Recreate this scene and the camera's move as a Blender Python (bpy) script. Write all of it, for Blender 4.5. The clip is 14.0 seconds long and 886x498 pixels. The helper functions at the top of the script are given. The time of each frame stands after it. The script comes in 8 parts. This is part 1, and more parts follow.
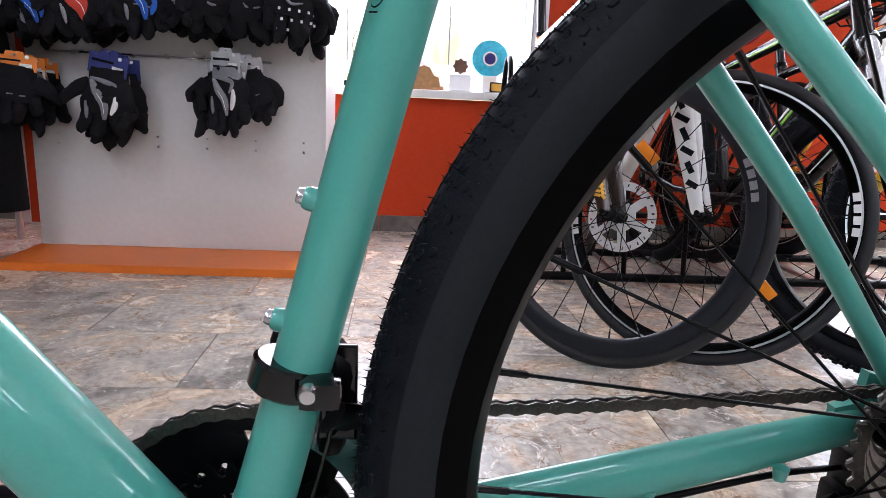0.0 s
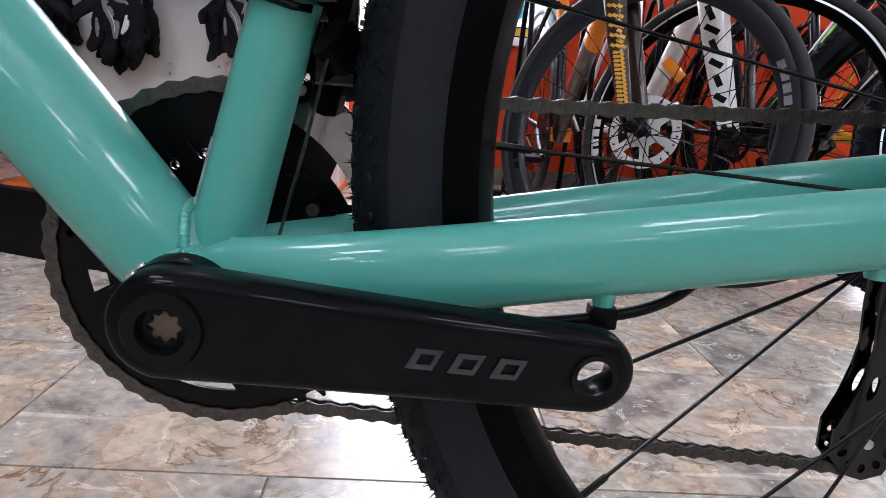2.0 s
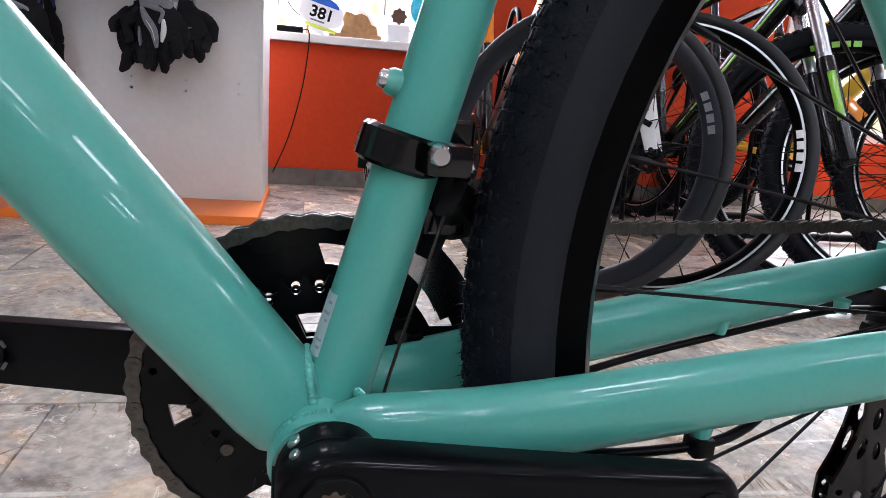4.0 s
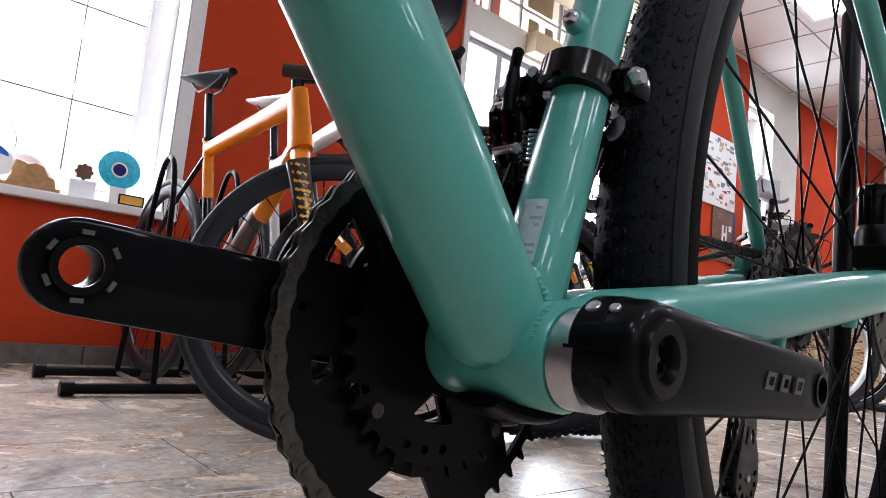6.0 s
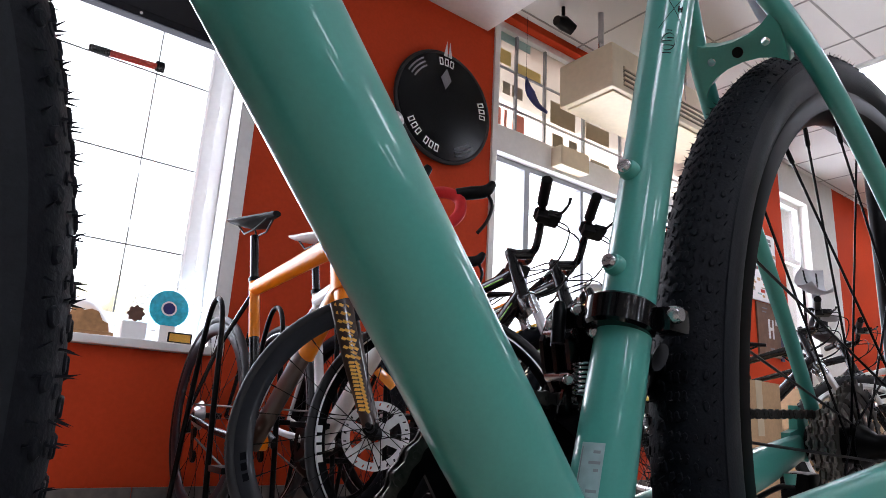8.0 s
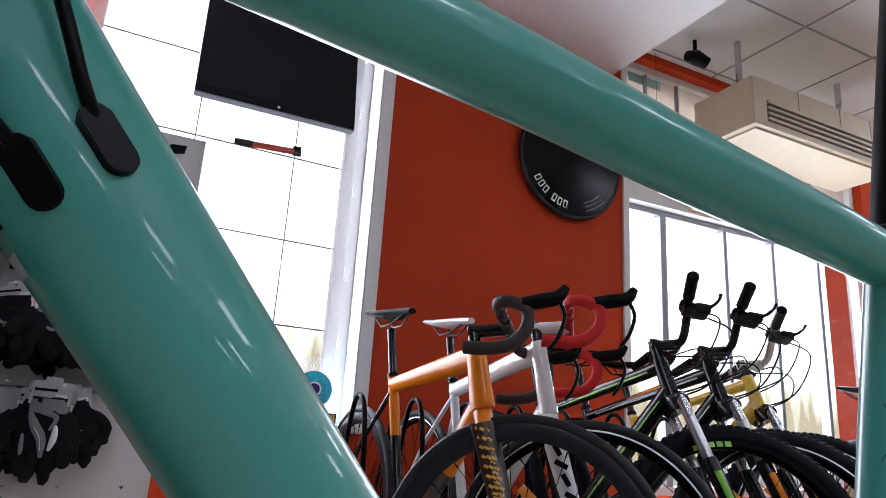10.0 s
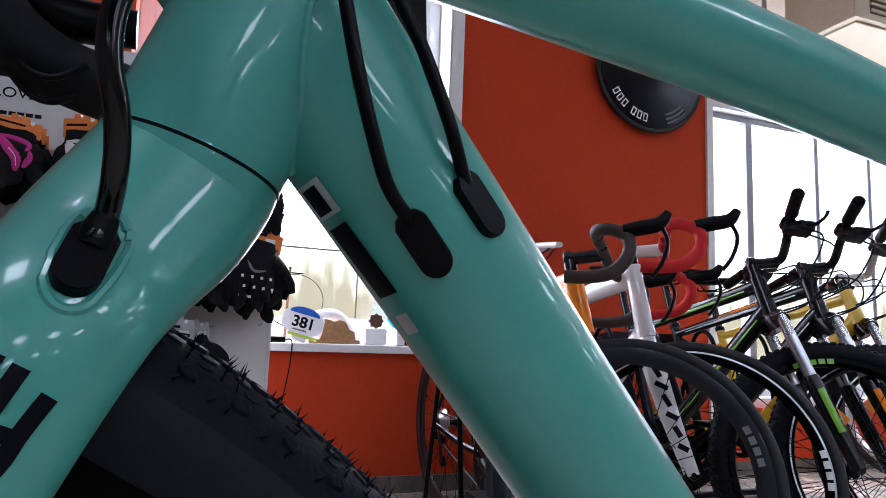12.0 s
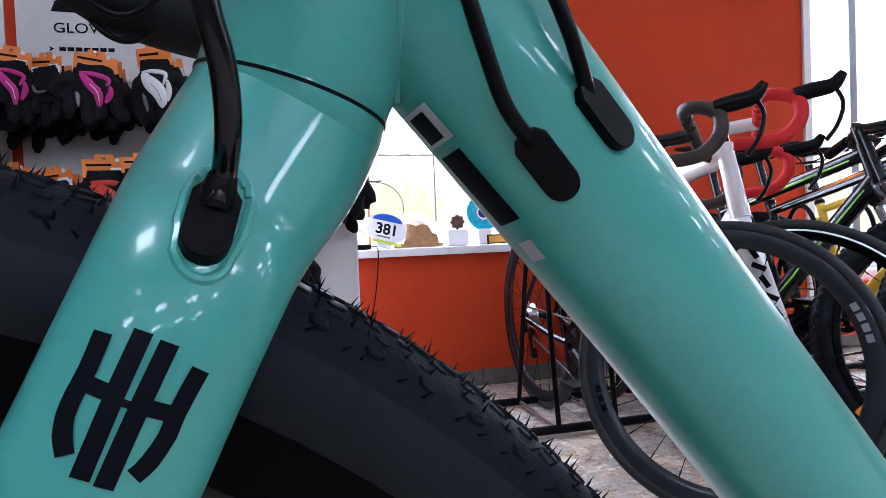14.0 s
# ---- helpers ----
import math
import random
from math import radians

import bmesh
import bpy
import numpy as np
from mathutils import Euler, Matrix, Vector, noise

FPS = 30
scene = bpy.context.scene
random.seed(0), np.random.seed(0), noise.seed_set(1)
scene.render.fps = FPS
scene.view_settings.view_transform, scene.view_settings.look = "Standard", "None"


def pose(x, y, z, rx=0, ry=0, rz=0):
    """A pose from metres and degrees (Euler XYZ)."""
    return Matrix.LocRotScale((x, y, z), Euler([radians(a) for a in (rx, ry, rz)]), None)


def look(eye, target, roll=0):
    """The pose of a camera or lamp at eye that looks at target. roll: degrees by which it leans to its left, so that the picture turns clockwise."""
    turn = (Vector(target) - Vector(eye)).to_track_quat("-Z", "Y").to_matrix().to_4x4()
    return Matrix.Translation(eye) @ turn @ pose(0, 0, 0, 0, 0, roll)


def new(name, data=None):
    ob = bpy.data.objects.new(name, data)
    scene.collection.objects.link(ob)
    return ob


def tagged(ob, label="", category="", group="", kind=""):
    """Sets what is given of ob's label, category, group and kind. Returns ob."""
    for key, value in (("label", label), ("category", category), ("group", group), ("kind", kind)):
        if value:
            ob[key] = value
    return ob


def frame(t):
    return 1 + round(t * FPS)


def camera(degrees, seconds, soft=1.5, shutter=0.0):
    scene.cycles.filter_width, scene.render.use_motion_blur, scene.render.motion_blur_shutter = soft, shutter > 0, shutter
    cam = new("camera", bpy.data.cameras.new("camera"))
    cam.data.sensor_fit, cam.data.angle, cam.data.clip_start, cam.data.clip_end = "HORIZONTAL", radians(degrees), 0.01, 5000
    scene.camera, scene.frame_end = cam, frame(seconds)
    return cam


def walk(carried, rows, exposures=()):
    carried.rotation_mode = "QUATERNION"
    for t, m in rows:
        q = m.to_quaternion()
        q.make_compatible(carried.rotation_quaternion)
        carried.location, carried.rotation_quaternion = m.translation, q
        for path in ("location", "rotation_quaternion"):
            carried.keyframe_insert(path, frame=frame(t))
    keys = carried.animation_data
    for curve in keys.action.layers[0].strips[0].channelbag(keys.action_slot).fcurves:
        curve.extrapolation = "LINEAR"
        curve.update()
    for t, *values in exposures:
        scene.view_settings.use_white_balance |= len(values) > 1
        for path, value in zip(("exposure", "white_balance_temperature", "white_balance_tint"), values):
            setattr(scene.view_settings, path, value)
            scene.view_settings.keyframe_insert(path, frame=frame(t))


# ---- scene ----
cam = camera(68.08, 14.0, soft=0.8)
PATH = [
    (0, pose(0.0731, -0.3156, 0.5628, 77.09, -2.62, -5.68)),
    (0.5, pose(0.0620, -0.2906, 0.5312, 77.28, -2.66, -5.20)),
    (1, pose(0.0715, -0.2936, 0.4614, 77.35, -3.16, -4.58)),
    (1.5, pose(0.0834, -0.2993, 0.4149, 76.89, -3.67, -4.17)),
    (2, pose(0.0838, -0.3069, 0.3863, 76.09, -3.96, -4.21)),
    (2.5, pose(0.0857, -0.3183, 0.3791, 75.63, -3.82, -4.62)),
    (3, pose(0.0747, -0.3134, 0.3960, 75.22, -3.84, -5.24)),
    (3.5, pose(0.0520, -0.3110, 0.4319, 75.21, -3.95, -7.83)),
    (4, pose(-0.0180, -0.2925, 0.4541, 75.75, -4.53, -13.00)),
    (4.2, pose(-0.0561, -0.3042, 0.4601, 76.26, -4.97, -15.33)),
    (6.3, pose(-0.2344, -0.1869, 0.2848, 98.00, -5.49, -46.10)),
    (6.5, pose(-0.2362, -0.1927, 0.2831, 98.62, -5.42, -46.73)),
    (7, pose(-0.2373, -0.1933, 0.2784, 99.45, -5.42, -46.41)),
    (7.5, pose(-0.2347, -0.1953, 0.2802, 100.85, -5.51, -45.36)),
    (8, pose(-0.2688, -0.2130, 0.3641, 104.63, -3.08, -40.02)),
    (8.5, pose(-0.2833, -0.2384, 0.4430, 105.20, -2.82, -37.14)),
    (9, pose(-0.3079, -0.2389, 0.5339, 106.58, -2.91, -33.03)),
    (9.2, pose(-0.3088, -0.2338, 0.5605, 106.63, -3.28, -31.74)),
    (11.3, pose(-0.3855, -0.2002, 0.6510, 100.04, -3.28, -25.79)),
    (11.5, pose(-0.4000, -0.1954, 0.6524, 99.15, -3.30, -25.34)),
    (12, pose(-0.4060, -0.1972, 0.6564, 97.28, -2.13, -23.05)),
    (12.5, pose(-0.4116, -0.1993, 0.6618, 94.73, -1.10, -20.16)),
    (13, pose(-0.4109, -0.1924, 0.6650, 93.37, -0.77, -19.12)),
    (13.5, pose(-0.4133, -0.1843, 0.6627, 91.78, 0.00, -18.12)),
    (14, pose(-0.4140, -0.1810, 0.6657, 88.30, 2.28, -16.22)),
]
# stops over the walk: the clip's camera darkens once the bright windows fill its view
EXPOSURES = [(t, e, k, 20) for t, e, k in ((0.0, 0.58, 6050), (4.2, 0.54, 6050), (6.3, 0.08, 6150), (7.5, -0.02, 6120), (9.2, -0.4, 5980), (11.3, -0.26, 5760), (12.5, -0.06, 5540), (14.0, 0.45, 5420))]
walk(cam, PATH, EXPOSURES)

# ---------------------------------------------------------------- light
world = bpy.data.worlds.new("sky")
scene.world = world
world.use_nodes = True
wn = world.node_tree.nodes
sky = wn.new("ShaderNodeTexSky")
sky.sky_type, sky.sun_disc = "NISHITA", False
sky.sun_elevation, sky.sun_rotation = radians(35), radians(20)
world.node_tree.links.new(sky.outputs[0], wn["Background"].inputs[0])
wn["Background"].inputs[1].default_value = 0.12
ROOM = pose(0, 0, 0, 0, 0, -2.3)          # the room's axes: u along the window wall, v towards it
WALL = 2.455                              # v of the window wall's inner face


def lamp(name, kind, m, energy, colour, **more):
    data = bpy.data.lights.new(name, kind)
    data.energy, data.color = energy, colour
    for key, value in more.items():
        setattr(data, key, value)
    ob = new(name, data)
    ob.matrix_basis = m
    return ob


lamp("sun", "SUN", ROOM @ look((2, 8, 9), (1, 2, 0)), 1.0, (1.0, 0.97, 0.92), angle=radians(15))
# the sky's light through the three window openings
lamp("window_light", "AREA", ROOM @ pose(-0.2, WALL + 0.12, 1.5, -90, 0, 0), 62, (0.93, 0.97, 1.0), shape="RECTANGLE", size=1.6, size_y=1.8)
lamp("window_light", "AREA", ROOM @ pose(5.83, WALL + 0.12, 1.78, -90, 0, 0), 26, (0.93, 0.97, 1.0), shape="RECTANGLE", size=0.5, size_y=1.5)
lamp("window_light", "AREA", ROOM @ pose(3.15, WALL + 0.12, 1.37, -90, 0, 0), 115, (0.93, 0.97, 1.0), shape="RECTANGLE", size=2.1, size_y=1.9)


# ---------------------------------------------------------------- materials
def srgb(r, g, b):
    return tuple(((c / 255) / 12.92 if c <= 10 else (((c / 255) + 0.055) / 1.055) ** 2.4) for c in (r, g, b)) + (1,)


def material(name, colour, rough=0.5, metal=0.0, vary=0.08, scale=30.0, bump=0.0, bump_scale=200.0, coat=0.0, emit=0.0, alpha=None, spec=None, stains=0.0, stain_scale=3.0):
    m = bpy.data.materials.new(name)
    m.use_nodes = True
    nt = m.node_tree
    b = nt.nodes["Principled BSDF"]
    col = colour if len(colour) == 4 else (*colour, 1)
    b.inputs["Roughness"].default_value, b.inputs["Metallic"].default_value = rough, metal
    if spec is not None:
        b.inputs["Specular IOR Level"].default_value = spec
    if coat:
        b.inputs["Coat Weight"].default_value, b.inputs["Coat Roughness"].default_value = coat, 0.04
    tc = nt.nodes.new("ShaderNodeTexCoord")
    if vary or stains:
        fine = nt.nodes.new("ShaderNodeTexNoise")
        fine.inputs["Scale"].default_value, fine.inputs["Detail"].default_value = scale, 6
        nt.links.new(tc.outputs["Object"], fine.inputs["Vector"])
        big = nt.nodes.new("ShaderNodeTexNoise")
        big.inputs["Scale"].default_value, big.inputs["Detail"].default_value = stain_scale, 4
        nt.links.new(tc.outputs["Object"], big.inputs["Vector"])
        ramp = nt.nodes.new("ShaderNodeMapRange")
        ramp.inputs["From Min"].default_value, ramp.inputs["From Max"].default_value = 0.3, 0.7
        ramp.inputs["To Min"].default_value, ramp.inputs["To Max"].default_value = 1 - vary, 1 + vary
        nt.links.new(fine.outputs["Fac"], ramp.inputs["Value"])
        ramp2 = nt.nodes.new("ShaderNodeMapRange")
        ramp2.inputs["From Min"].default_value, ramp2.inputs["From Max"].default_value = 0.35, 0.65
        ramp2.inputs["To Min"].default_value, ramp2.inputs["To Max"].default_value = 1 - stains, 1 + stains * 0.3
        nt.links.new(big.outputs["Fac"], ramp2.inputs["Value"])
        mul = nt.nodes.new("ShaderNodeMath")
        mul.operation = "MULTIPLY"
        nt.links.new(ramp.outputs[0], mul.inputs[0])
        nt.links.new(ramp2.outputs[0], mul.inputs[1])
        mix = nt.nodes.new("ShaderNodeVectorMath")
        mix.operation = "SCALE"
        mix.inputs[0].default_value = col[:3]
        nt.links.new(mul.outputs[0], mix.inputs["Scale"])
        nt.links.new(mix.outputs[0], b.inputs["Base Color"])
        rr = nt.nodes.new("ShaderNodeMapRange")
        rr.inputs["To Min"].default_value, rr.inputs["To Max"].default_value = max(0.02, rough * 0.85), min(1, rough * 1.15)
        nt.links.new(big.outputs["Fac"], rr.inputs["Value"])
        nt.links.new(rr.outputs[0], b.inputs["Roughness"])
    else:
        b.inputs["Base Color"].default_value = col
    if bump:
        bn = nt.nodes.new("ShaderNodeTexNoise")
        bn.inputs["Scale"].default_value, bn.inputs["Detail"].default_value = bump_scale, 3
        nt.links.new(tc.outputs["Object"], bn.inputs["Vector"])
        bp = nt.nodes.new("ShaderNodeBump")
        bp.inputs["Strength"].default_value, bp.inputs["Distance"].default_value = bump, 0.002
        nt.links.new(bn.outputs["Fac"], bp.inputs["Height"])
        nt.links.new(bp.outputs[0], b.inputs["Normal"])
    if emit:
        b.inputs["Emission Color"].default_value, b.inputs["Emission Strength"].default_value = col, emit
    if alpha is not None:
        b.inputs["Alpha"].default_value = alpha
    return m


MINT = material("mint_paint", (0.076, 0.366, 0.302), 0.32, vary=0.03, scale=400, coat=0.5, spec=0.40, stains=0.03, stain_scale=6)
BLACK = material("black_satin", (0.0020, 0.0020, 0.0025), 0.36, spec=0.13, vary=0.15, scale=120, bump=0.04, bump_scale=600)
GLOSSBLACK = material("black_gloss", (0.0020, 0.0020, 0.0025), 0.13, vary=0.1, spec=0.42)
ANOD = material("black_anodised", (0.0024, 0.0024, 0.0028), 0.34, metal=0.03, spec=0.16, vary=0.12, scale=200)
RUBBER = material("tyre_rubber", (0.0052, 0.0064, 0.0098), 0.58, spec=0.14, vary=0.18, scale=90, bump=0.25, bump_scale=500, stains=0.15, stain_scale=12)
SIDEWALL = material("tyre_sidewall", (0.0135, 0.0155, 0.0190), 0.50, spec=0.12, vary=0.1, scale=300, bump=0.1, bump_scale=900)
RIMBLACK = material("rim_black", (0.0010, 0.0010, 0.0012), 0.34, spec=0.05, vary=0.1, scale=80)
CARBON = material("carbon_rim", (0.012, 0.014, 0.019), 0.36, vary=0.12, scale=60, coat=0.2, spec=0.3)
RINGBLACK = material("ring_black", (0.0022, 0.0022, 0.0026), 0.28, vary=0.2, spec=0.14)
COGSTEEL = material("bright_cog_steel", (0.34, 0.33, 0.31), 0.34, metal=0.9, vary=0.2, scale=300)
POLISHED = material("polished_dark_steel", (0.30, 0.30, 0.31), 0.16, metal=1.0, vary=0.1, scale=200)
STEEL = material("brushed_steel", (0.55, 0.55, 0.57), 0.28, metal=1.0, vary=0.1, scale=200)
CHAIN = material("worn_chain_steel", (0.085, 0.079, 0.070), 0.42, metal=0.85, vary=0.3, scale=300)
SILVER = material("silver_alloy", (0.72, 0.72, 0.72), 0.3, metal=0.9, vary=0.08)
ROTOR = material("rotor_white_steel", (0.8, 0.8, 0.8), 0.35, metal=0.3, vary=0.1)
REDWALL = material("red_wall_paint", (0.56, 0.056, 0.014), 0.72, spec=0.15, vary=0.05, scale=60, bump=0.12, bump_scale=150, stains=0.10, stain_scale=1.2)
WHITE = material("white_paint", (0.80, 0.80, 0.79), 0.45, vary=0.03, scale=40, stains=0.05)
BOARDWHITE = material("white_laminate", (0.72, 0.71, 0.70), 0.4, vary=0.03, scale=50, stains=0.06, stain_scale=2)
ORANGELAM = material("orange_laminate", (0.85, 0.20, 0.02), 0.4, vary=0.04, scale=60, stains=0.05)
PLASTER = material("cream_plaster", (0.70, 0.69, 0.65), 0.8, vary=0.04, scale=60, bump=0.1, bump_scale=120, stains=0.05)
CEIL = material("ceiling_tile", (0.66, 0.65, 0.63), 0.9, vary=0.05, scale=150, bump=0.3, bump_scale=260, stains=0.04)
SKIRT = material("grey_stone_skirting", (0.16, 0.145, 0.13), 0.5, vary=0.25, scale=25, bump=0.15, bump_scale=80, stains=0.3)
# for unseen walls: a grey darkened to cut light bounced onto the bike
BOUNCECUT = material("bounce_cut_grey", (0.20, 0.19, 0.18), 0.8, vary=0.06, scale=60, bump=0.1, bump_scale=120, stains=0.08)
GROUT = material("grout", (0.20, 0.175, 0.15), 0.85, vary=0.2, scale=60)
ORANGE = material("orange_bike_paint", (0.94, 0.25, 0.001), 0.3, vary=0.03, coat=0.25, spec=0.25)
BIKEWHITE = material("white_bike_paint", (0.78, 0.78, 0.77), 0.28, vary=0.03, coat=0.8)
BIKEBLACK = material("black_bike_paint", (0.006, 0.006, 0.007), 0.25, vary=0.08, coat=0.35, spec=0.25)
GREEN = material("lime_green_paint", (0.22, 0.55, 0.03), 0.3, vary=0.03, coat=0.7)
YELLOW = material("yellow_bike_paint", (0.80, 0.52, 0.02), 0.3, vary=0.03, coat=0.8)
REDBIKE = material("red_bike_paint", (0.55, 0.03, 0.02), 0.3, vary=0.04, coat=0.8)
REDTAPE = material("red_bar_tape", (0.60, 0.026, 0.026), 0.65, spec=0.2, vary=0.08, bump=0.2, bump_scale=300)
BROWNTAPE = material("dark_brown_bar_tape", (0.035, 0.018, 0.013), 0.6, vary=0.2, bump=0.2, bump_scale=300)
BLACKTAPE = material("black_bar_tape", (0.005, 0.005, 0.0055), 0.65, spec=0.2, vary=0.15, bump=0.2, bump_scale=300)
REFLECTOR = material("orange_reflector", (0.95, 0.30, 0.02), 0.15, vary=0.1, coat=0.6)
CARDBOARD = material("cardboard", (0.55, 0.36, 0.20), 0.8, vary=0.08, scale=60, stains=0.1)
TVBLACK = material("screen_black", (0.005, 0.006, 0.009), 0.22, vary=0.05, spec=0.15)
GREYMETAL = material("grey_window_alloy", (0.30, 0.31, 0.33), 0.4, metal=0.3, vary=0.06)
BEIGE = material("beige_plastic", (0.62, 0.52, 0.36), 0.5, vary=0.04, stains=0.06)
LAMPGLOW = material("lamp_panel", (0.90, 0.96, 1.0), 0.5, vary=0, emit=16.0)
PAPER = material("white_paper", (0.82, 0.82, 0.82), 0.6, vary=0.03)
TAGORANGE = material("orange_card", (0.85, 0.24, 0.03), 0.55, vary=0.05)
FABRIC = material("black_fabric", (0.009, 0.009, 0.011), 0.85, spec=0.2, vary=0.3, scale=150, bump=0.4, bump_scale=700)
FABRICGREY = material("grey_fabric", (0.22, 0.22, 0.24), 0.85, vary=0.15, scale=150, bump=0.4, bump_scale=700)
FABRICBLUE = material("blue_fabric", (0.02, 0.12, 0.55), 0.8, vary=0.15, bump=0.3, bump_scale=600)
FABRICRED = material("red_fabric", (0.55, 0.05, 0.025), 0.8, vary=0.15, bump=0.3, bump_scale=600)
FABRICPINK = material("pink_fabric", (0.55, 0.03, 0.25), 0.8, vary=0.15, bump=0.3, bump_scale=600)
NAVY = material("navy_card", (0.02, 0.03, 0.16), 0.5, vary=0.1)
DARKINK = material("dark_ink", (0.003, 0.0036, 0.006), 0.45, vary=0.05, spec=0.10)


# ---------------------------------------------------------------- builders
def part(name, bm, mat, parent=None, label="", smooth=True, m=None):
    me = bpy.data.meshes.new(name)
    bm.normal_update()
    bm.to_mesh(me)
    bm.free()
    if mat is not None:
        me.materials.append(mat)
    if smooth:
        me.shade_smooth()
        me.set_sharp_from_angle(angle=radians(38))
    ob = new(name, me)
    if parent is not None:
        ob.parent = parent
    if m is not None:
        ob.matrix_basis = m
    if label:
        tagged(ob, label)
    return ob


def share(name, ob, parent, m):
    o = new(name, ob.data)
    o.parent = parent
    o.matrix_basis = m
    return o


def thing(name, label, category, m=None, group="", kind=""):
    ob = new(name)
    ob.empty_display_size = 0.05
    if m is not None:
        ob.matrix_basis = m
    return tagged(ob, label, category, group, kind)


def box(bm, x0, x1, y0, y1, z0, z1, bevel=0.0, m=None):
    r = bmesh.ops.create_cube(bm, size=1)
    vs = r["verts"]
    for v in vs:
        v.co = Vector((x0 + (v.co.x + 0.5) * (x1 - x0), y0 + (v.co.y + 0.5) * (y1 - y0), z0 + (v.co.z + 0.5) * (z1 - z0)))
    if bevel:
        es = list({e for v in vs for e in v.link_edges})
        r = bmesh.ops.bevel(bm, geom=es, offset=bevel, segments=2, affect="EDGES", profile=0.7)
        vs = [v for v in r["verts"]] or vs
    if m is not None:
        bmesh.ops.transform(bm, matrix=m, verts=list({v for v in vs}))
    return bm


def box_bm(*a, **k):
    return box(bmesh.new(), *a, **k)


def sweep(bm, pts, radii, segs=16, cap=True, side=(0, 1, 0), closed=False):
    """A tube along pts; radii: one number, or one a point, or (across, other) pairs."""
    pts = [Vector(p) for p in pts]
    n = len(pts)
    if not isinstance(radii, (list, tuple)):
        radii = [radii] * n
    rings = []
    for i, p in enumerate(pts):
        if closed:
            t = (pts[(i + 1) % n] - pts[i - 1]).normalized()
        else:
            t = (pts[min(i + 1, n - 1)] - pts[max(i - 1, 0)]).normalized()
        s = Vector(side)
        s = s - t * s.dot(t)
        if s.length < 1e-4:
            s = Vector((1, 0, 0)) - t * t.x
        s.normalize()
        u = t.cross(s)
        ra, rb = radii[i] if isinstance(radii[i], (list, tuple)) else (radii[i], radii[i])
        rings.append([bm.verts.new(p + s * (math.cos(a) * ra) + u * (math.sin(a) * rb)) for a in (2 * math.pi * k / segs for k in range(segs))])
    for i in range(n if closed else n - 1):
        a, b = rings[i], rings[(i + 1) % n]
        for k in range(segs):
            bm.faces.new((a[k], a[(k + 1) % segs], b[(k + 1) % segs], b[k]))
    if cap and not closed:
        bm.faces.new(rings[0][::-1])
        bm.faces.new(rings[-1])
    return bm


def tube(*a, **k):
    return sweep(bmesh.new(), *a, **k)


def curve_pts(ctrl, n=24):
    """A smooth line through the control points (Catmull-Rom)."""
    c = [Vector(p) for p in ctrl]
    c = [c[0] * 2 - c[1]] + c + [c[-1] * 2 - c[-2]]
    out = []
    spans = len(c) - 3
    for i in range(spans):
        steps = max(2, n // spans)
        for k in range(steps + (i == spans - 1)):
            t = k / steps
            p0, p1, p2, p3 = c[i:i + 4]
            out.append(0.5 * ((2 * p1) + (p2 - p0) * t + (2 * p0 - 5 * p1 + 4 * p2 - p3) * t * t + (3 * p1 - p0 - 3 * p2 + p3) * t ** 3))
    return out


def lerp_list(vals, n):
    out = []
    for i in range(n):
        f = i / (n - 1) * (len(vals) - 1)
        k = min(int(f), len(vals) - 2)
        a, b = vals[k], vals[k + 1]
        g = f - k
        out.append(tuple(x + (y - x) * g for x, y in zip(a, b)) if isinstance(a, tuple) else a + (b - a) * g)
    return out


def spin(bm, profile, segs=64, axis="Y", closed=True):
    """Turn a profile of (radius, offset along axis) round the axis."""
    rings = []
    for k in range(segs):
        a = 2 * math.pi * k / segs
        ring = []
        for r, o in profile:
            if axis == "Y":
                ring.append(bm.verts.new((r * math.cos(a), o, r * math.sin(a))))
            elif axis == "Z":
                ring.append(bm.verts.new((r * math.cos(a), r * math.sin(a), o)))
            else:
                ring.append(bm.verts.new((o, r * math.cos(a), r * math.sin(a))))
        rings.append(ring)
    n = len(profile)
    for k in range(segs):
        a, b = rings[k], rings[(k + 1) % segs]
        for i in range(n if closed else n - 1):
            j = (i + 1) % n
            bm.faces.new((a[i], a[j], b[j], b[i]))
    return bm


def disc(bm, c, axis, r, depth, segs=24, bevel=0.0):
    m = Vector(axis).to_track_quat("Z", "Y").to_matrix().to_4x4()
    m.translation = Vector(c)
    e = bevel or depth * 0.12
    prof = [(r - e, -depth / 2), (r, -depth / 2 + e), (r, depth / 2 - e), (r - e, depth / 2)]
    rings = [[bm.verts.new(m @ Vector((rr * math.cos(a), rr * math.sin(a), o))) for a in (2 * math.pi * k / segs for k in range(segs))] for rr, o in prof]
    for x, y in zip(rings, rings[1:]):
        for k in range(segs):
            bm.faces.new((x[k], x[(k + 1) % segs], y[(k + 1) % segs], y[k]))
    bm.faces.new(rings[0][::-1])
    bm.faces.new(rings[-1])
    return bm


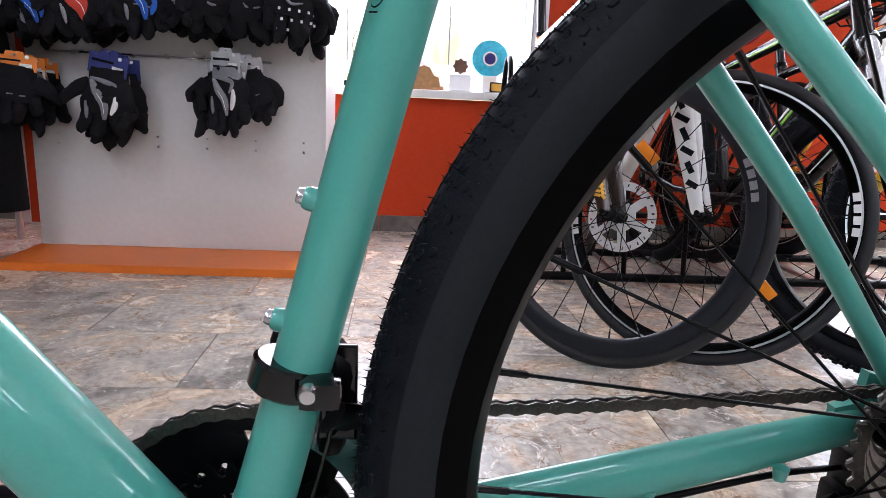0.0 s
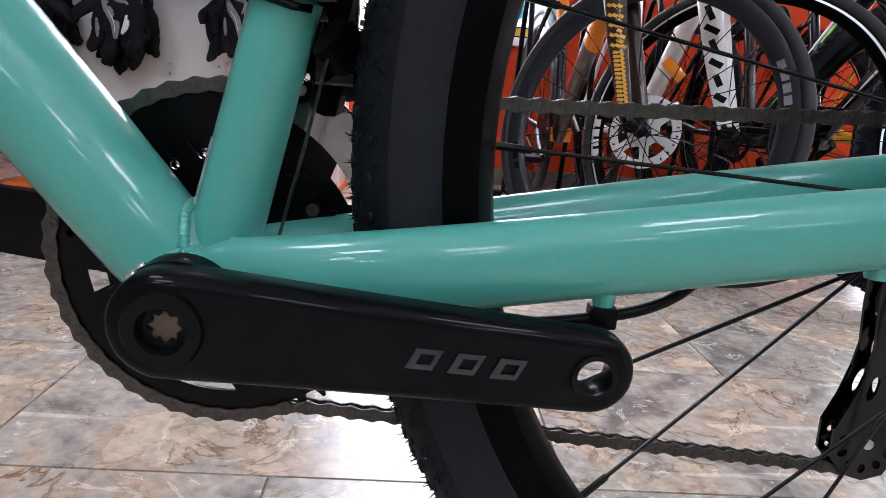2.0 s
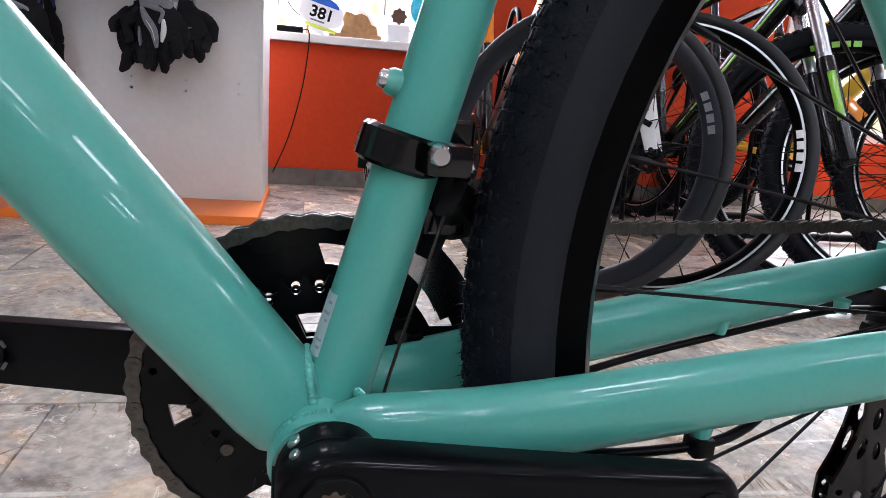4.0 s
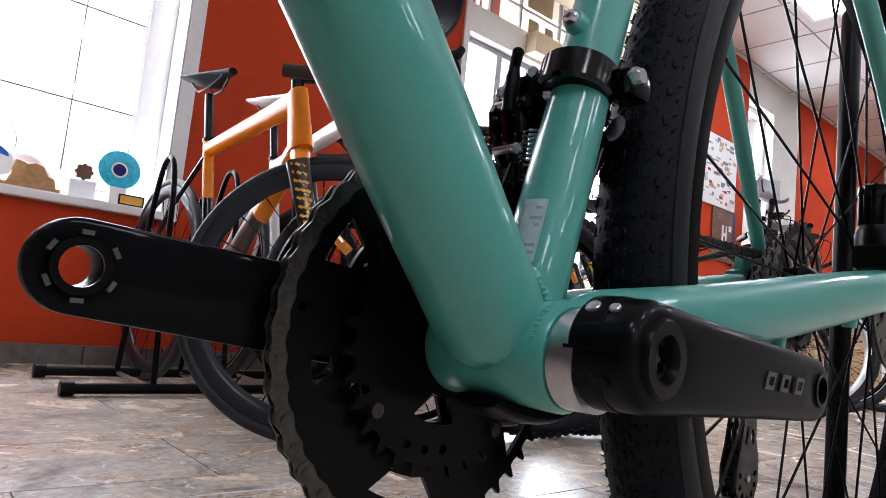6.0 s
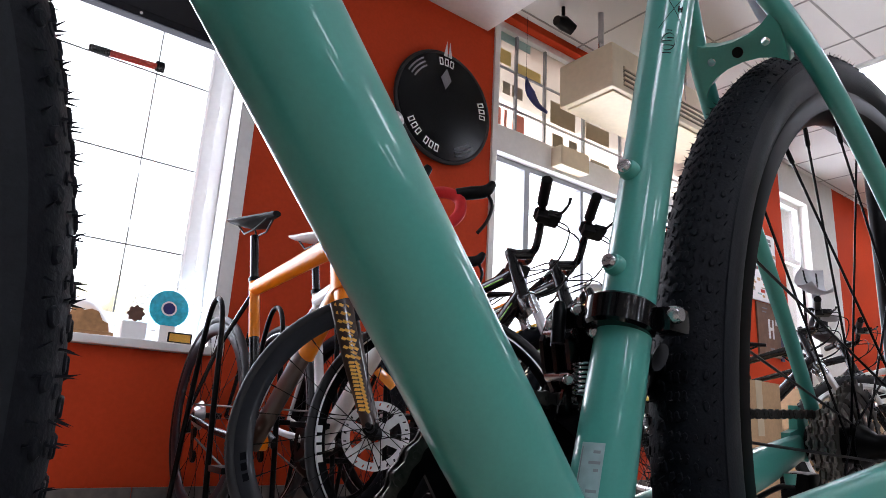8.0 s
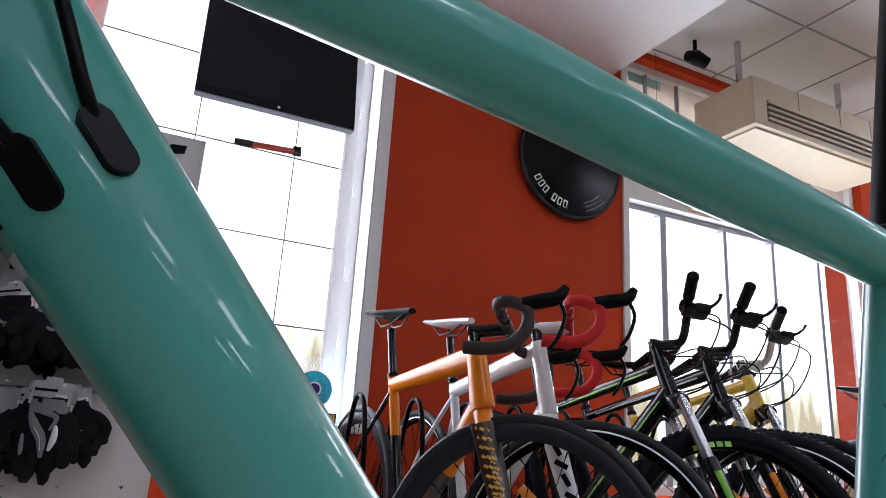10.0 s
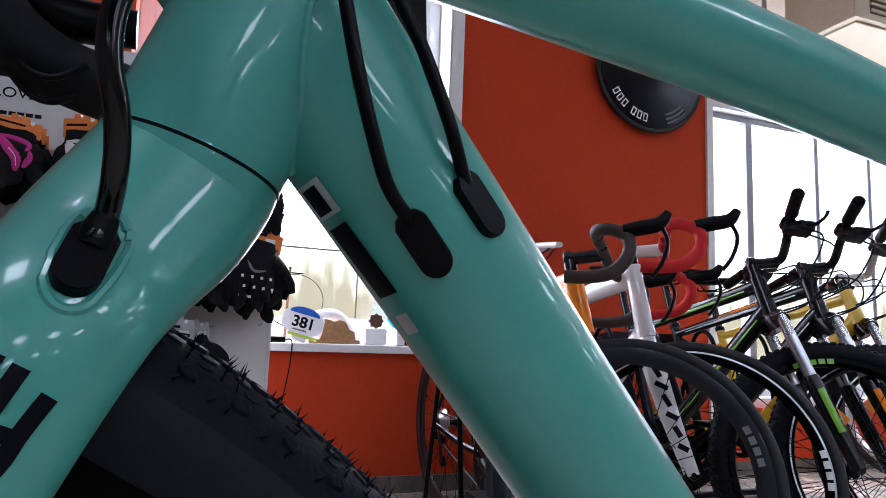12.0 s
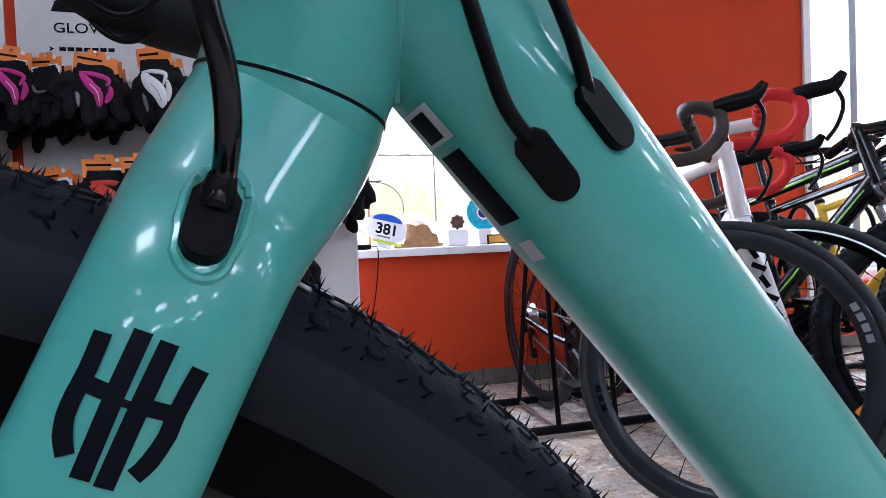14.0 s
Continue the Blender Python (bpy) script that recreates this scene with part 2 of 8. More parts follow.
def poly(bm, pts2, depth, m, holes=None):
    """A flat plate: outline pts2 in the plane of m, extruded both ways by depth / 2; holes are outlines cut through."""
    loops = [pts2] + (holes or [])
    edges = []
    for lp in loops:
        vs = [bm.verts.new((x, y, 0)) for x, y in lp]
        edges += [bm.edges.new((vs[i], vs[(i + 1) % len(vs)])) for i in range(len(vs))]
    r = bmesh.ops.triangle_fill(bm, edges=edges, use_beauty=True, use_dissolve=False)
    faces = [g for g in r["geom"] if isinstance(g, bmesh.types.BMFace)]
    vs = list({v for e in edges for v in e.verts})
    ex = bmesh.ops.extrude_face_region(bm, geom=faces)
    nv = [g for g in ex["geom"] if isinstance(g, bmesh.types.BMVert)]
    for v in nv:
        v.co.z += depth / 2
    for v in vs:
        v.co.z -= depth / 2
    bmesh.ops.recalc_face_normals(bm, faces=bm.faces)
    bmesh.ops.transform(bm, matrix=m, verts=list({*vs, *nv}))
    return bm


def ring_pts(r, n=32, cx=0.0, cy=0.0, a0=0.0):
    return [(cx + r * math.cos(a0 + 2 * math.pi * k / n), cy + r * math.sin(a0 + 2 * math.pi * k / n)) for k in range(n)]


def text_part(body, size, mat, parent, m, name="lettering", align="CENTER", bold=0.0, mirror=False):
    cu = bpy.data.curves.new(name, "FONT")
    cu.body, cu.size, cu.align_x, cu.align_y = body, size, align, "CENTER"
    cu.extrude, cu.offset = 0.0008, bold
    tmp = bpy.data.objects.new(name, cu)
    scene.collection.objects.link(tmp)
    me = bpy.data.meshes.new_from_object(tmp.evaluated_get(bpy.context.evaluated_depsgraph_get()))
    bpy.data.objects.remove(tmp)
    me.materials.clear()
    me.materials.append(mat)
    ob = new(name, me)
    ob.parent = parent
    ob.matrix_basis = m
    return ob


# ---------------------------------------------------------------- the room
def setting(name, bm, mat, label, m=ROOM, smooth=False):
    return tagged(part(name, bm, mat, None, "", smooth, m), label, "", "", "structure")


U0, U1, V0 = -3.2, 9.5, -8.4
SOFFIT, CEILING = 2.65, 2.87
TH = 0.32
# window wall: (u from, u to, z from, z to) of its solid pieces, the openings lie between them
W1 = (-0.70, 0.599, 0.596, 2.62)
W2 = (2.084, 4.25, 0.33, 2.83)
W3 = (5.56, 6.11, 1.00, 2.56)
bm = bmesh.new()
for a, b, z0, z1 in ((U0, W1[0], 0, CEILING), (W1[0], W1[1], 0, W1[2] - 0.035), (W1[0], W1[1], W1[3], CEILING), (W1[1], W2[0], 0, CEILING)):
    box(bm, a, b, WALL, WALL + TH, z0, z1)
for a, b, z0, z1 in ((W2[0], W2[1], 0, W2[2]), (W2[0], W2[1], W2[3], CEILING + 0.3), (W2[1], W3[0], 0, CEILING + 0.3)):
    box(bm, a, b, WALL, WALL + TH, z0, z1)
wall_north = setting("wall_north", bm, REDWALL, "red painted plaster wall with tall windows")
bm = bmesh.new()
for a, b, z0, z1 in ((W3[0], W3[1], 0, W3[2]), (W3[0], W3[1], W3[3], CEILING + 0.3), (W3[1], 6.7, 0, CEILING + 0.3)):
    box(bm, a, b, WALL, WALL + TH, z0, z1)
setting("wall_pier", bm, PLASTER, "cream plastered pier with a narrow window")
setting("wall_north_far", box_bm(6.7, U1, WALL, WALL + TH, 0, CEILING + 0.3), REDWALL, "red painted wall beyond the pier")
setting("wall_east", box_bm(U1, U1 + 0.2, V0, WALL + TH, 0, CEILING + 0.3), PLASTER, "cream end wall of the shop")
# the next two walls are unseen, dark only to lessen bounced light
setting("wall_west", box_bm(U0 - 0.2, U0, V0, WALL + TH, 0, CEILING), BOUNCECUT, "unseen side wall of the shop, darkened to cut bounced light")
setting("wall_south", box_bm(U0 - 0.2, U1 + 0.2, V0 - 0.2, V0, 0, CEILING + 0.3), BOUNCECUT, "unseen wall behind the shop floor, darkened to cut bounced light")

# skirting of grey stone
bm = bmesh.new()
u = U0
while u < 6.6:
    box(bm, u + 0.002, u + 0.398, WALL - 0.012, WALL, 0, 0.068, 0.002)
    u += 0.4
setting("baseboard", bm, SKIRT, "grey stone skirting tiles along the red wall")

# ceiling: a plain soffit by the board and the red wall, and grid tiles past it
setting("ceiling_soffit", box_bm(U0, 2.0, 1.55, WALL, SOFFIT, CEILING), WHITE, "white plastered soffit over the red wall")
bm = bmesh.new()
g = 0.6
u = U0
while u < U1:
    v = V0
    while v < WALL - 0.01:
        box(bm, u + 0.006, min(u + g, U1) - 0.006, v + 0.006, min(v + g, WALL) - 0.006, CEILING + 0.004, CEILING + 0.02)
        v += g
    u += g
box(bm, U0, U1, V0, WALL, CEILING + 0.02, CEILING + 0.10)
setting("ceiling", bm, CEIL, "suspended ceiling of pale mineral tiles")
bm = bmesh.new()
u = U0 + g
while u < U1:
    box(bm, u - 0.0055, u + 0.0055, V0, WALL, CEILING, CEILING + 0.012)
    u += g
v = V0 + g
while v < WALL:
    box(bm, U0, U1, v - 0.0055, v + 0.0055, CEILING + 0.0005, CEILING + 0.0115)
    v += g
setting("ceiling_grid", bm, material("grey_grid", (0.30, 0.29, 0.28), 0.6, vary=0.05), "thin white metal grid of the ceiling")


def ceiling_light(u, v, z):
    lp = thing("ceiling_light", "square white recessed fluorescent ceiling panel", "lamp", ROOM @ pose(u, v, z), "ceiling lights")
    part("frame", poly(bmesh.new(), [(-.3, -.3), (.3, -.3), (.3, .3), (-.3, .3)], 0.03, pose(0, 0, 0), [[(-.27, -.27), (.27, -.27), (.27, .27), (-.27, .27)]]), WHITE, lp, smooth=False)
    part("diffuser", box_bm(-0.27, 0.27, -0.27, 0.27, -0.006, 0.004), LAMPGLOW, lp, smooth=False)


# the first panel, out of view, is added to brighten fork and board
for u, v in ((-1.5, -0.9), (-1.5, -2.7), (0.7, -2.1), (2.5, -2.1), (4.45, 1.42), (4.9, -0.9), (7.3, 1.5), (7.3, -0.9), (6.1, 0.3), (3.7, 0.3), (8.5, 0.3), (-2.3, -4.5), (-0.5, -4.5), (1.3, -4.5), (3.1, -4.5), (-2.3, -6.9), (-0.5, -6.9), (1.3, -6.9), (3.1, -6.9)):
    ceiling_light(u + 0.2, v, CEILING - 0.012)

# floor: slabs of patterned stone, laid with thin joints
setting("floor", box_bm(U0 - 0.2, U1 + 0.2, V0 - 0.2, WALL + TH, -0.06, -0.003), GROUT, "grey grout bed under the stone floor tiles")


def stone_material():
    m = bpy.data.materials.new("floor_stone")
    m.use_nodes = True
    nt = m.node_tree
    b = nt.nodes["Principled BSDF"]
    tc = nt.nodes.new("ShaderNodeTexCoord")
    geo = nt.nodes.new("ShaderNodeObjectInfo")
    isl = nt.nodes.new("ShaderNodeNewGeometry")
    add = nt.nodes.new("ShaderNodeVectorMath")
    add.operation = "ADD"
    rnd = nt.nodes.new("ShaderNodeVectorMath")
    rnd.operation = "SCALE"
    rnd.inputs[0].default_value = (37.0, 61.0, 23.0)
    sm = nt.nodes.new("ShaderNodeMath")
    sm.operation = "ADD"
    nt.links.new(geo.outputs["Random"], sm.inputs[0])
    nt.links.new(isl.outputs["Random Per Island"], sm.inputs[1])
    nt.links.new(sm.outputs[0], rnd.inputs["Scale"])
    nt.links.new(tc.outputs["Object"], add.inputs[0])
    nt.links.new(rnd.outputs[0], add.inputs[1])

    def noise_node(scale, detail, dist=0.0, rough=0.55):
        n = nt.nodes.new("ShaderNodeTexNoise")
        n.inputs["Scale"].default_value, n.inputs["Detail"].default_value, n.inputs["Distortion"].default_value, n.inputs["Roughness"].default_value = scale, detail, dist, rough
        nt.links.new(add.outputs[0], n.inputs["Vector"])
        return n
    cloud, veins, fine = noise_node(5.5, 6, 1.2), noise_node(6.0, 9, 2.6, 0.6), noise_node(70, 6)
    ramp = nt.nodes.new("ShaderNodeValToRGB")
    els = ramp.color_ramp.elements
    els[0].position, els[0].color = 0.33, (0.25, 0.230, 0.212, 1)
    els[1].position, els[1].color = 0.68, (0.68, 0.575, 0.445, 1)
    for p, c in ((0.42, (0.45, 0.415, 0.370, 1)), (0.52, (0.545, 0.49, 0.42, 1)), (0.60, (0.57, 0.445, 0.325, 1))):
        e = els.new(p)
        e.color = c
    nt.links.new(cloud.outputs["Fac"], ramp.inputs[0])
    # rusty flecks and pale veins, each a thin level of a twisted noise
    vr = nt.nodes.new("ShaderNodeValToRGB")
    ve = vr.color_ramp.elements
    ve[0].position, ve[0].color = 0.474, (0, 0, 0, 1)
    ve[1].position, ve[1].color = 0.526, (0, 0, 0, 1)
    e = ve.new(0.5)
    e.color = (1, 1, 1, 1)
    nt.links.new(veins.outputs["Fac"], vr.inputs[0])
    rusty = nt.nodes.new("ShaderNodeMix")
    rusty.data_type = "RGBA"
    rusty.inputs["B"].default_value = (0.25, 0.14, 0.07, 1)
    patch = noise_node(7.5, 3, 0.6)
    pm = nt.nodes.new("ShaderNodeMapRange")
    pm.inputs["From Min"].default_value, pm.inputs["From Max"].default_value = 0.44, 0.62
    nt.links.new(patch.outputs["Fac"], pm.inputs["Value"])
    k = nt.nodes.new("ShaderNodeMath")
    k.operation = "MULTIPLY"
    nt.links.new(pm.outputs[0], k.inputs[1])
    nt.links.new(vr.outputs[0], k.inputs[0])
    nt.links.new(k.outputs[0], rusty.inputs["Factor"])
    nt.links.new(ramp.outputs[0], rusty.inputs["A"])
    pale_n = noise_node(9.0, 8, 3.2, 0.6)
    pr = nt.nodes.new("ShaderNodeValToRGB")
    pe = pr.color_ramp.elements
    pe[0].position, pe[0].color = 0.605, (0, 0, 0, 1)
    pe[1].position, pe[1].color = 0.66, (0, 0, 0, 1)
    e = pe.new(0.63)
    e.color = (1, 1, 1, 1)
    nt.links.new(pale_n.outputs["Fac"], pr.inputs[0])
    pale = nt.nodes.new("ShaderNodeMix")
    pale.data_type = "RGBA"
    pale.inputs["B"].default_value = (0.85, 0.80, 0.72, 1)
    k2 = nt.nodes.new("ShaderNodeMath")
    k2.operation = "MULTIPLY"
    k2.inputs[1].default_value = 0.95
    nt.links.new(pr.outputs[0], k2.inputs[0])
    nt.links.new(k2.outputs[0], pale.inputs["Factor"])
    nt.links.new(rusty.outputs["Result"], pale.inputs["A"])
    # long straight scratches, all one way on a slab, broken up by the patches
    tilt_ = nt.nodes.new("ShaderNodeMapping")
    tilt_.inputs["Rotation"].default_value, tilt_.inputs["Scale"].default_value = (0, 0, 0.62), (2.2, 42.0, 1.0)
    nt.links.new(add.outputs[0], tilt_.inputs["Vector"])
    scr = nt.nodes.new("ShaderNodeTexNoise")
    scr.inputs["Scale"].default_value, scr.inputs["Detail"].default_value, scr.inputs["Distortion"].default_value = 1.0, 3, 0.25
    nt.links.new(tilt_.outputs[0], scr.inputs["Vector"])
    sr = nt.nodes.new("ShaderNodeMapRange")
    sr.inputs["From Min"].default_value, sr.inputs["From Max"].default_value, sr.inputs["To Max"].default_value = 0.66, 0.72, 0.75
    nt.links.new(scr.outputs["Fac"], sr.inputs["Value"])
    scratched = nt.nodes.new("ShaderNodeMix")
    scratched.data_type = "RGBA"
    scratched.inputs["B"].default_value = (0.80, 0.77, 0.70, 1)
    nt.links.new(sr.outputs[0], scratched.inputs["Factor"])
    nt.links.new(pale.outputs["Result"], scratched.inputs["A"])
    fm = nt.nodes.new("ShaderNodeMapRange")
    fm.inputs["From Min"].default_value, fm.inputs["From Max"].default_value = 0.3, 0.7
    fm.inputs["To Min"].default_value, fm.inputs["To Max"].default_value = 0.74, 1.22
    nt.links.new(fine.outputs["Fac"], fm.inputs["Value"])
    mul = nt.nodes.new("ShaderNodeVectorMath")
    mul.operation = "SCALE"
    nt.links.new(scratched.outputs["Result"], mul.inputs[0])
    nt.links.new(fm.outputs[0], mul.inputs["Scale"])
    nt.links.new(mul.outputs[0], b.inputs["Base Color"])
    rr = nt.nodes.new("ShaderNodeMapRange")
    rr.inputs["To Min"].default_value, rr.inputs["To Max"].default_value = 0.14, 0.36
    nt.links.new(cloud.outputs["Fac"], rr.inputs["Value"])
    nt.links.new(rr.outputs[0], b.inputs["Roughness"])
    bp = nt.nodes.new("ShaderNodeBump")
    bp.inputs["Strength"].default_value, bp.inputs["Distance"].default_value = 0.16, 0.002
    nt.links.new(veins.outputs["Fac"], bp.inputs["Height"])
    nt.links.new(bp.outputs[0], b.inputs["Normal"])
    return m


STONE = stone_material()


# windows -----------------------------------------------------------
def glass_material():
    m = bpy.data.materials.new("window_glass")
    m.use_nodes = True
    nt = m.node_tree
    out = nt.nodes["Material Output"]
    tr, gl, mix = (nt.nodes.new(k) for k in ("ShaderNodeBsdfTransparent", "ShaderNodeBsdfGlossy", "ShaderNodeMixShader"))
    tr.inputs[0].default_value = (0.96, 0.98, 0.97, 1)
    gl.inputs["Roughness"].default_value = 0.02
    mix.inputs[0].default_value = 0.05
    nt.links.new(tr.outputs[0], mix.inputs[1])
    nt.links.new(gl.outputs[0], mix.inputs[2])
    nt.links.new(mix.outputs[0], out.inputs[0])
    return m


GLASS = glass_material()


def frame_ring(bm, u0, u1, z0, z1, w, v0, v1):
    box(bm, u0, u0 + w, v0, v1, z0, z1, 0.003)
    box(bm, u1 - w, u1, v0, v1, z0, z1, 0.003)
    box(bm, u0 + w, u1 - w, v0, v1, z0, z0 + w, 0.003)
    box(bm, u0 + w, u1 - w, v0, v1, z1 - w, z1, 0.003)
    return bm


def pane(parent, u0, u1, z0, z1, v):
    ob = part("pane", box_bm(u0, u1, v, v + 0.005, z0, z1), GLASS, parent, smooth=False)
    ob.visible_shadow = False
    return ob


win = thing("window_1", "tall white casement window with a wire grille and deep white sill", "window", ROOM, "", "structure")
part("window_frame", frame_ring(bmesh.new(), W1[0], W1[1], W1[2], W1[3], 0.055, WALL + 0.14, WALL + 0.20), WHITE, win, smooth=False)
part("sash", frame_ring(bmesh.new(), W1[0] + 0.057, W1[1] - 0.057, W1[2] + 0.057, W1[3] - 0.057, 0.05, WALL + 0.125, WALL + 0.175), WHITE, win, smooth=False)
bm = bmesh.new()
box(bm, W1[1] + 0.002, W1[1] + 0.062, WALL - 0.014, WALL + 0.0, W1[2] - 0.03, SOFFIT - 0.004, 0.003)
part("trim", bm, WHITE, win, "white painted upright trim", smooth=False)
part("reveal", box_bm(W1[1] - 0.004, W1[1] + 0.0, WALL - 0.012, WALL + 0.14, W1[2], W1[3]), WHITE, win, smooth=False)
part("window_sill", box_bm(W1[0], W1[1] + 0.03, WALL - 0.05, WALL + 0.14, W1[2] - 0.033, W1[2] - 0.001, 0.006), WHITE, win, "pale painted wooden sill", smooth=False)
pane(win, W1[0] + 0.107, W1[1] - 0.107, W1[2] + 0.107, W1[3] - 0.107, WALL + 0.15)
# thin wire grille outside
GRILLE = material("grille_grey", (0.22, 0.22, 0.23), 0.6, vary=0.08)
gr = bmesh.new()
for u in (-0.165, 0.28):
    sweep(gr, [(u, WALL + 0.24, 0.62), (u, WALL + 0.24, 2.57)], 0.0032, 6)
for z in (1.0, 1.387, 1.79, 2.187):
    sweep(gr, [(W1[0], WALL + 0.245, z + 0.015), (W1[1], WALL + 0.245, z)], 0.0036, 6)
part("grille", gr, GRILLE, win, "thin grey wire grille")
for z in (0.95, 1.25, 1.65, 2.05, 2.35):
    part("hinge", tube([(W1[1] - 0.052, WALL + 0.118, z - 0.03), (W1[1] - 0.052, WALL + 0.118, z + 0.03)], 0.006, 8), WHITE, win)

win2 = thing("window_2", "wide shop window with grey posts and a stickered transom", "window", ROOM, "", "structure")
part("window_frame", frame_ring(bmesh.new(), W2[0], W2[1], W2[2], W2[3], 0.045, WALL + 0.06, WALL + 0.14), WHITE, win2, smooth=False)
part("side_trim", box_bm(W2[0] - 0.03, W2[0] + 0.01, WALL - 0.015, WALL + 0.06, 0, W2[3]), WHITE, win2, "white upright trim", smooth=False)
part("header", box_bm(W2[0], W2[1], WALL + 0.0, WALL + 0.15, 1.91, 2.08, 0.006), WHITE, win2, "white painted cross beam", smooth=False)
part("header_rail", box_bm(W2[0] + 0.045, W2[1] - 0.045, WALL + 0.055, WALL + 0.10, 1.875, 1.91), GREYMETAL, win2, smooth=False)
for u, w in ((2.405, 0.045), (2.91, 0.03), (3.34, 0.03), (3.78, 0.03)):
    part("post", box_bm(u - w / 2, u + w / 2, WALL + 0.05, WALL + 0.11, W2[2] + 0.045, 1.875, 0.003), GREYMETAL, win2, "grey metal post", smooth=False)
us = [W2[0] + 0.045, 2.405, 2.91, 3.34, 3.78, W2[1] - 0.045]
for a, b in zip(us, us[1:]):
    pane(win2, a + 0.01, b - 0.01, W2[2] + 0.05, 1.87, WALL + 0.08)
for u in (2.32, 2.58, 2.96, 3.36, 3.81):
    part("transom_bar", box_bm(u - 0.008, u + 0.008, WALL + 0.075, WALL + 0.095, 2.08, W2[3] - 0.045), GREYMETAL, win2, smooth=False)
bm = bmesh.new()
for z in (2.26, 2.52):
    box(bm, W2[0] + 0.05, W2[1] - 0.05, WALL + 0.078, WALL + 0.09, z, z + 0.012)
part("transom_rail", bm, GREYMETAL, win2, smooth=False)
FROST = material("frosted_film", (0.50, 0.43, 0.33), 0.6, vary=0.03)
FROST.node_tree.nodes["Principled BSDF"].inputs["Transmission Weight"].default_value = 0.85
part("transom_film", box_bm(W2[0] + 0.046, W2[1] - 0.046, WALL + 0.097, WALL + 0.103, 2.08, W2[3] - 0.046), FROST, win2, "cream translucent film", smooth=False).visible_shadow = False

win3 = thing("window_3", "narrow white window in the cream pier", "window", ROOM, "", "structure")
part("window_frame", frame_ring(bmesh.new(), W3[0], W3[1], W3[2], W3[3], 0.05, WALL + 0.08, WALL + 0.16), WHITE, win3, smooth=False)
part("bar", box_bm(W3[0] + 0.05, W3[1] - 0.05, WALL + 0.09, WALL + 0.15, 1.95, 2.00), WHITE, win3, smooth=False)
pane(win3, W3[0] + 0.05, W3[1] - 0.05, W3[2] + 0.05, W3[3] - 0.05, WALL + 0.12)


# what lies outside: pale sky, bare spring trees and a strip of pale ground
def outside_material():
    m = bpy.data.materials.new("outside")
    m.use_nodes = True
    nt = m.node_tree
    out = nt.nodes["Material Output"]
    em = nt.nodes.new("ShaderNodeEmission")
    tc = nt.nodes.new("ShaderNodeTexCoord")
    sep = nt.nodes.new("ShaderNodeSeparateXYZ")
    nt.links.new(tc.outputs["Object"], sep.inputs[0])
    n1 = nt.nodes.new("ShaderNodeTexNoise")
    n1.inputs["Scale"].default_value, n1.inputs["Detail"].default_value = 1.1, 9
    mp = nt.nodes.new("ShaderNodeMapping")
    mp.inputs["Scale"].default_value = (3.2, 1, 0.7)
    nt.links.new(tc.outputs["Object"], mp.inputs[0])
    nt.links.new(mp.outputs[0], n1.inputs["Vector"])
    a = nt.nodes.new("ShaderNodeMath")
    a.operation = "MULTIPLY_ADD"
    a.inputs[1].default_value, a.inputs[2].default_value = -0.35, 0.82
    nt.links.new(sep.outputs["Z"], a.inputs[0])
    s = nt.nodes.new("ShaderNodeMath")
    s.operation = "ADD"
    nt.links.new(a.outputs[0], s.inputs[0])
    nt.links.new(n1.outputs["Fac"], s.inputs[1])
    r = nt.nodes.new("ShaderNodeValToRGB")
    r.color_ramp.elements[0].position, r.color_ramp.elements[0].color = 0.40, (1.0, 1.0, 1.0, 1)
    r.color_ramp.elements[1].position, r.color_ramp.elements[1].color = 0.86, (0.22, 0.19, 0.12, 1)
    e = r.color_ramp.elements.new(0.62)
    e.color = (0.45, 0.43, 0.34, 1)
    nt.links.new(s.outputs[0], r.inputs[0])
    nt.links.new(r.outputs[0], em.inputs[0])
    em.inputs[1].default_value = 4.5
    nt.links.new(em.outputs[0], out.inputs[0])
    return m


tagged(part("backdrop", box_bm(-9, 24, 11.9, 12, -1.5, 9), outside_material(), None, smooth=False, m=ROOM), "pale overcast sky with bare spring trees", "", "", "structure")
setting("ground", box_bm(-40, 60, WALL + TH, 60, -0.3, -0.06), material("pale_paving", (0.45, 0.44, 0.42), 0.8, vary=0.1, scale=4, stains=0.1), "pale paving outside the shop windows")


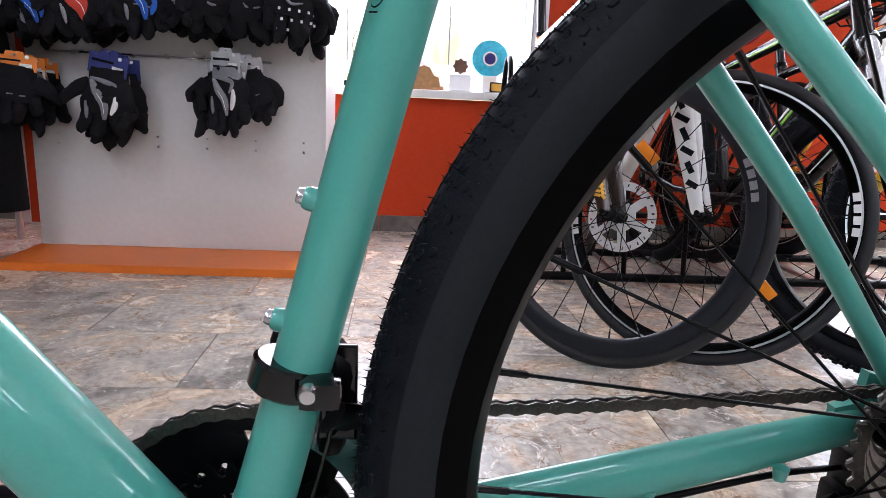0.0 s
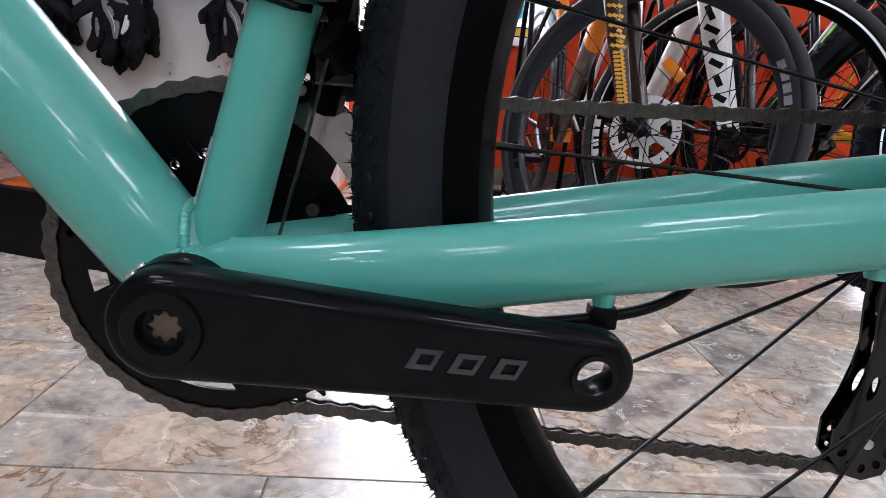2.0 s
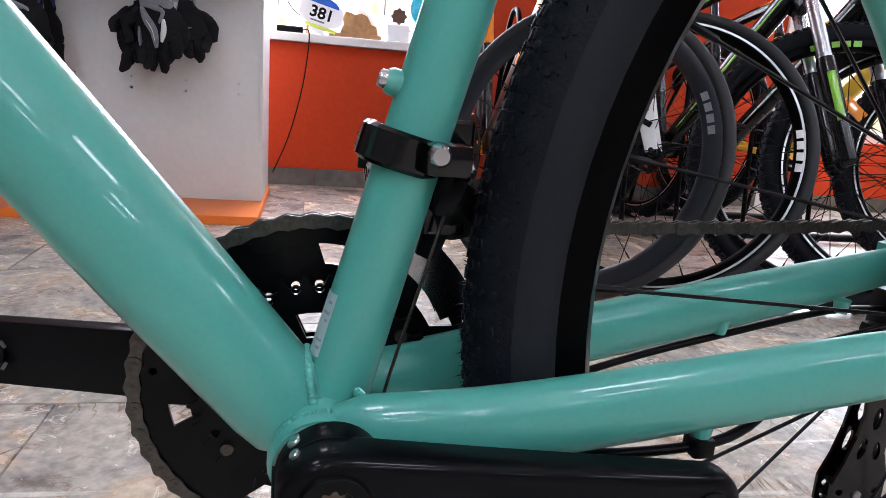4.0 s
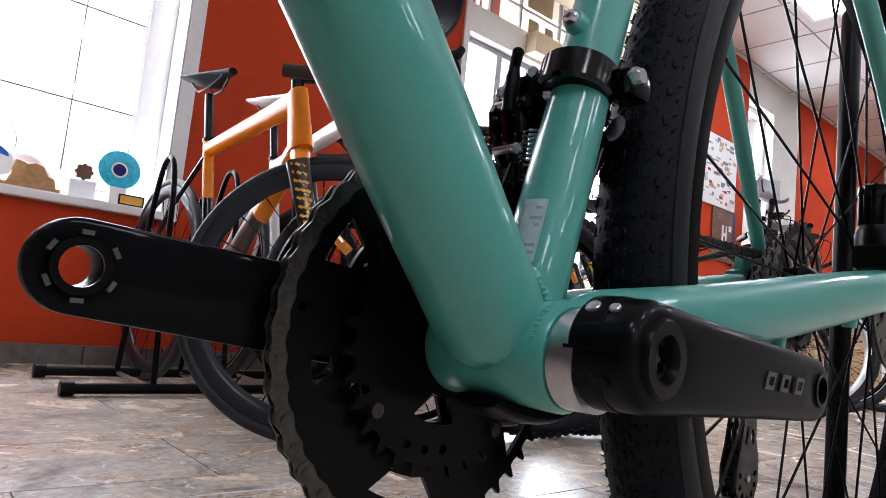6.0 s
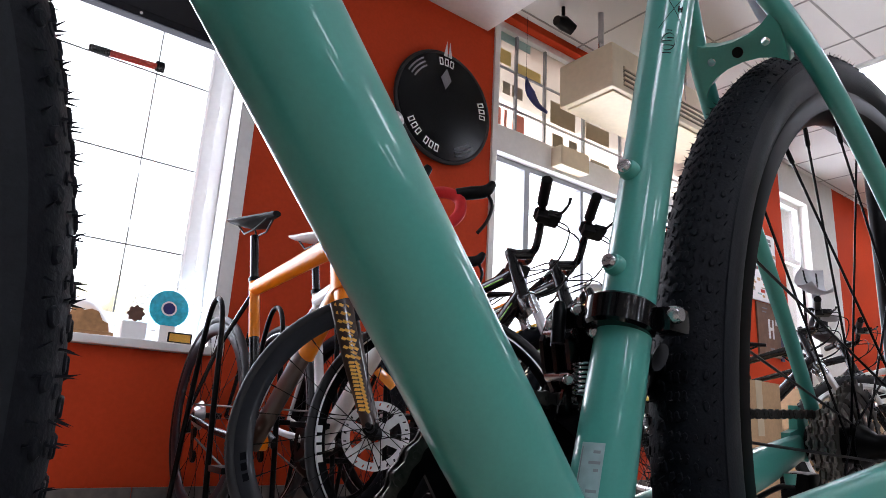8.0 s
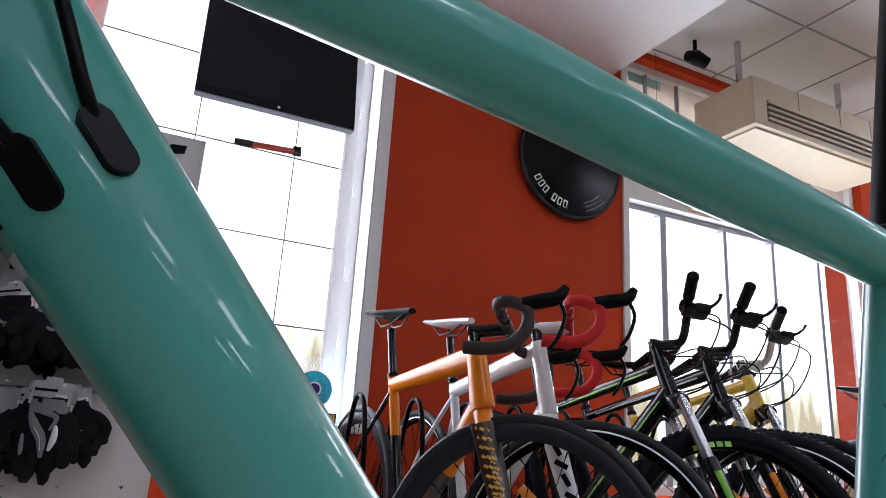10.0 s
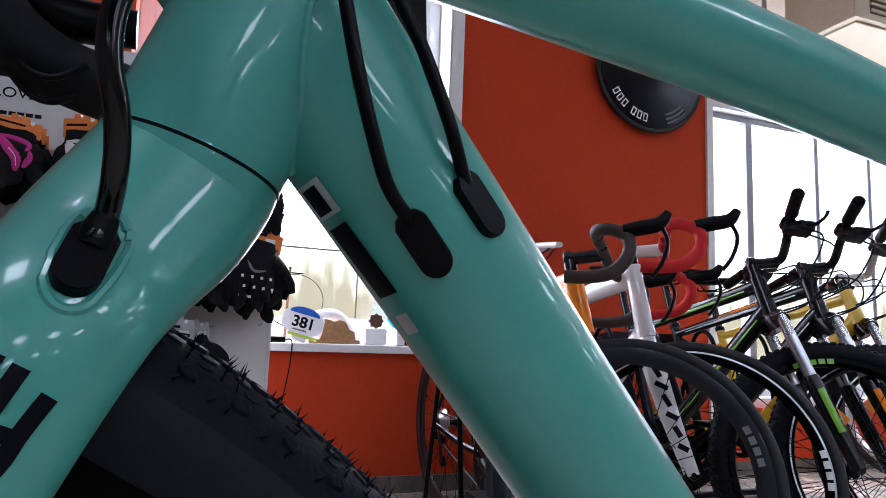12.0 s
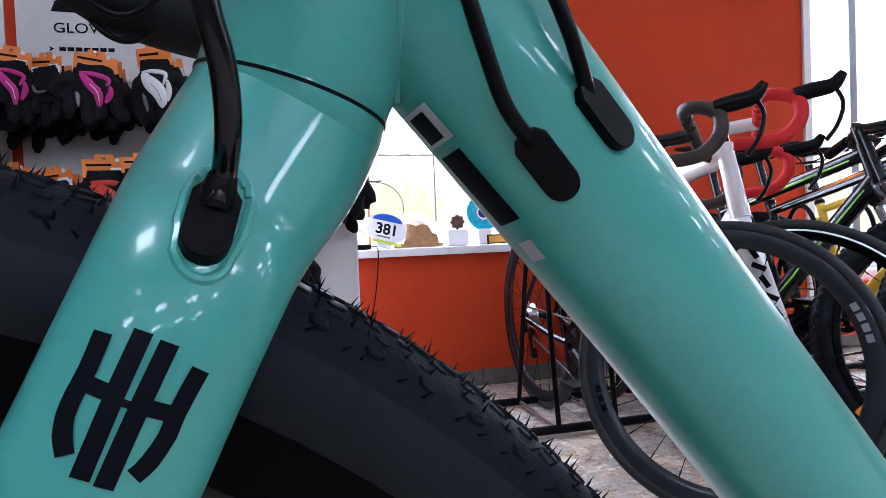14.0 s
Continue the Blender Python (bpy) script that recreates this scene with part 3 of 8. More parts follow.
# ---------------------------------------------------------------- the mint gravel bike
def wheel(parent, name, centre, r, tyre_r, rim_depth, spokes, mats, knob=False, hub_r=0.02, m=None, spoke_r=0.0011, flange=0.028, label="", hub_mat=None, spoke_mat=None, rim_side=None):
    """A wheel in the plane y = 0 of its own axes. mats: tyre, rim."""
    w = new(name)
    w.parent = parent
    w.matrix_basis = m if m is not None else Matrix.Translation(centre)
    if label:
        tagged(w, label)
    rt = r - tyre_r * (0.96 if knob else 1)
    prof = []
    n = 18
    for k in range(n):
        a = radians(-150 + 300 * k / (n - 1))
        prof.append((rt + tyre_r * math.cos(a), tyre_r * math.sin(a)))
    bead = rt - tyre_r * (0.66 if knob else 0.92)
    ty = part("tyre", spin(bmesh.new(), prof, 96), mats[0], w)
    if knob:
        part("sidewall", spin(bmesh.new(), [(rt + tyre_r * 1.012 * math.cos(a), s * tyre_r * 1.012 * math.sin(a)) for s, lo, hi in ((1, 70, 128),) for a in [radians(lo + (hi - lo) * k / 7) for k in range(8)]], 96, closed=False), SIDEWALL, ty, "smooth dark sidewall")
        part("sidewall", spin(bmesh.new(), [(rt + tyre_r * 1.012 * math.cos(a), -tyre_r * 1.012 * math.sin(a)) for a in [radians(128 - 58 * k / 7) for k in range(8)]], 96, closed=False), SIDEWALL, ty, "smooth dark sidewall")
        rows = tuple((dg, cnt, lx, ly, h) for dg0, cnt, lx, ly, h in ((0, 210, 0.0036, 0.0015, 0.0012), (10, 210, 0.0034, 0.0014, 0.0012), (20, 200, 0.0030, 0.0013, 0.0008), (31, 150, 0.0024, 0.0011, 0.0005), (46, 130, 0.0032, 0.0017, 0.0012)) for dg in ((dg0, -dg0) if dg0 else (0,)))
        verts, faces = [], []
        for deg, cnt, lx, ly, h in rows:
            al = radians(deg)
            for k in range(cnt):
                a = 2 * math.pi * (k + (0.5 if deg > 0 else 0.0)) / cnt
                er = Vector((math.cos(a), 0, math.sin(a)))
                et = Vector((-math.sin(a), 0, math.cos(a)))
                nrm = er * math.cos(al) + Vector((0, 1, 0)) * math.sin(al)
                sd = -er * math.sin(al) + Vector((0, 1, 0)) * math.cos(al)
                c = er * rt + nrm * (tyre_r * 0.985)
                tw = 0.18 * (1 if k % 2 else -1)
                e1, e2 = et * math.cos(tw) + sd * math.sin(tw), sd * math.cos(tw) - et * math.sin(tw)
                b0 = len(verts)
                six = [(-1, -0.35), (-0.55, -1), (0.6, -0.9), (1, 0.3), (0.5, 1), (-0.7, 0.85)]
                for hh, sc in ((0, 1.02), (h * 0.8, 0.92), (h, 0.74)):
                    for sx, sy in six:
                        verts.append(c + nrm * hh + e1 * (sx * lx * sc) + e2 * (sy * ly * sc))
                faces.append([b0 + 12 + i for i in range(6)])
                for lv in (0, 6):
                    for i in range(6):
                        j = (i + 1) % 6
                        faces.append((b0 + lv + i, b0 + lv + j, b0 + lv + 6 + j, b0 + lv + 6 + i))
        # moulding hairs standing off the shoulder
        for k in range(240):
            a = 2 * math.pi * (k + random.uniform(-0.25, 0.25)) / 240
            for al in (radians(56), radians(-56), radians(30 + 10 * random.random()), radians(-34), radians(-22), radians(-14), radians(-4), radians(12)):
                er = Vector((math.cos(a), 0, math.sin(a)))
                et = Vector((-math.sin(a), 0, math.cos(a)))
                nrm = er * math.cos(al) + Vector((0, 1, 0)) * math.sin(al)
                c = er * rt + nrm * (tyre_r * 0.99)
                tip = c + nrm * random.uniform(0.0028, 0.0052) + et * random.uniform(-0.002, 0.002)
                b0 = len(verts)
                s2 = nrm.cross(et)
                verts += [c + et * 0.00056, c - et * 0.0003 + s2 * 0.00048, c - et * 0.0003 - s2 * 0.00048, tip]
                faces += [(b0, b0 + 1, b0 + 3), (b0 + 1, b0 + 2, b0 + 3), (b0 + 2, b0, b0 + 3)]
        me = bpy.data.meshes.new("tread")
        me.from_pydata(verts, [], faces)
        me.materials.append(mats[0])
        tr = new("tread", me)
        for pl in me.polygons:
            pl.use_smooth = len(pl.vertices) == 4
        tr.parent = ty
        tagged(tr, "small dark rubber knobs and moulding hairs", "", "", "stuff")
    # rim: a box section that tapers inwards
    hw = tyre_r * (0.80 if knob else 0.78)
    ro = bead + tyre_r * 0.12
    ri = ro - rim_depth
    prof = [(ro, -hw), (ro - 0.004, -hw * 1.04), (ri + rim_depth * 0.35, -hw * 0.95), (ri + 0.003, -hw * 0.5), (ri, 0), (ri + 0.003, hw * 0.5), (ri + rim_depth * 0.35, hw * 0.95), (ro - 0.004, hw * 1.04), (ro, hw)]
    rim = part("rim", spin(bmesh.new(), prof, 96), mats[1], w)
    if rim_side is not None:
        for s in (-1, 1):
            part("brake_track", spin(bmesh.new(), [(ro - 0.003, s * (hw * 1.04 + 0.0006)), (ro - 0.0075, s * (hw * 1.03 + 0.0006))], 96, closed=False), rim_side, rim, "bare metal rim band")
    hm = hub_mat or ANOD
    hub = bmesh.new()
    sweep(hub, [(0, -0.048, 0), (0, -flange, 0), (0, -flange + 0.004, 0), (0, -0.012, 0), (0, 0.012, 0), (0, flange - 0.004, 0), (0, flange, 0), (0, 0.048, 0)], [0.010, 0.011, hub_r, hub_r * 0.55, hub_r * 0.55, hub_r, 0.011, 0.010], 18, side=(1, 0, 0))
    part("hub", hub, hm, w)
    for k in range(spokes):
        s = 1 if k % 2 else -1
        lead = 1 if (k // 2) % 2 else -1
        a = 2 * math.pi * k / spokes
        ah = a + lead * radians(62)
        p0 = Vector((hub_r * 0.9 * math.cos(ah), s * flange, hub_r * 0.9 * math.sin(ah)))
        p1 = Vector((ri * math.cos(a), s * 0.002, ri * math.sin(a)))
        part("spoke", tube([p0, p0.lerp(p1, 0.94), p0.lerp(p1, 0.945), p1], [spoke_r, spoke_r, spoke_r * 1.8, spoke_r * 1.8], 6), spoke_mat or BLACK, w)
    return w


BB = Vector((0.0, 0.0, 0.322))
RA, FA = Vector((0.4245, 0, 0.3965)), Vector((-0.5808, 0, 0.3860))
DROP = 0.0345                               # the bike's own heights start this far below the floor
bike = thing("gravel_bike", "glossy mint-green gravel bicycle with black components in a rear-wheel stand", "bicycle", Matrix.Translation((0, 0, -DROP)))
NOSE = Vector((0.0, 0, 0.0198))            # head tube, fork and bar sit this far off their own drawing


def nudge(before, offset):
    """Shift the parts of the bike that were added since before."""
    for ob in bike.children:
        if ob not in before:
            ob.matrix_basis = Matrix.Translation(offset) @ ob.matrix_basis


def st(z):
    """The seat tube's axis at height z."""
    return Vector((0.0017 + 0.2573 * (z - 0.3185), 0, z))


ST_DIR = (st(0.7) - st(0.4)).normalized()
part("seat_tube", tube([st(0.33), st(0.45), st(0.60), st(0.785)], [0.0170, 0.0152, 0.0152, 0.0164], 32), MINT, bike)
DT0, DT1 = Vector((-0.0089, 0, 0.3260)), Vector((-0.3992, 0, 0.8125))
dt_ = (DT1 - DT0).normalized()
part("down_tube", tube([DT0 - dt_ * 0.008, DT0 - dt_ * 0.003, DT0 + dt_ * 0.006, DT0 + dt_ * 0.020] + [DT0.lerp(DT1, k / 7) for k in range(1, 8)], [(0.010, 0.009), (0.0195, 0.0175), (0.0252, 0.0225), (0.0262, 0.0242)] + lerp_list([(0.0255, 0.0255), (0.0245, 0.026), (0.0245, 0.0262), (0.0245, 0.0268), (0.0245, 0.031)], 7), 40), MINT, bike)
HT0, HT1 = Vector((-0.4033, 0, 0.7130)), Vector((-0.3563, 0, 0.8340))
before = list(bike.children)
part("head_tube", tube(lerp_list([tuple(HT0), tuple(HT1)], 7), lerp_list([0.0256, 0.0260, 0.0262, 0.0258, 0.0250], 7), 40), MINT, bike)
nudge(before, NOSE)
part("top_tube", tube(curve_pts([(-0.385, 0, 0.8335), (-0.27, 0, 0.8210), (-0.16, 0, 0.8085), (-0.06, 0, 0.7940), (0.04, 0, 0.7820), (0.118, 0, 0.7710)], 20), lerp_list([(0.021, 0.0225), (0.021, 0.0205), (0.0205, 0.0195), (0.020, 0.0185), (0.019, 0.0175), (0.016, 0.017)], 21), 32), MINT, bike)
part("bottom_bracket_shell", tube([(0, -0.034, 0.322), (0, -0.031, 0.322), (0, 0.031, 0.322), (0, 0.034, 0.322)], [0.0215, 0.0232, 0.0232, 0.0215], 32, side=(1, 0, 0)), MINT, bike)
part("bearing_cup", tube([(0, -0.047, 0.322), (0, -0.035, 0.322)], [0.0205, 0.0208], 32, side=(1, 0, 0)), STEEL, bike, "silver bearing cup")
part("bearing_cup", tube([(0, 0.035, 0.322), (0, 0.044, 0.322)], [0.0208, 0.0205], 32, side=(1, 0, 0)), ANOD, bike)


def weld(ctrl, r, beads):
    """One rippled weld bead along a line."""
    pts = curve_pts(ctrl, beads * 4)
    return part("weld_bead", tube(pts, [r * (0.92 + 0.10 * math.cos(math.pi * k / 2)) for k in range(len(pts))], 12), MINT, bike)


# welds: where the seat tube and down tube meet, round the shell and under the head tube
weld([(-0.003, -0.0215, 0.338), (-0.0040, -0.0190, 0.348), (-0.0055, -0.0135, 0.3565), (-0.0060, -0.005, 0.3605), (-0.0060, 0.006, 0.3605)], 0.0023, 17)
part("gusset", tube([(-0.002, 0, 0.328), (-0.004, 0, 0.345), (-0.0055, 0, 0.359)], [(0.021, 0.014), (0.018, 0.011), (0.010, 0.0045)], 20), MINT, bike)
weld([(0.0205 * math.cos(a), -0.0285, 0.322 + 0.0212 * math.sin(a)) for a in [radians(15 + 15 * k) for k in range(11)]], 0.0030, 24)
weld([(0.0165, -0.0165, 0.3475), (0.0190, -0.0260, 0.3470), (0.0165, -0.0345, 0.3440), (0.0140, -0.0400, 0.3370)], 0.0026, 14)
weld([(st(0.754) + Vector((-0.004 - 0.011 * math.cos(k), -0.0150 * math.sin(k), 0.004 * k))) for k in (0.2, 0.7, 1.2, 1.7)], 0.0020, 10)


def head_joint(f):
    """A point of the near side where the head tube's and the down tube's faces meet, f of the way up."""
    axis_ = (HT1 - HT0).normalized()
    back = Vector((axis_.z, 0, -axis_.x))
    ddn = (DT1 - DT0).normalized()
    perp = Vector((ddn.z, 0, -ddn.x))
    best = None
    for k in range(60):
        d1 = 0.0258 * k / 60
        p_ = NOSE + HT0.lerp(HT1, f) + back * d1
        d2 = (p_ - DT0).dot(perp) / 0.0285
        y1 = math.sqrt(0.0260 ** 2 - d1 * d1)
        y2 = 0.0245 * math.sqrt(max(0.0, 1 - d2 * d2))
        if best is None or abs(y1 - y2) < best[0]:
            best = (abs(y1 - y2), Vector((p_.x, -y1 + 0.0006, p_.z)))
    return best[1]


weld([head_joint(f) for f in (0.10, 0.22, 0.34, 0.46, 0.58, 0.70)], 0.0015, 24)

for s in (-1, 1):
    part("chainstay", tube(curve_pts([(-0.006, s * 0.020, 0.3235), (0.008, s * 0.0245, 0.3262 - s * 0.002), (0.024, s * 0.030, 0.3292 - s * 0.0035), (0.07, s * 0.040, 0.3368 - s * 0.0035), (0.133, s * 0.046, 0.3474 - s * 0.0035), (0.25, s * 0.055, 0.3671 - s * 0.0035), (0.33, s * 0.062, 0.3806 - s * 0.0035), (0.410, s * 0.068, 0.3935 - s * 0.002)], 28), lerp_list([(0.008, 0.010), (0.0115, 0.0165), (0.013, 0.0202), (0.012, 0.0195), (0.0115, 0.0185), (0.011, 0.0178), (0.011, 0.016), (0.006, 0.013)], 29), 28), MINT, bike)
    part("seatstay", tube(curve_pts([(0.113, s * 0.008, 0.768), (0.141, s * 0.021 - 0.006, 0.7345), (0.2115, s * 0.0424 - 0.0093, 0.660), (0.3270, s * 0.0556 - 0.0093, 0.540), (0.4352, s * 0.064 - 0.006, 0.408)], 20), lerp_list([(0.009, 0.0125), (0.0085, 0.0100), (0.0075, 0.0086), (0.0070, 0.0078), (0.006, 0.0078)], 21), 20), MINT, bike)
    part("dropout", poly(bmesh.new(), [(-0.035, -0.012), (0.0, -0.018), (0.016, -0.006), (0.014, 0.012), (-0.002, 0.03), (-0.016, 0.034), (-0.018, 0.012), (-0.036, 0.008)], 0.008, Matrix.Translation((RA.x, s * 0.070, RA.z)) @ pose(0, 0, 0, 90)), MINT, bike, smooth=False)
    part("axle_end", tube([(RA.x, s * 0.074, RA.z), (RA.x, s * 0.079, RA.z)], 0.008, 18, side=(1, 0, 0)), ANOD, bike)
# the bridge lies in the plane of the stays: arched above and below, three holes across
sdv = Vector((0.649, 0, -0.761)).normalized()
bm_ = Matrix((Vector((0, 1, 0)), sdv, Vector((0, 1, 0)).cross(sdv))).transposed().to_4x4()
BRIDGE = Vector((0.1830, -0.0065, 0.6855))
bm_.translation = BRIDGE
up = [(0.036 * math.cos(radians(a)), -0.030 + 0.0215 * math.sin(radians(a))) for a in range(168, 8, -20)]
dn_ = [(0.036 * math.cos(radians(a)), 0.030 - 0.0215 * math.sin(radians(a))) for a in range(12, 172, 20)]
gus = poly(bmesh.new(), up + dn_, 0.012, bm_, [ring_pts(0.0032, 14, -0.021, 0.0), ring_pts(0.0032, 14, 0.021, 0.0), ring_pts(0.0030, 14, 0.0, 0.0)])
part("bridge_bolt", tube([BRIDGE - bm_.col[2].to_3d() * 0.0068, BRIDGE + bm_.col[2].to_3d() * 0.0068], 0.0042, 14), BLACK, bike, "black bolt in the bridge")
part("seatstay_bridge", gus, MINT, bike, smooth=False)

# seat clamp, post and saddle
cz = 0.781
part("seat_clamp", tube([st(cz - 0.006), st(cz - 0.003), st(cz + 0.008), st(cz + 0.011)], [0.0182, 0.0202, 0.0202, 0.0186], 32), GLOSSBLACK, bike)
part("clamp_bolt", tube([st(cz + 0.002) + Vector((0.021, -0.015, 0)), st(cz + 0.002) + Vector((0.021, 0.015, 0))], 0.0048, 14, side=(0, 0, 1)), STEEL, bike)
part("seatpost", tube([st(cz), st(0.9), st(1.04)], 0.0148, 32), BLACK, bike)
part("post_head", box_bm(0.185, 0.235, -0.02, 0.02, 1.03, 1.07, 0.006), ANOD, bike)
sb = tube(curve_pts([(0.06, 0, 1.092), (0.13, 0, 1.100), (0.21, 0, 1.104), (0.28, 0, 1.112), (0.335, 0, 1.118)], 16), lerp_list([(0.016, 0.012), (0.026, 0.014), (0.045, 0.018), (0.068, 0.020), (0.060, 0.012)], 17), 20)
part("saddle", sb, BLACK, bike)
for s in (-1, 1):
    part("saddle_rail", tube(curve_pts([(0.09, s * 0.012, 1.085), (0.16, s * 0.022, 1.074), (0.24, s * 0.022, 1.074), (0.30, s * 0.03, 1.095)], 12), 0.0035, 8), STEEL, bike)

# bottle bosses on the seat tube's front
for z in (0.4826, 0.5433):
    p = st(z)
    f = Vector((-1, 0, 0.27)).normalized()
    part("boss", tube([p + f * 0.014, p + f * 0.0185, p + f * 0.0205], [0.0062, 0.006, 0.005], 16), MINT, bike)
    part("boss_bolt", tube([p + f * 0.020, p + f * 0.0225, p + f * 0.0238, p + f * 0.0238, p + f * 0.0222], [0.0042, 0.0042, 0.0036, 0.0018, 0.0017], 14), STEEL, bike, "small bright socket bolt")
dd = (DT1 - DT0).normalized()
du = Vector((dd.z, 0, -dd.x))
for q in (0.36, 0.47):
    p = DT0.lerp(DT1, q)
    part("boss", tube([p + du * 0.022, p + du * 0.0275, p + du * 0.029], [0.0062, 0.006, 0.005], 16), MINT, bike)
    part("boss_bolt", tube([p + du * 0.028, p + du * 0.0315, p + du * 0.0328, p + du * 0.0328, p + du * 0.031], [0.0042, 0.0042, 0.0036, 0.0018, 0.0017], 14), STEEL, bike, "small bright socket bolt")

# front derailleur: band, bolt, cable, body and cage
before = list(bike.children)
bz = 0.4495
tb = ST_DIR
part("derailleur_band", tube([st(bz) + tb * 0.0085 * f for f in (-1, -0.8, 0.8, 1)], [0.0176, 0.0196, 0.0196, 0.0176], 36), GLOSSBLACK, bike)
part("band_ear", box_bm(0.042, 0.063, -0.0265, -0.010, bz - 0.0085, bz + 0.006, 0.005), GLOSSBLACK, bike)
part("band_bolt", tube([(0.0475, -0.024, bz + 0.001), (0.0475, -0.0275, bz + 0.001), (0.0475, -0.030, bz + 0.001)], [0.0050, 0.0050, 0.0036], 18, side=(1, 0, 0)), STEEL, bike, "silver hex bolt")
fd = tube(curve_pts([(0.056, 0.012, 0.462), (0.060, 0.010, 0.452), (0.061, 0.012, 0.436), (0.058, 0.016, 0.415), (0.055, 0.022, 0.398)], 14), lerp_list([(0.008, 0.006), (0.012, 0.0095), (0.012, 0.0085), (0.010, 0.0085), (0.008, 0.007)], 15), 8)
for y_, z_ in ((0.004, 0.452), (0.008, 0.425)):
    part("derailleur_plate", box_bm(0.050, 0.070, y_ - 0.002, y_ + 0.002, z_ - 0.016, z_ + 0.012, 0.0015), GLOSSBLACK, bike, smooth=False)
part("front_derailleur", fd, ANOD, bike)
plate = [(0.024, 0.438), (0.029, 0.448), (0.042, 0.452), (0.050, 0.443), (0.052, 0.420), (0.048, 0.402), (0.038, 0.398), (0.034, 0.411), (0.027, 0.421)]
for y in (0.028, 0.038, 0.047):
    part("link_plate", poly(bmesh.new(), plate, 0.0030, Matrix.Translation((0, y, 0)) @ pose(0, 0, 0, 90), [ring_pts(0.0032, 12, 0.036, 0.427), [(0.031, 0.436), (0.038, 0.438), (0.036, 0.445), (0.031, 0.443)], ring_pts(0.0026, 10, 0.044, 0.412)]), GLOSSBLACK, bike, smooth=False)
part("link_bridge", box_bm(0.030, 0.048, 0.014, 0.046, 0.444, 0.458, 0.004), GLOSSBLACK, bike)
part("cable_barrel", tube([(0.024, 0.034, 0.436), (0.025, 0.034, 0.455), (0.0255, 0.034, 0.460)], [0.0042, 0.0042, 0.003], 12), BLACK, bike)
for x, z, y in ((0.029, 0.442, 0.0255), (0.031, 0.418, 0.0255), (0.042, 0.406, 0.0255)):
    part("link_bolt", tube([(x, y + 0.022, z), (x, y, z)], [0.0030, 0.0030], 12, side=(1, 0, 0)), STEEL, bike, "silver pivot bolt")
# made-up steel pieces and a coil, added to give the mechanism glints
for x, y, z in ((0.0225, 0.020, 0.4535), (0.0265, 0.012, 0.441), (0.0235, 0.0405, 0.447), (0.0275, 0.030, 0.416), (0.0335, 0.018, 0.405)):
    part("set_screw", tube([(x, y, z), (x - 0.0025, y - 0.0035, z - 0.0004), (x - 0.0030, y - 0.0042, z - 0.0005)], [0.0030, 0.0030, 0.0020], 12), STEEL, bike, "small steel piece added for a glint")
coil = [(0.030 + 0.0046 * math.cos(0.7 * k), 0.022 + 0.0046 * math.sin(0.7 * k), 0.408 + 0.00028 * k) for k in range(64)]
part("return_spring", tube([Vector(p) for p in coil], 0.0008, 6), STEEL, bike, "steel coil added for its glints")
part("derailleur_arm", tube([(0.058, -0.010, 0.430), (0.066, 0.004, 0.424), (0.070, 0.016, 0.408)], [(0.004, 0.010), (0.004, 0.012), (0.004, 0.009)], 12), ANOD, bike)
ang = [radians(24 + 3 * k) for k in range(16)]
R1, RY = 0.0925, 0.0457                    # the big ring and its place across the bike
for y, cage_mat in ((RY - 0.007, POLISHED), (RY + 0.007, ANOD)):
    outl = [((R1 + 0.006) * math.cos(a), (R1 + 0.006) * math.sin(a)) for a in ang] + [((R1 - 0.016) * math.cos(a), (R1 - 0.016) * math.sin(a)) for a in ang[::-1]]
    part("derailleur_cage", poly(bmesh.new(), outl, 0.0016, Matrix.Translation((0, y, 0.322)) @ pose(0, 0, 0, 90)), cage_mat, bike, smooth=False)
part("shift_cable", tube(curve_pts([(0.060, -0.004, 0.432), (0.050, -0.001, 0.39), (0.040, 0.0, 0.352), (0.034, 0.0, 0.327)], 10), 0.0009, 6), CHAIN, bike, "thin bare gear cable")

nudge(before, Vector((-0.003, 0, 0.0085)))

# cranks ------------------------------------------------------------
CRANKBLACK = material("crank_black", (0.0030, 0.0032, 0.0040), 0.36, spec=0.05, vary=0.2, scale=60, bump=0.02, bump_scale=900, coat=0.14)
BRONZE = material("worn_bronze", (0.14, 0.11, 0.08), 0.4, metal=0.7, vary=0.2, scale=400)
CRA = -5.7                                  # slope of the right crank


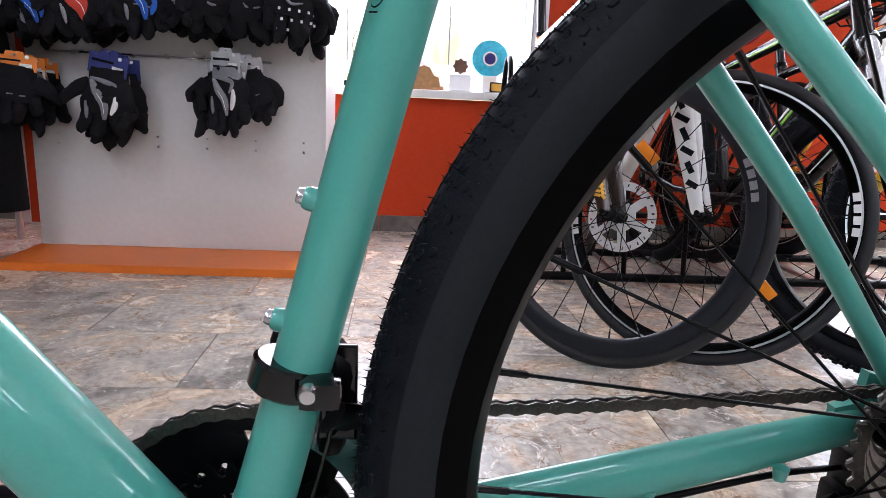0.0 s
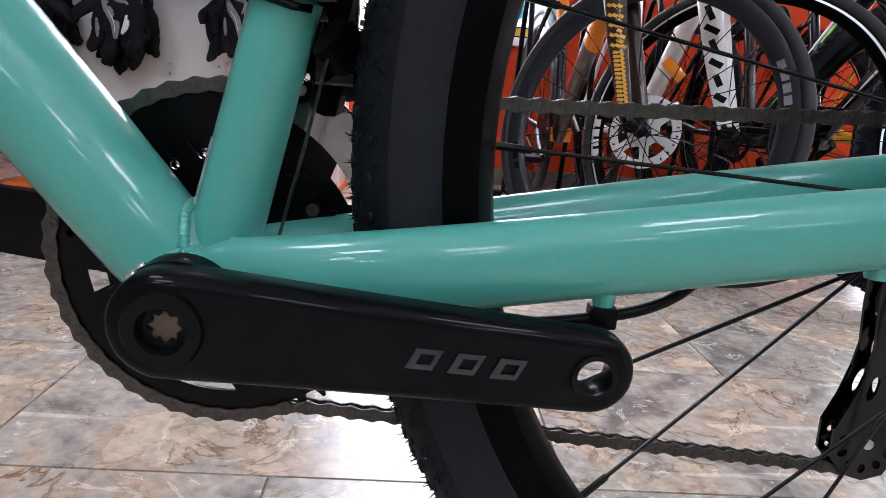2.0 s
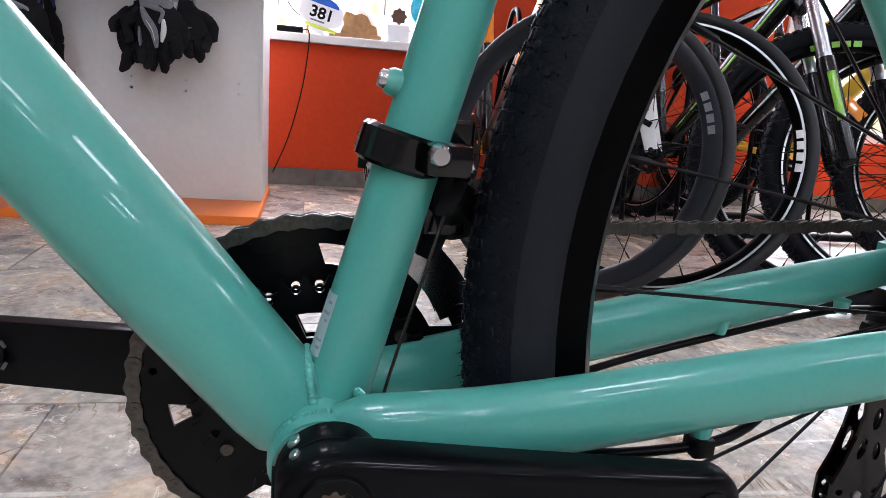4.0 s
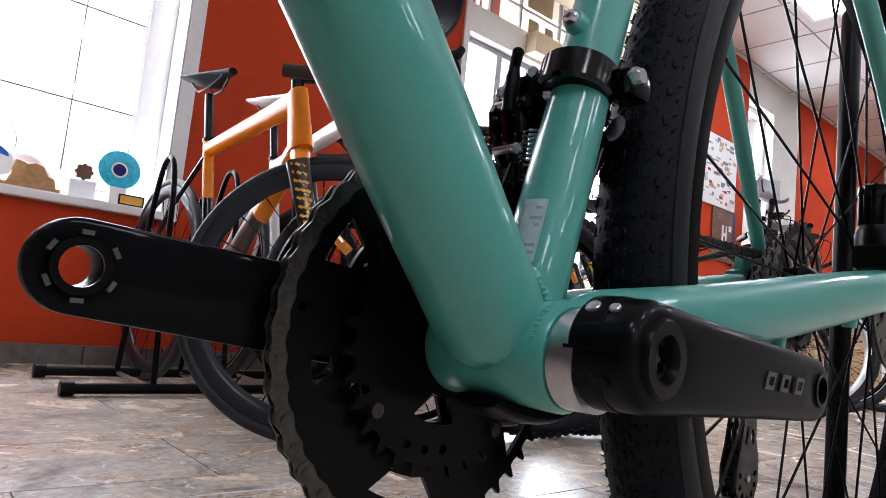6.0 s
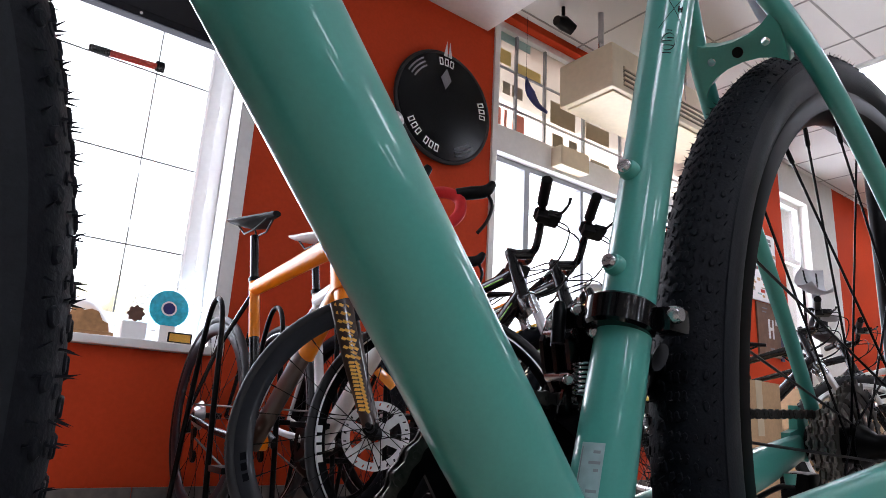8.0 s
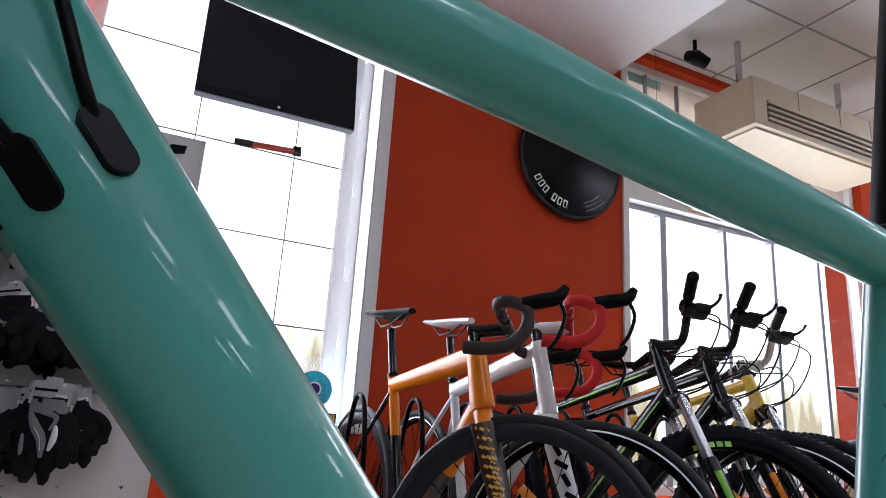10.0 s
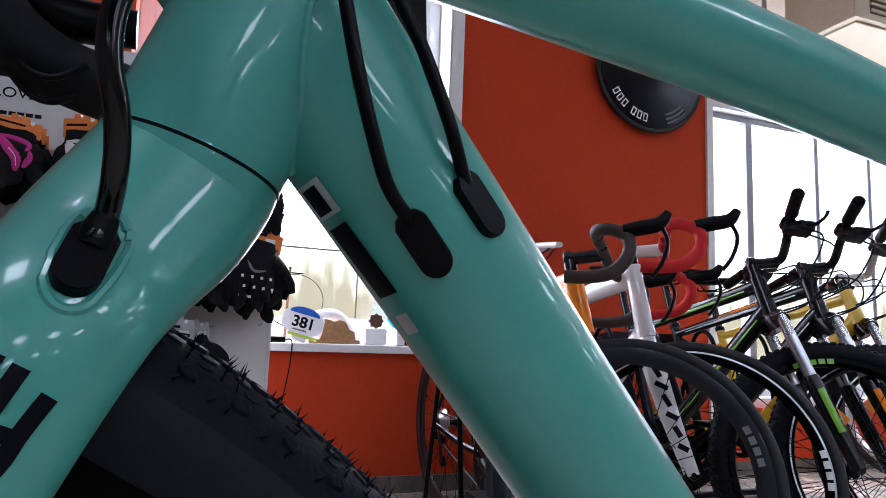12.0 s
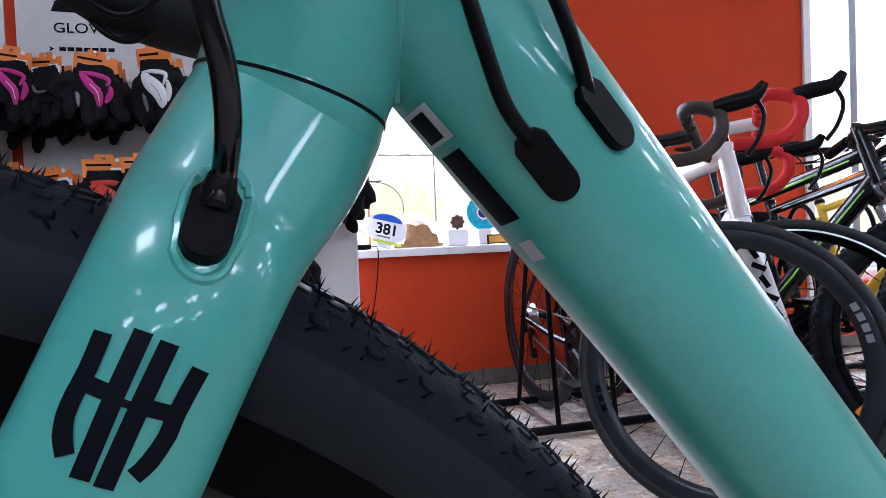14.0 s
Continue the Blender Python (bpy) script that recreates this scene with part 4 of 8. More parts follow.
def crank(side, cx):
    """One crank arm along +x of its own axes, from the axle at 0 to the pedal eye at 0.17; the outer face looks to -y."""
    n = 22
    top = []
    bot = []
    for k in range(n):
        t = k / (n - 1)
        x = 0.165 * t
        hw = 0.0224 - 0.0052 * (t ** 0.7)
        top.append((x, hw))
        bot.append((x, -hw * 1.0))
    cap0 = [(0.0222 * math.cos(a) * 1.02, 0.0222 * math.sin(a)) for a in (radians(100 + 160 * k / 12) for k in range(13))]
    cap1 = [(0.165 + 0.0172 * math.cos(a), 0.0172 * math.sin(a)) for a in (radians(-88 + 176 * k / 12) for k in range(13))]
    outline = cap0 + bot[1:-1] + cap1 + top[1:-1][::-1]
    b = bmesh.new()
    inner = 0.018
    eye = ring_pts(0.0072, 20, 0.165, 0)
    axle = ring_pts(0.0085, 20, 0, 0)
    poly(b, outline, inner, Matrix.Identity(4) @ pose(0, 0, 0, 90), [eye, axle])
    # thin towards the pedal, and a soft dome on the outer face
    for v in b.verts:
        t = max(0, min(1, v.co.x / 0.165))
        v.co.y *= (1 - 0.28 * t)
        v.co.y += -0.0075 * t + 0.0
    es = [e for e in b.edges if e.is_manifold and e.calc_face_angle(0) > 0.9]
    hole = lambda v: min(math.hypot(v.co.x, v.co.z) - 0.0085, math.hypot(v.co.x - 0.165, v.co.z) - 0.0072) < 0.0004
    rim_ = [e for e in es if not any(hole(v) for v in e.verts) and all(v.co.y < -0.004 for v in e.verts)]
    bmesh.ops.bevel(b, geom=rim_, offset=0.0066, segments=5, affect="EDGES", profile=0.55, clamp_overlap=True)
    rest_ = [e for e in b.edges if e.is_manifold and e.calc_face_angle(0) > 0.9]
    bmesh.ops.bevel(b, geom=rest_, offset=0.0012, segments=2, affect="EDGES", profile=0.6, clamp_overlap=True)
    return b


cl = part("crank_arm", crank(-1, 0), CRANKBLACK, bike, "satin black left crank arm", m=Matrix.Translation((0.003, -0.0625, 0.3262)) @ pose(0, 0, 0, 0, 3.9, 0))
part("axle_cap", spin(bmesh.new(), [(0.0155, -0.0095), (0.0145, -0.0112), (0.0095, -0.0112), (0.0085, -0.0095), (0.0078, 0.006), (0.0155, 0.006)], 32), ANOD, cl, "dark round axle cap")
part("axle_bore", tube([(0, -0.004, 0), (0, 0.004, 0)], 0.0084, 20, side=(1, 0, 0)), ANOD, cl, "dark hollow axle end")
lobes = [((0.0058 + 0.0009 * math.cos(8 * a)) * math.cos(a), (0.0058 + 0.0009 * math.cos(8 * a)) * math.sin(a)) for a in [2 * math.pi * k / 48 for k in range(48)]]
part("axle_ring", poly(bmesh.new(), ring_pts(0.0083, 24), 0.0030, Matrix.Translation((0, -0.0052, 0)) @ pose(0, 0, 0, 90), [lobes]), ANOD, cl, "splined opening of the axle cap", smooth=False)
part("bore_end", disc(bmesh.new(), (0, -0.0042, 0), (0, 1, 0), 0.0074, 0.0006, 24), BRONZE, cl, "worn brown metal inside the axle")
part("pinch_bolt", disc(bmesh.new(), (-0.0135, -0.0050, 0.0128), (-0.55, -0.45, 0.72), 0.0027, 0.004, 16, 0.0006), CHAIN, cl, "silver pinch bolt")
part("pinch_bolt", disc(bmesh.new(), (-0.0138, 0.0050, 0.0130), (-0.55, 0.1, 0.72), 0.0027, 0.004, 16, 0.0006), CHAIN, cl, "silver pinch bolt")
part("clamp_hub", spin(bmesh.new(), [(0.0100, 0.0060), (0.0222, 0.0060), (0.0228, 0.0075), (0.0228, 0.0180), (0.0215, 0.0196), (0.0100, 0.0196)], 40), CRANKBLACK, cl, "split clamp of the crank round its axle")
# groove, slot and bolt holes are dark solids that paint in their shade
part("clamp_groove", spin(bmesh.new(), [(0.0150, 0.0056), (0.0226, 0.0056), (0.0226, 0.0068), (0.0150, 0.0068)], 40), DARKINK, cl, "dark ring for the shade in the groove behind the crank arm")
part("clamp_slot", box_bm(-0.0238, -0.0150, -0.0060, 0.0197, -0.0008, 0.0006), DARKINK, cl, "narrow dark bar for the shade in the clamp slot", smooth=False)
for y_, r_ in ((0.0130, 0.0040), (0.0035, 0.0030)):
    part("bolt_recess", disc(bmesh.new(), (-0.0194, y_, -0.0118), (-0.86, 0, -0.51), r_, 0.0016, 18, 0.0003), DARKINK, cl, "dark disc for the shade in a bolt hole of the crank clamp")
    part("clamp_bolt", disc(bmesh.new(), (-0.0160, y_, 0.0160), (-0.70, 0, 0.70), r_ * 0.8, 0.0026, 18, 0.0005), STEEL, cl, "bright clamp bolt")
part("pedal_thread", spin(bmesh.new(), [(0.0094, -0.0148), (0.0094, -0.0132), (0.0073, -0.0132), (0.0073, -0.0148)], 24), ANOD, cl, m=Matrix.Translation((0.165, 0, 0)))
PRINT = material("dark_grey_print", (0.026, 0.027, 0.030), 0.35, vary=0.05)
for k in range(3):
    sh = [(0.004, 0.0042), (0.0145, 0.0042), (0.0108, -0.0042), (0.0003, -0.0042)]
    hole = [(0.0060, 0.0022), (0.0118, 0.0022), (0.0100, -0.0022), (0.0042, -0.0022)]
    part("print_mark", poly(bmesh.new(), sh, 0.0006, pose(0.0905 + 0.0163 * k, -0.0141 + 0.0009 * (2 - k), 0.0, 90, 0, 0), [hole]), PRINT, cl, "dark grey printed mark", smooth=False)
cr = part("crank_arm", crank(1, 0), CRANKBLACK, bike, "satin black right crank arm", m=Matrix.Translation((0, 0.0580, 0.322)) @ pose(0, 0, 0, 0, CRA, 180))
part("pedal_thread", spin(bmesh.new(), [(0.0100, 0.0035), (0.0100, 0.0015), (0.0073, 0.0015), (0.0073, 0.0035)], 24), ANOD, cr, m=Matrix.Translation((0.165, 0, 0)))
for k in range(6):
    a = radians(25 + 60 * k)
    part("print_mark", box_bm(-0.002, 0.002, -0.0006, 0.0006, -0.0008, 0.0008), material("grey_print", (0.10, 0.10, 0.10), 0.4, vary=0) if k == 0 else bpy.data.materials["grey_print"], cr, m=Matrix.Translation((0.165 + 0.0118 * math.cos(a), 0.0037, 0.0118 * math.sin(a))) @ pose(0, 0, 0, 0, 90 - math.degrees(a), 0), smooth=False)


def chainring(r, teeth, y, inner, holes, name):
    outl = []
    for k in range(teeth):
        a0 = 2 * math.pi * k / teeth
        st_ = 2 * math.pi / teeth
        for f, rr in ((0.0, r - 0.0035), (0.28, r - 0.003), (0.45, r + 0.0030), (0.58, r + 0.0030), (0.75, r - 0.003)):
            a = a0 + st_ * f
            outl.append((rr * math.cos(a), rr * math.sin(a)))
    return part(name, poly(bmesh.new(), outl, 0.0024, Matrix.Translation((0, y, 0.322)) @ pose(0, 0, 0, 90), holes), RINGBLACK, bike, smooth=False)


def slot(a, r0, r1, w, n=8):
    """A rounded window in a ring, centred on the angle a."""
    o = []
    for k in range(n):
        t = a - w + 2 * w * k / (n - 1)
        o.append((r1 * math.cos(t), r1 * math.sin(t)))
    for k in range(n):
        t = a + w * 0.62 - 2 * w * 0.62 * k / (n - 1)
        o.append((r0 * math.cos(t), r0 * math.sin(t)))
    return o


through_ = [slot(radians(92), 0.0310, 0.0450, 0.21), slot(radians(257), 0.0270, 0.0400, 0.34)] + [ring_pts(0.0024, 10, r_ * math.cos(radians(a)), r_ * math.sin(radians(a))) for a, r_ in ((101, 0.0582), (89, 0.0582), (116, 0.0566), (204, 0.0560), (243, 0.0533), (256, 0.0522), (269, 0.0514))]
big_holes = [slot(radians(a), r0, r1, w) for a, r0, r1, w in ((35, 0.071, 0.083, 0.19), (82, 0.0695, 0.0805, 0.14), (149, 0.067, 0.0805, 0.15), (192, 0.0655, 0.0760, 0.09), (257, 0.0662, 0.0778, 0.27), (325, 0.071, 0.083, 0.20))] + [ring_pts(0.0021, 10, 0.083 * math.cos(radians(a)), 0.083 * math.sin(radians(a))) for a in (173, 355)]
chainring(R1, 48, RY, 0.05, big_holes + through_, "chainring")
chainring(0.0625, 32, RY - 0.0082, 0.03, through_, "chainring")
spider = bmesh.new()
for a in (35, 128, 215, 308):
    t = radians(a)
    sweep(spider, [(0.015 * math.cos(t), 0.055, 0.015 * math.sin(t)), (0.035 * math.cos(t), 0.056, 0.035 * math.sin(t)), (0.056 * math.cos(t), 0.053, 0.056 * math.sin(t))], [(0.007, 0.017), (0.006, 0.012), (0.004, 0.009)], 12, side=(0, 1, 0))
disc(spider, (0, 0.055, 0), (0, 1, 0), 0.024, 0.014, 28, 0.003)
part("spider", spider, RINGBLACK, bike, m=Matrix.Translation((0, RY - 0.050, 0.322)))
for a in (35, 128, 215, 308):
    t = radians(a)
    part("ring_bolt", tube([(0.055 * math.cos(t), RY - 0.012, 0.322 + 0.055 * math.sin(t)), (0.055 * math.cos(t), RY + 0.0085, 0.322 + 0.055 * math.sin(t))], 0.0034, 12, side=(1, 0, 0)), CHAIN, bike, "dark steel ring bolt")

# chain: its run round the big ring, a cog, the pulleys and back --------
COG, UP, LP_ = 0.0275, Vector((0.416, 0, 0.318)), Vector((0.396, 0, 0.2185))
PUR = 0.022


def chain_path():
    pts = []
    a_top, a_bot = radians(84), radians(292)
    n = 30
    for k in range(n):
        a = a_top + (a_bot - a_top) * k / (n - 1)
        pts.append(Vector((R1 * math.cos(a), RY, 0.322 + R1 * math.sin(a))))
    for q in (0.33, 0.66):
        a, b = pts[n - 1], Vector((LP_.x - 0.004, 0.055, LP_.z - PUR))
        pts.append(a.lerp(b, q))
    for k in range(8):
        a = radians(265 + 20 * k)
        pts.append(Vector((LP_.x + PUR * math.cos(a), 0.055, LP_.z + PUR * math.sin(a))))
    for k in range(6):
        a = radians(200 - 24 * k)
        pts.append(Vector((UP.x + PUR * math.cos(a), 0.055, UP.z + PUR * math.sin(a))))
    for k in range(10):
        a = radians(-80 + 18 * k)
        pts.append(Vector((RA.x + COG * math.cos(a), 0.054, RA.z + COG * math.sin(a))))
    a, b = pts[-1], pts[0]
    for q in (0.2, 0.4, 0.6, 0.8):
        pts.append(a.lerp(b, q) + Vector((0, 0, -0.0035 * math.sin(q * math.pi))))
    return pts


path = chain_path()
closed = path + [path[0]]
lens = [0.0]
for a, b in zip(closed, closed[1:]):
    lens.append(lens[-1] + (b - a).length)
N = int(round(lens[-1] / 0.0127 / 2)) * 2


def along(s):
    s %= lens[-1]
    for i in range(len(lens) - 1):
        if lens[i + 1] >= s:
            return closed[i].lerp(closed[i + 1], (s - lens[i]) / max(1e-9, lens[i + 1] - lens[i]))
    return closed[-1]


def link_mesh(half):
    b = bmesh.new()
    p = 0.0127
    for s in (-1, 1):
        o = []
        for k in range(9):
            a = radians(-90 - 180 * k / 8)
            o.append((0.0043 * math.cos(a), 0.0043 * math.sin(a)))
        o.append((p / 2, 0.0029))
        for k in range(9):
            a = radians(90 - 180 * k / 8)
            o.append((p + 0.0043 * math.cos(a), 0.0043 * math.sin(a)))
        o.append((p / 2, -0.0029))
        poly(b, o, 0.0010, Matrix.Translation((0, s * half, 0)) @ pose(0, 0, 0, 90))
    for x in (0, p):
        sweep(b, [(x, -half - 0.0010, 0), (x, half + 0.0010, 0)], 0.0017, 10, side=(1, 0, 0))
        sweep(b, [(x, -half + 0.0005, 0), (x, half - 0.0005, 0)], 0.0037, 10, side=(1, 0, 0))
    return b


chain = new("chain")
chain.parent = bike
tagged(chain, "grey-brown steel roller chain")
lk = None
for i in range(N):
    s0 = i * lens[-1] / N
    a, b = along(s0), along(s0 + lens[-1] / N)
    d = (b - a).normalized()
    yv = Vector((0, 1, 0)) - d * d.y
    yv.normalize()
    m = Matrix((d, yv, d.cross(yv))).transposed().to_4x4()
    m.translation = a
    if i < 2:
        ob = part("chain_link", link_mesh(0.0026 if i else 0.0019), CHAIN, chain, m=m, smooth=False)
        lk = (lk or []) + [ob]
    else:
        share("chain_link", lk[i % 2], chain, m)

# cassette, rear derailleur
cas = new("cassette")
cas.parent = bike
cas.matrix_basis = Matrix.Translation(RA)
for k in range(11):
    rr = 0.0235 + 0.0034 * (10 - k)
    yy = 0.020 + 0.0036 * k
    teeth = int(rr * 2 * math.pi / 0.0127)
    o = []
    for q in range(teeth):
        for f, e in ((0.0, -0.002), (0.3, -0.002), (0.45, 0.0028), (0.6, 0.0028), (0.8, -0.002)):
            a = 2 * math.pi * (q + f) / teeth
            o.append(((rr + e) * math.cos(a), (rr + e) * math.sin(a)))
    part("cog", poly(bmesh.new(), o, 0.0016, Matrix.Translation((0, yy, 0)) @ pose(0, 0, 0, 90), [ring_pts(max(0.0175, rr - 0.0085), 20)]), COGSTEEL if k % 3 else CHAIN, cas, smooth=False)
part("lockring", tube([(0, 0.018, 0), (0, 0.062, 0)], 0.0165, 24, side=(1, 0, 0)), ANOD, cas)
rd = new("rear_derailleur")
rd.parent = bike
tagged(rd, "black long-cage rear derailleur")
body = box_bm(0.408, 0.443, 0.060, 0.088, 0.332, 0.369, 0.007)
box(body, 0.400, 0.432, 0.062, 0.084, 0.298, 0.343, 0.006)
part("body", body, ANOD, rd)
def oval(x, z, a_, b_, tilt=0.0, n=14):
    """A rounded window of a plate."""
    c_, s_ = math.cos(radians(tilt)), math.sin(radians(tilt))
    return [(x + a_ * math.cos(t) * c_ - b_ * math.sin(t) * s_, z + a_ * math.cos(t) * s_ + b_ * math.sin(t) * c_) for t in [2 * math.pi * k / n for k in range(n)]]


for y in (0.0485, 0.0615):
    cage = [(-0.014, 0.118), (0.002, 0.124), (0.018, 0.118), (0.022, 0.096), (0.015, 0.060), (0.016, 0.034), (0.023, 0.016), (0.024, -0.006), (0.015, -0.022), (0.002, -0.026), (-0.013, -0.022), (-0.023, -0.010), (-0.024, 0.010), (-0.017, 0.028), (-0.012, 0.048), (-0.010, 0.064), (-0.013, 0.090)]
    hl = [oval(0.010, 0.088, 0.0032, 0.0120, -6), oval(-0.003, 0.092, 0.0036, 0.0110, 4), oval(0.002, 0.062, 0.0040, 0.0090), oval(-0.005, 0.038, 0.0034, 0.0085, -12), oval(0.008, 0.036, 0.0034, 0.0075, 10)]
    hl += [oval(0.0165 * math.cos(radians(t)), 0.0165 * math.sin(radians(t)) - 0.001, 0.0034, 0.0026, t) for t in (-20, 15, 165, 200, 235, 270, 305)] + [oval(0.0, 0.108, 0.0036, 0.0036)]
    part("cage", poly(bmesh.new(), cage, 0.0022, Matrix.Translation((LP_.x, y, LP_.z)) @ pose(0, 0, 0, 90), hl), GLOSSBLACK, rd, smooth=False)
for c in (UP, LP_):
    o = []
    for q in range(13):
        for f, e in ((0.0, -0.003), (0.3, -0.002), (0.45, 0.0022), (0.6, 0.0022), (0.8, -0.002)):
            a = 2 * math.pi * (q + f) / 13
            o.append(((0.0225 + e) * math.cos(a), (0.0225 + e) * math.sin(a)))
    part("pulley", poly(bmesh.new(), o, 0.004, Matrix.Translation((c.x, 0.055, c.z)) @ pose(0, 0, 0, 90), [ring_pts(0.0035, 8, 0.012 * math.cos(radians(q)), 0.012 * math.sin(radians(q))) for q in (0, 72, 144, 216, 288)]), BLACK, rd, smooth=False)
    part("pulley_bolt", tube([(c.x, 0.046, c.z), (c.x, 0.064, c.z)], 0.0035, 10, side=(1, 0, 0)), STEEL, rd)

# wheels, rotors and calipers -----------------------------------------
wr = wheel(bike, "rear_wheel", RA + Vector((0, -0.007, 0)), 0.3565, 0.0245, 0.027, 28, (RUBBER, RIMBLACK), True, label="black gravel wheel with a knobbly tyre", spoke_r=0.0011)
wf = wheel(bike, "front_wheel", FA, 0.3500, 0.0215, 0.030, 28, (RUBBER, RIMBLACK), True, label="black gravel wheel with a knobbly tyre", spoke_r=0.0011)


def rotor(parent, m, r=0.08, mat=None):
    holes = []
    for k in range(24):
        a = 2 * math.pi * k / 24
        holes.append([(rr * math.cos(a + o), rr * math.sin(a + o)) for rr, o in ((r - 0.004, 0.02), (r - 0.004, 0.075), (r - 0.011, 0.10), (r - 0.011, 0.045))])
    for k in range(6):
        a = 2 * math.pi * k / 6
        holes.append(slot(a + 0.3, r * 0.42, r * 0.76, 0.36))
    holes.append(ring_pts(0.016, 20))
    return part("brake_rotor", poly(bmesh.new(), ring_pts(r, 72), 0.0019, m @ pose(0, 0, 0, 90), holes), mat or STEEL, parent, "perforated steel disc", smooth=False)


rotor(wr, Matrix.Translation((0, -0.046, 0)), 0.07, CHAIN)
rotor(wf, Matrix.Translation((0, -0.046, 0)))
before = list(bike.children)
cal = part("brake_caliper", tube([(0.366, -0.054, 0.392), (0.366, -0.054, 0.396), (0.366, -0.054, 0.418), (0.366, -0.054, 0.424)], [(0.012, 0.016), (0.0165, 0.0225), (0.0170, 0.0235), (0.0150, 0.0215)], 24), ANOD, bike, "black ribbed disc brake caliper")
part("pad_holder", tube([(0.366, -0.054, 0.420), (0.366, -0.054, 0.446), (0.366, -0.054, 0.452)], [(0.0125, 0.0185), (0.0125, 0.0185), (0.009, 0.014)], 24), ANOD, cal)
part("caliper_top", tube([(0.366, -0.054, 0.446), (0.366, -0.054, 0.449), (0.366, -0.054, 0.455), (0.366, -0.054, 0.457)], [(0.0135, 0.0195), (0.0155, 0.0215), (0.0155, 0.0215), (0.0130, 0.0190)], 24), GLOSSBLACK, cal)
for k in range(14):
    a = 2 * math.pi * k / 14
    part("cooling_fin", tube([(0.366 + 0.0195 * math.cos(a), -0.054 + 0.0135 * math.sin(a), 0.423), (0.366 + 0.0195 * math.cos(a), -0.054 + 0.0135 * math.sin(a), 0.449)], [(0.0018, 0.0014), (0.0018, 0.0014)], 8), ANOD, cal)
part("mount", box_bm(0.33, 0.352, -0.070, -0.044, 0.388, 0.406, 0.004), ANOD, cal)
part("mount_bolt", tube([(0.334, -0.071, 0.397), (0.334, -0.0755, 0.397)], 0.0036, 12, side=(1, 0, 0)), STEEL, cal, "small silver bolt")
part("hose_banjo", tube([(0.352, -0.072, 0.412), (0.352, -0.078, 0.412)], [0.0052, 0.0046], 14, side=(1, 0, 0)), BLACK, cal)

nudge(before, Vector((0.004, 0, 0.014)))

# cable guide under the bottom bracket with its screw and two cables
part("shell_guide", tube(curve_pts([(-0.020, 0, 0.3005), (-0.006, 0, 0.2960), (0.012, 0, 0.2955), (0.030, 0, 0.3010)], 10), lerp_list([(0.012, 0.003), (0.021, 0.0045), (0.022, 0.0045), (0.016, 0.003)], 11), 20), BLACK, bike, "black plastic cable guide under the bottom bracket")
part("guide_screw", disc(bmesh.new(), (-0.004, -0.006, 0.2915), (0.1, -0.15, -1), 0.0042, 0.003, 16, 0.0008), CHAIN, bike)
for y_, xe in ((-0.010, 0.085), (0.012, 0.100)):
    part("guide_cable", tube(curve_pts([(-0.018, y_, 0.3000), (0.010, y_, 0.2925), (0.045, y_ * 1.1, 0.2985), (xe, y_ * 1.6, 0.3140)], 14), 0.0021, 10), BLACK, bike, "black cable housing")
# stay details: cable guides, brake hose
for x, z in ((0.1765, 0.3420), (0.290, 0.3610)):
    part("cable_guide", tube([(x, -0.049 - (x - 0.17) * 0.06, z - 0.006), (x, -0.049 - (x - 0.17) * 0.06, z + 0.005)], [0.0045, 0.0062], 14), MINT, bike)
part("guide_clip", box_bm(0.171, 0.182, -0.055, -0.044, 0.3265, 0.336, 0.002), BLACK, bike)
part("brake_hose", tube(curve_pts([(0.085, -0.012, 0.312), (0.13, -0.035, 0.3200), (0.1765, -0.049, 0.3305), (0.205, -0.046, 0.3375), (0.235, -0.036, 0.3520), (0.290, -0.036, 0.372), (0.345, -0.046, 0.398)], 24), 0.0026, 10), BLACK, bike, "black hydraulic brake hose")
for x, z in ((0.255, 0.3500), (0.345, 0.3640)):
    part("cable_guide", tube([(x, 0.050, z - 0.003), (x, 0.050, z + 0.006)], [0.004, 0.0055], 14), MINT, bike)
part("gear_cable", tube(curve_pts([(0.10, 0.03, 0.316), (0.19, 0.05, 0.330), (0.255, 0.053, 0.3435), (0.345, 0.060, 0.3580), (0.41, 0.075, 0.354)], 20), 0.0024, 10), BLACK, bike, "black gear cable housing")

# fork ------------------------------------------------------------------
fk = new("fork")
fk.parent = bike
fk.matrix_basis = Matrix.Translation(NOSE)
tagged(fk, "mint-green carbon fork with broad legs")
crown = Vector((-0.4083, 0, 0.6980))
part("crown", tube([HT0 + Vector((0.0010, 0, 0.0024)), HT0 + Vector((-0.002, 0, -0.004)), crown, crown + Vector((-0.012, 0, -0.022))], [0.0245, 0.0245, (0.0240, 0.0232), (0.0215, 0.015)], 40), MINT, fk)
part("crown_seam", tube([HT0 + Vector((0.0015, 0, 0.0039)), HT0 + Vector((0.0012, 0, 0.0030))], 0.0260, 48), DARKINK, fk, "dark bearing seam")
LEG = {}
LEG_R = ((0.0257, 0.0257), (0.0256, 0.0258), (0.0215, 0.0250), (0.0163, 0.0220), (0.0125, 0.0192), (0.0120, 0.0183), (0.0100, 0.0141), (0.0080, 0.0110))
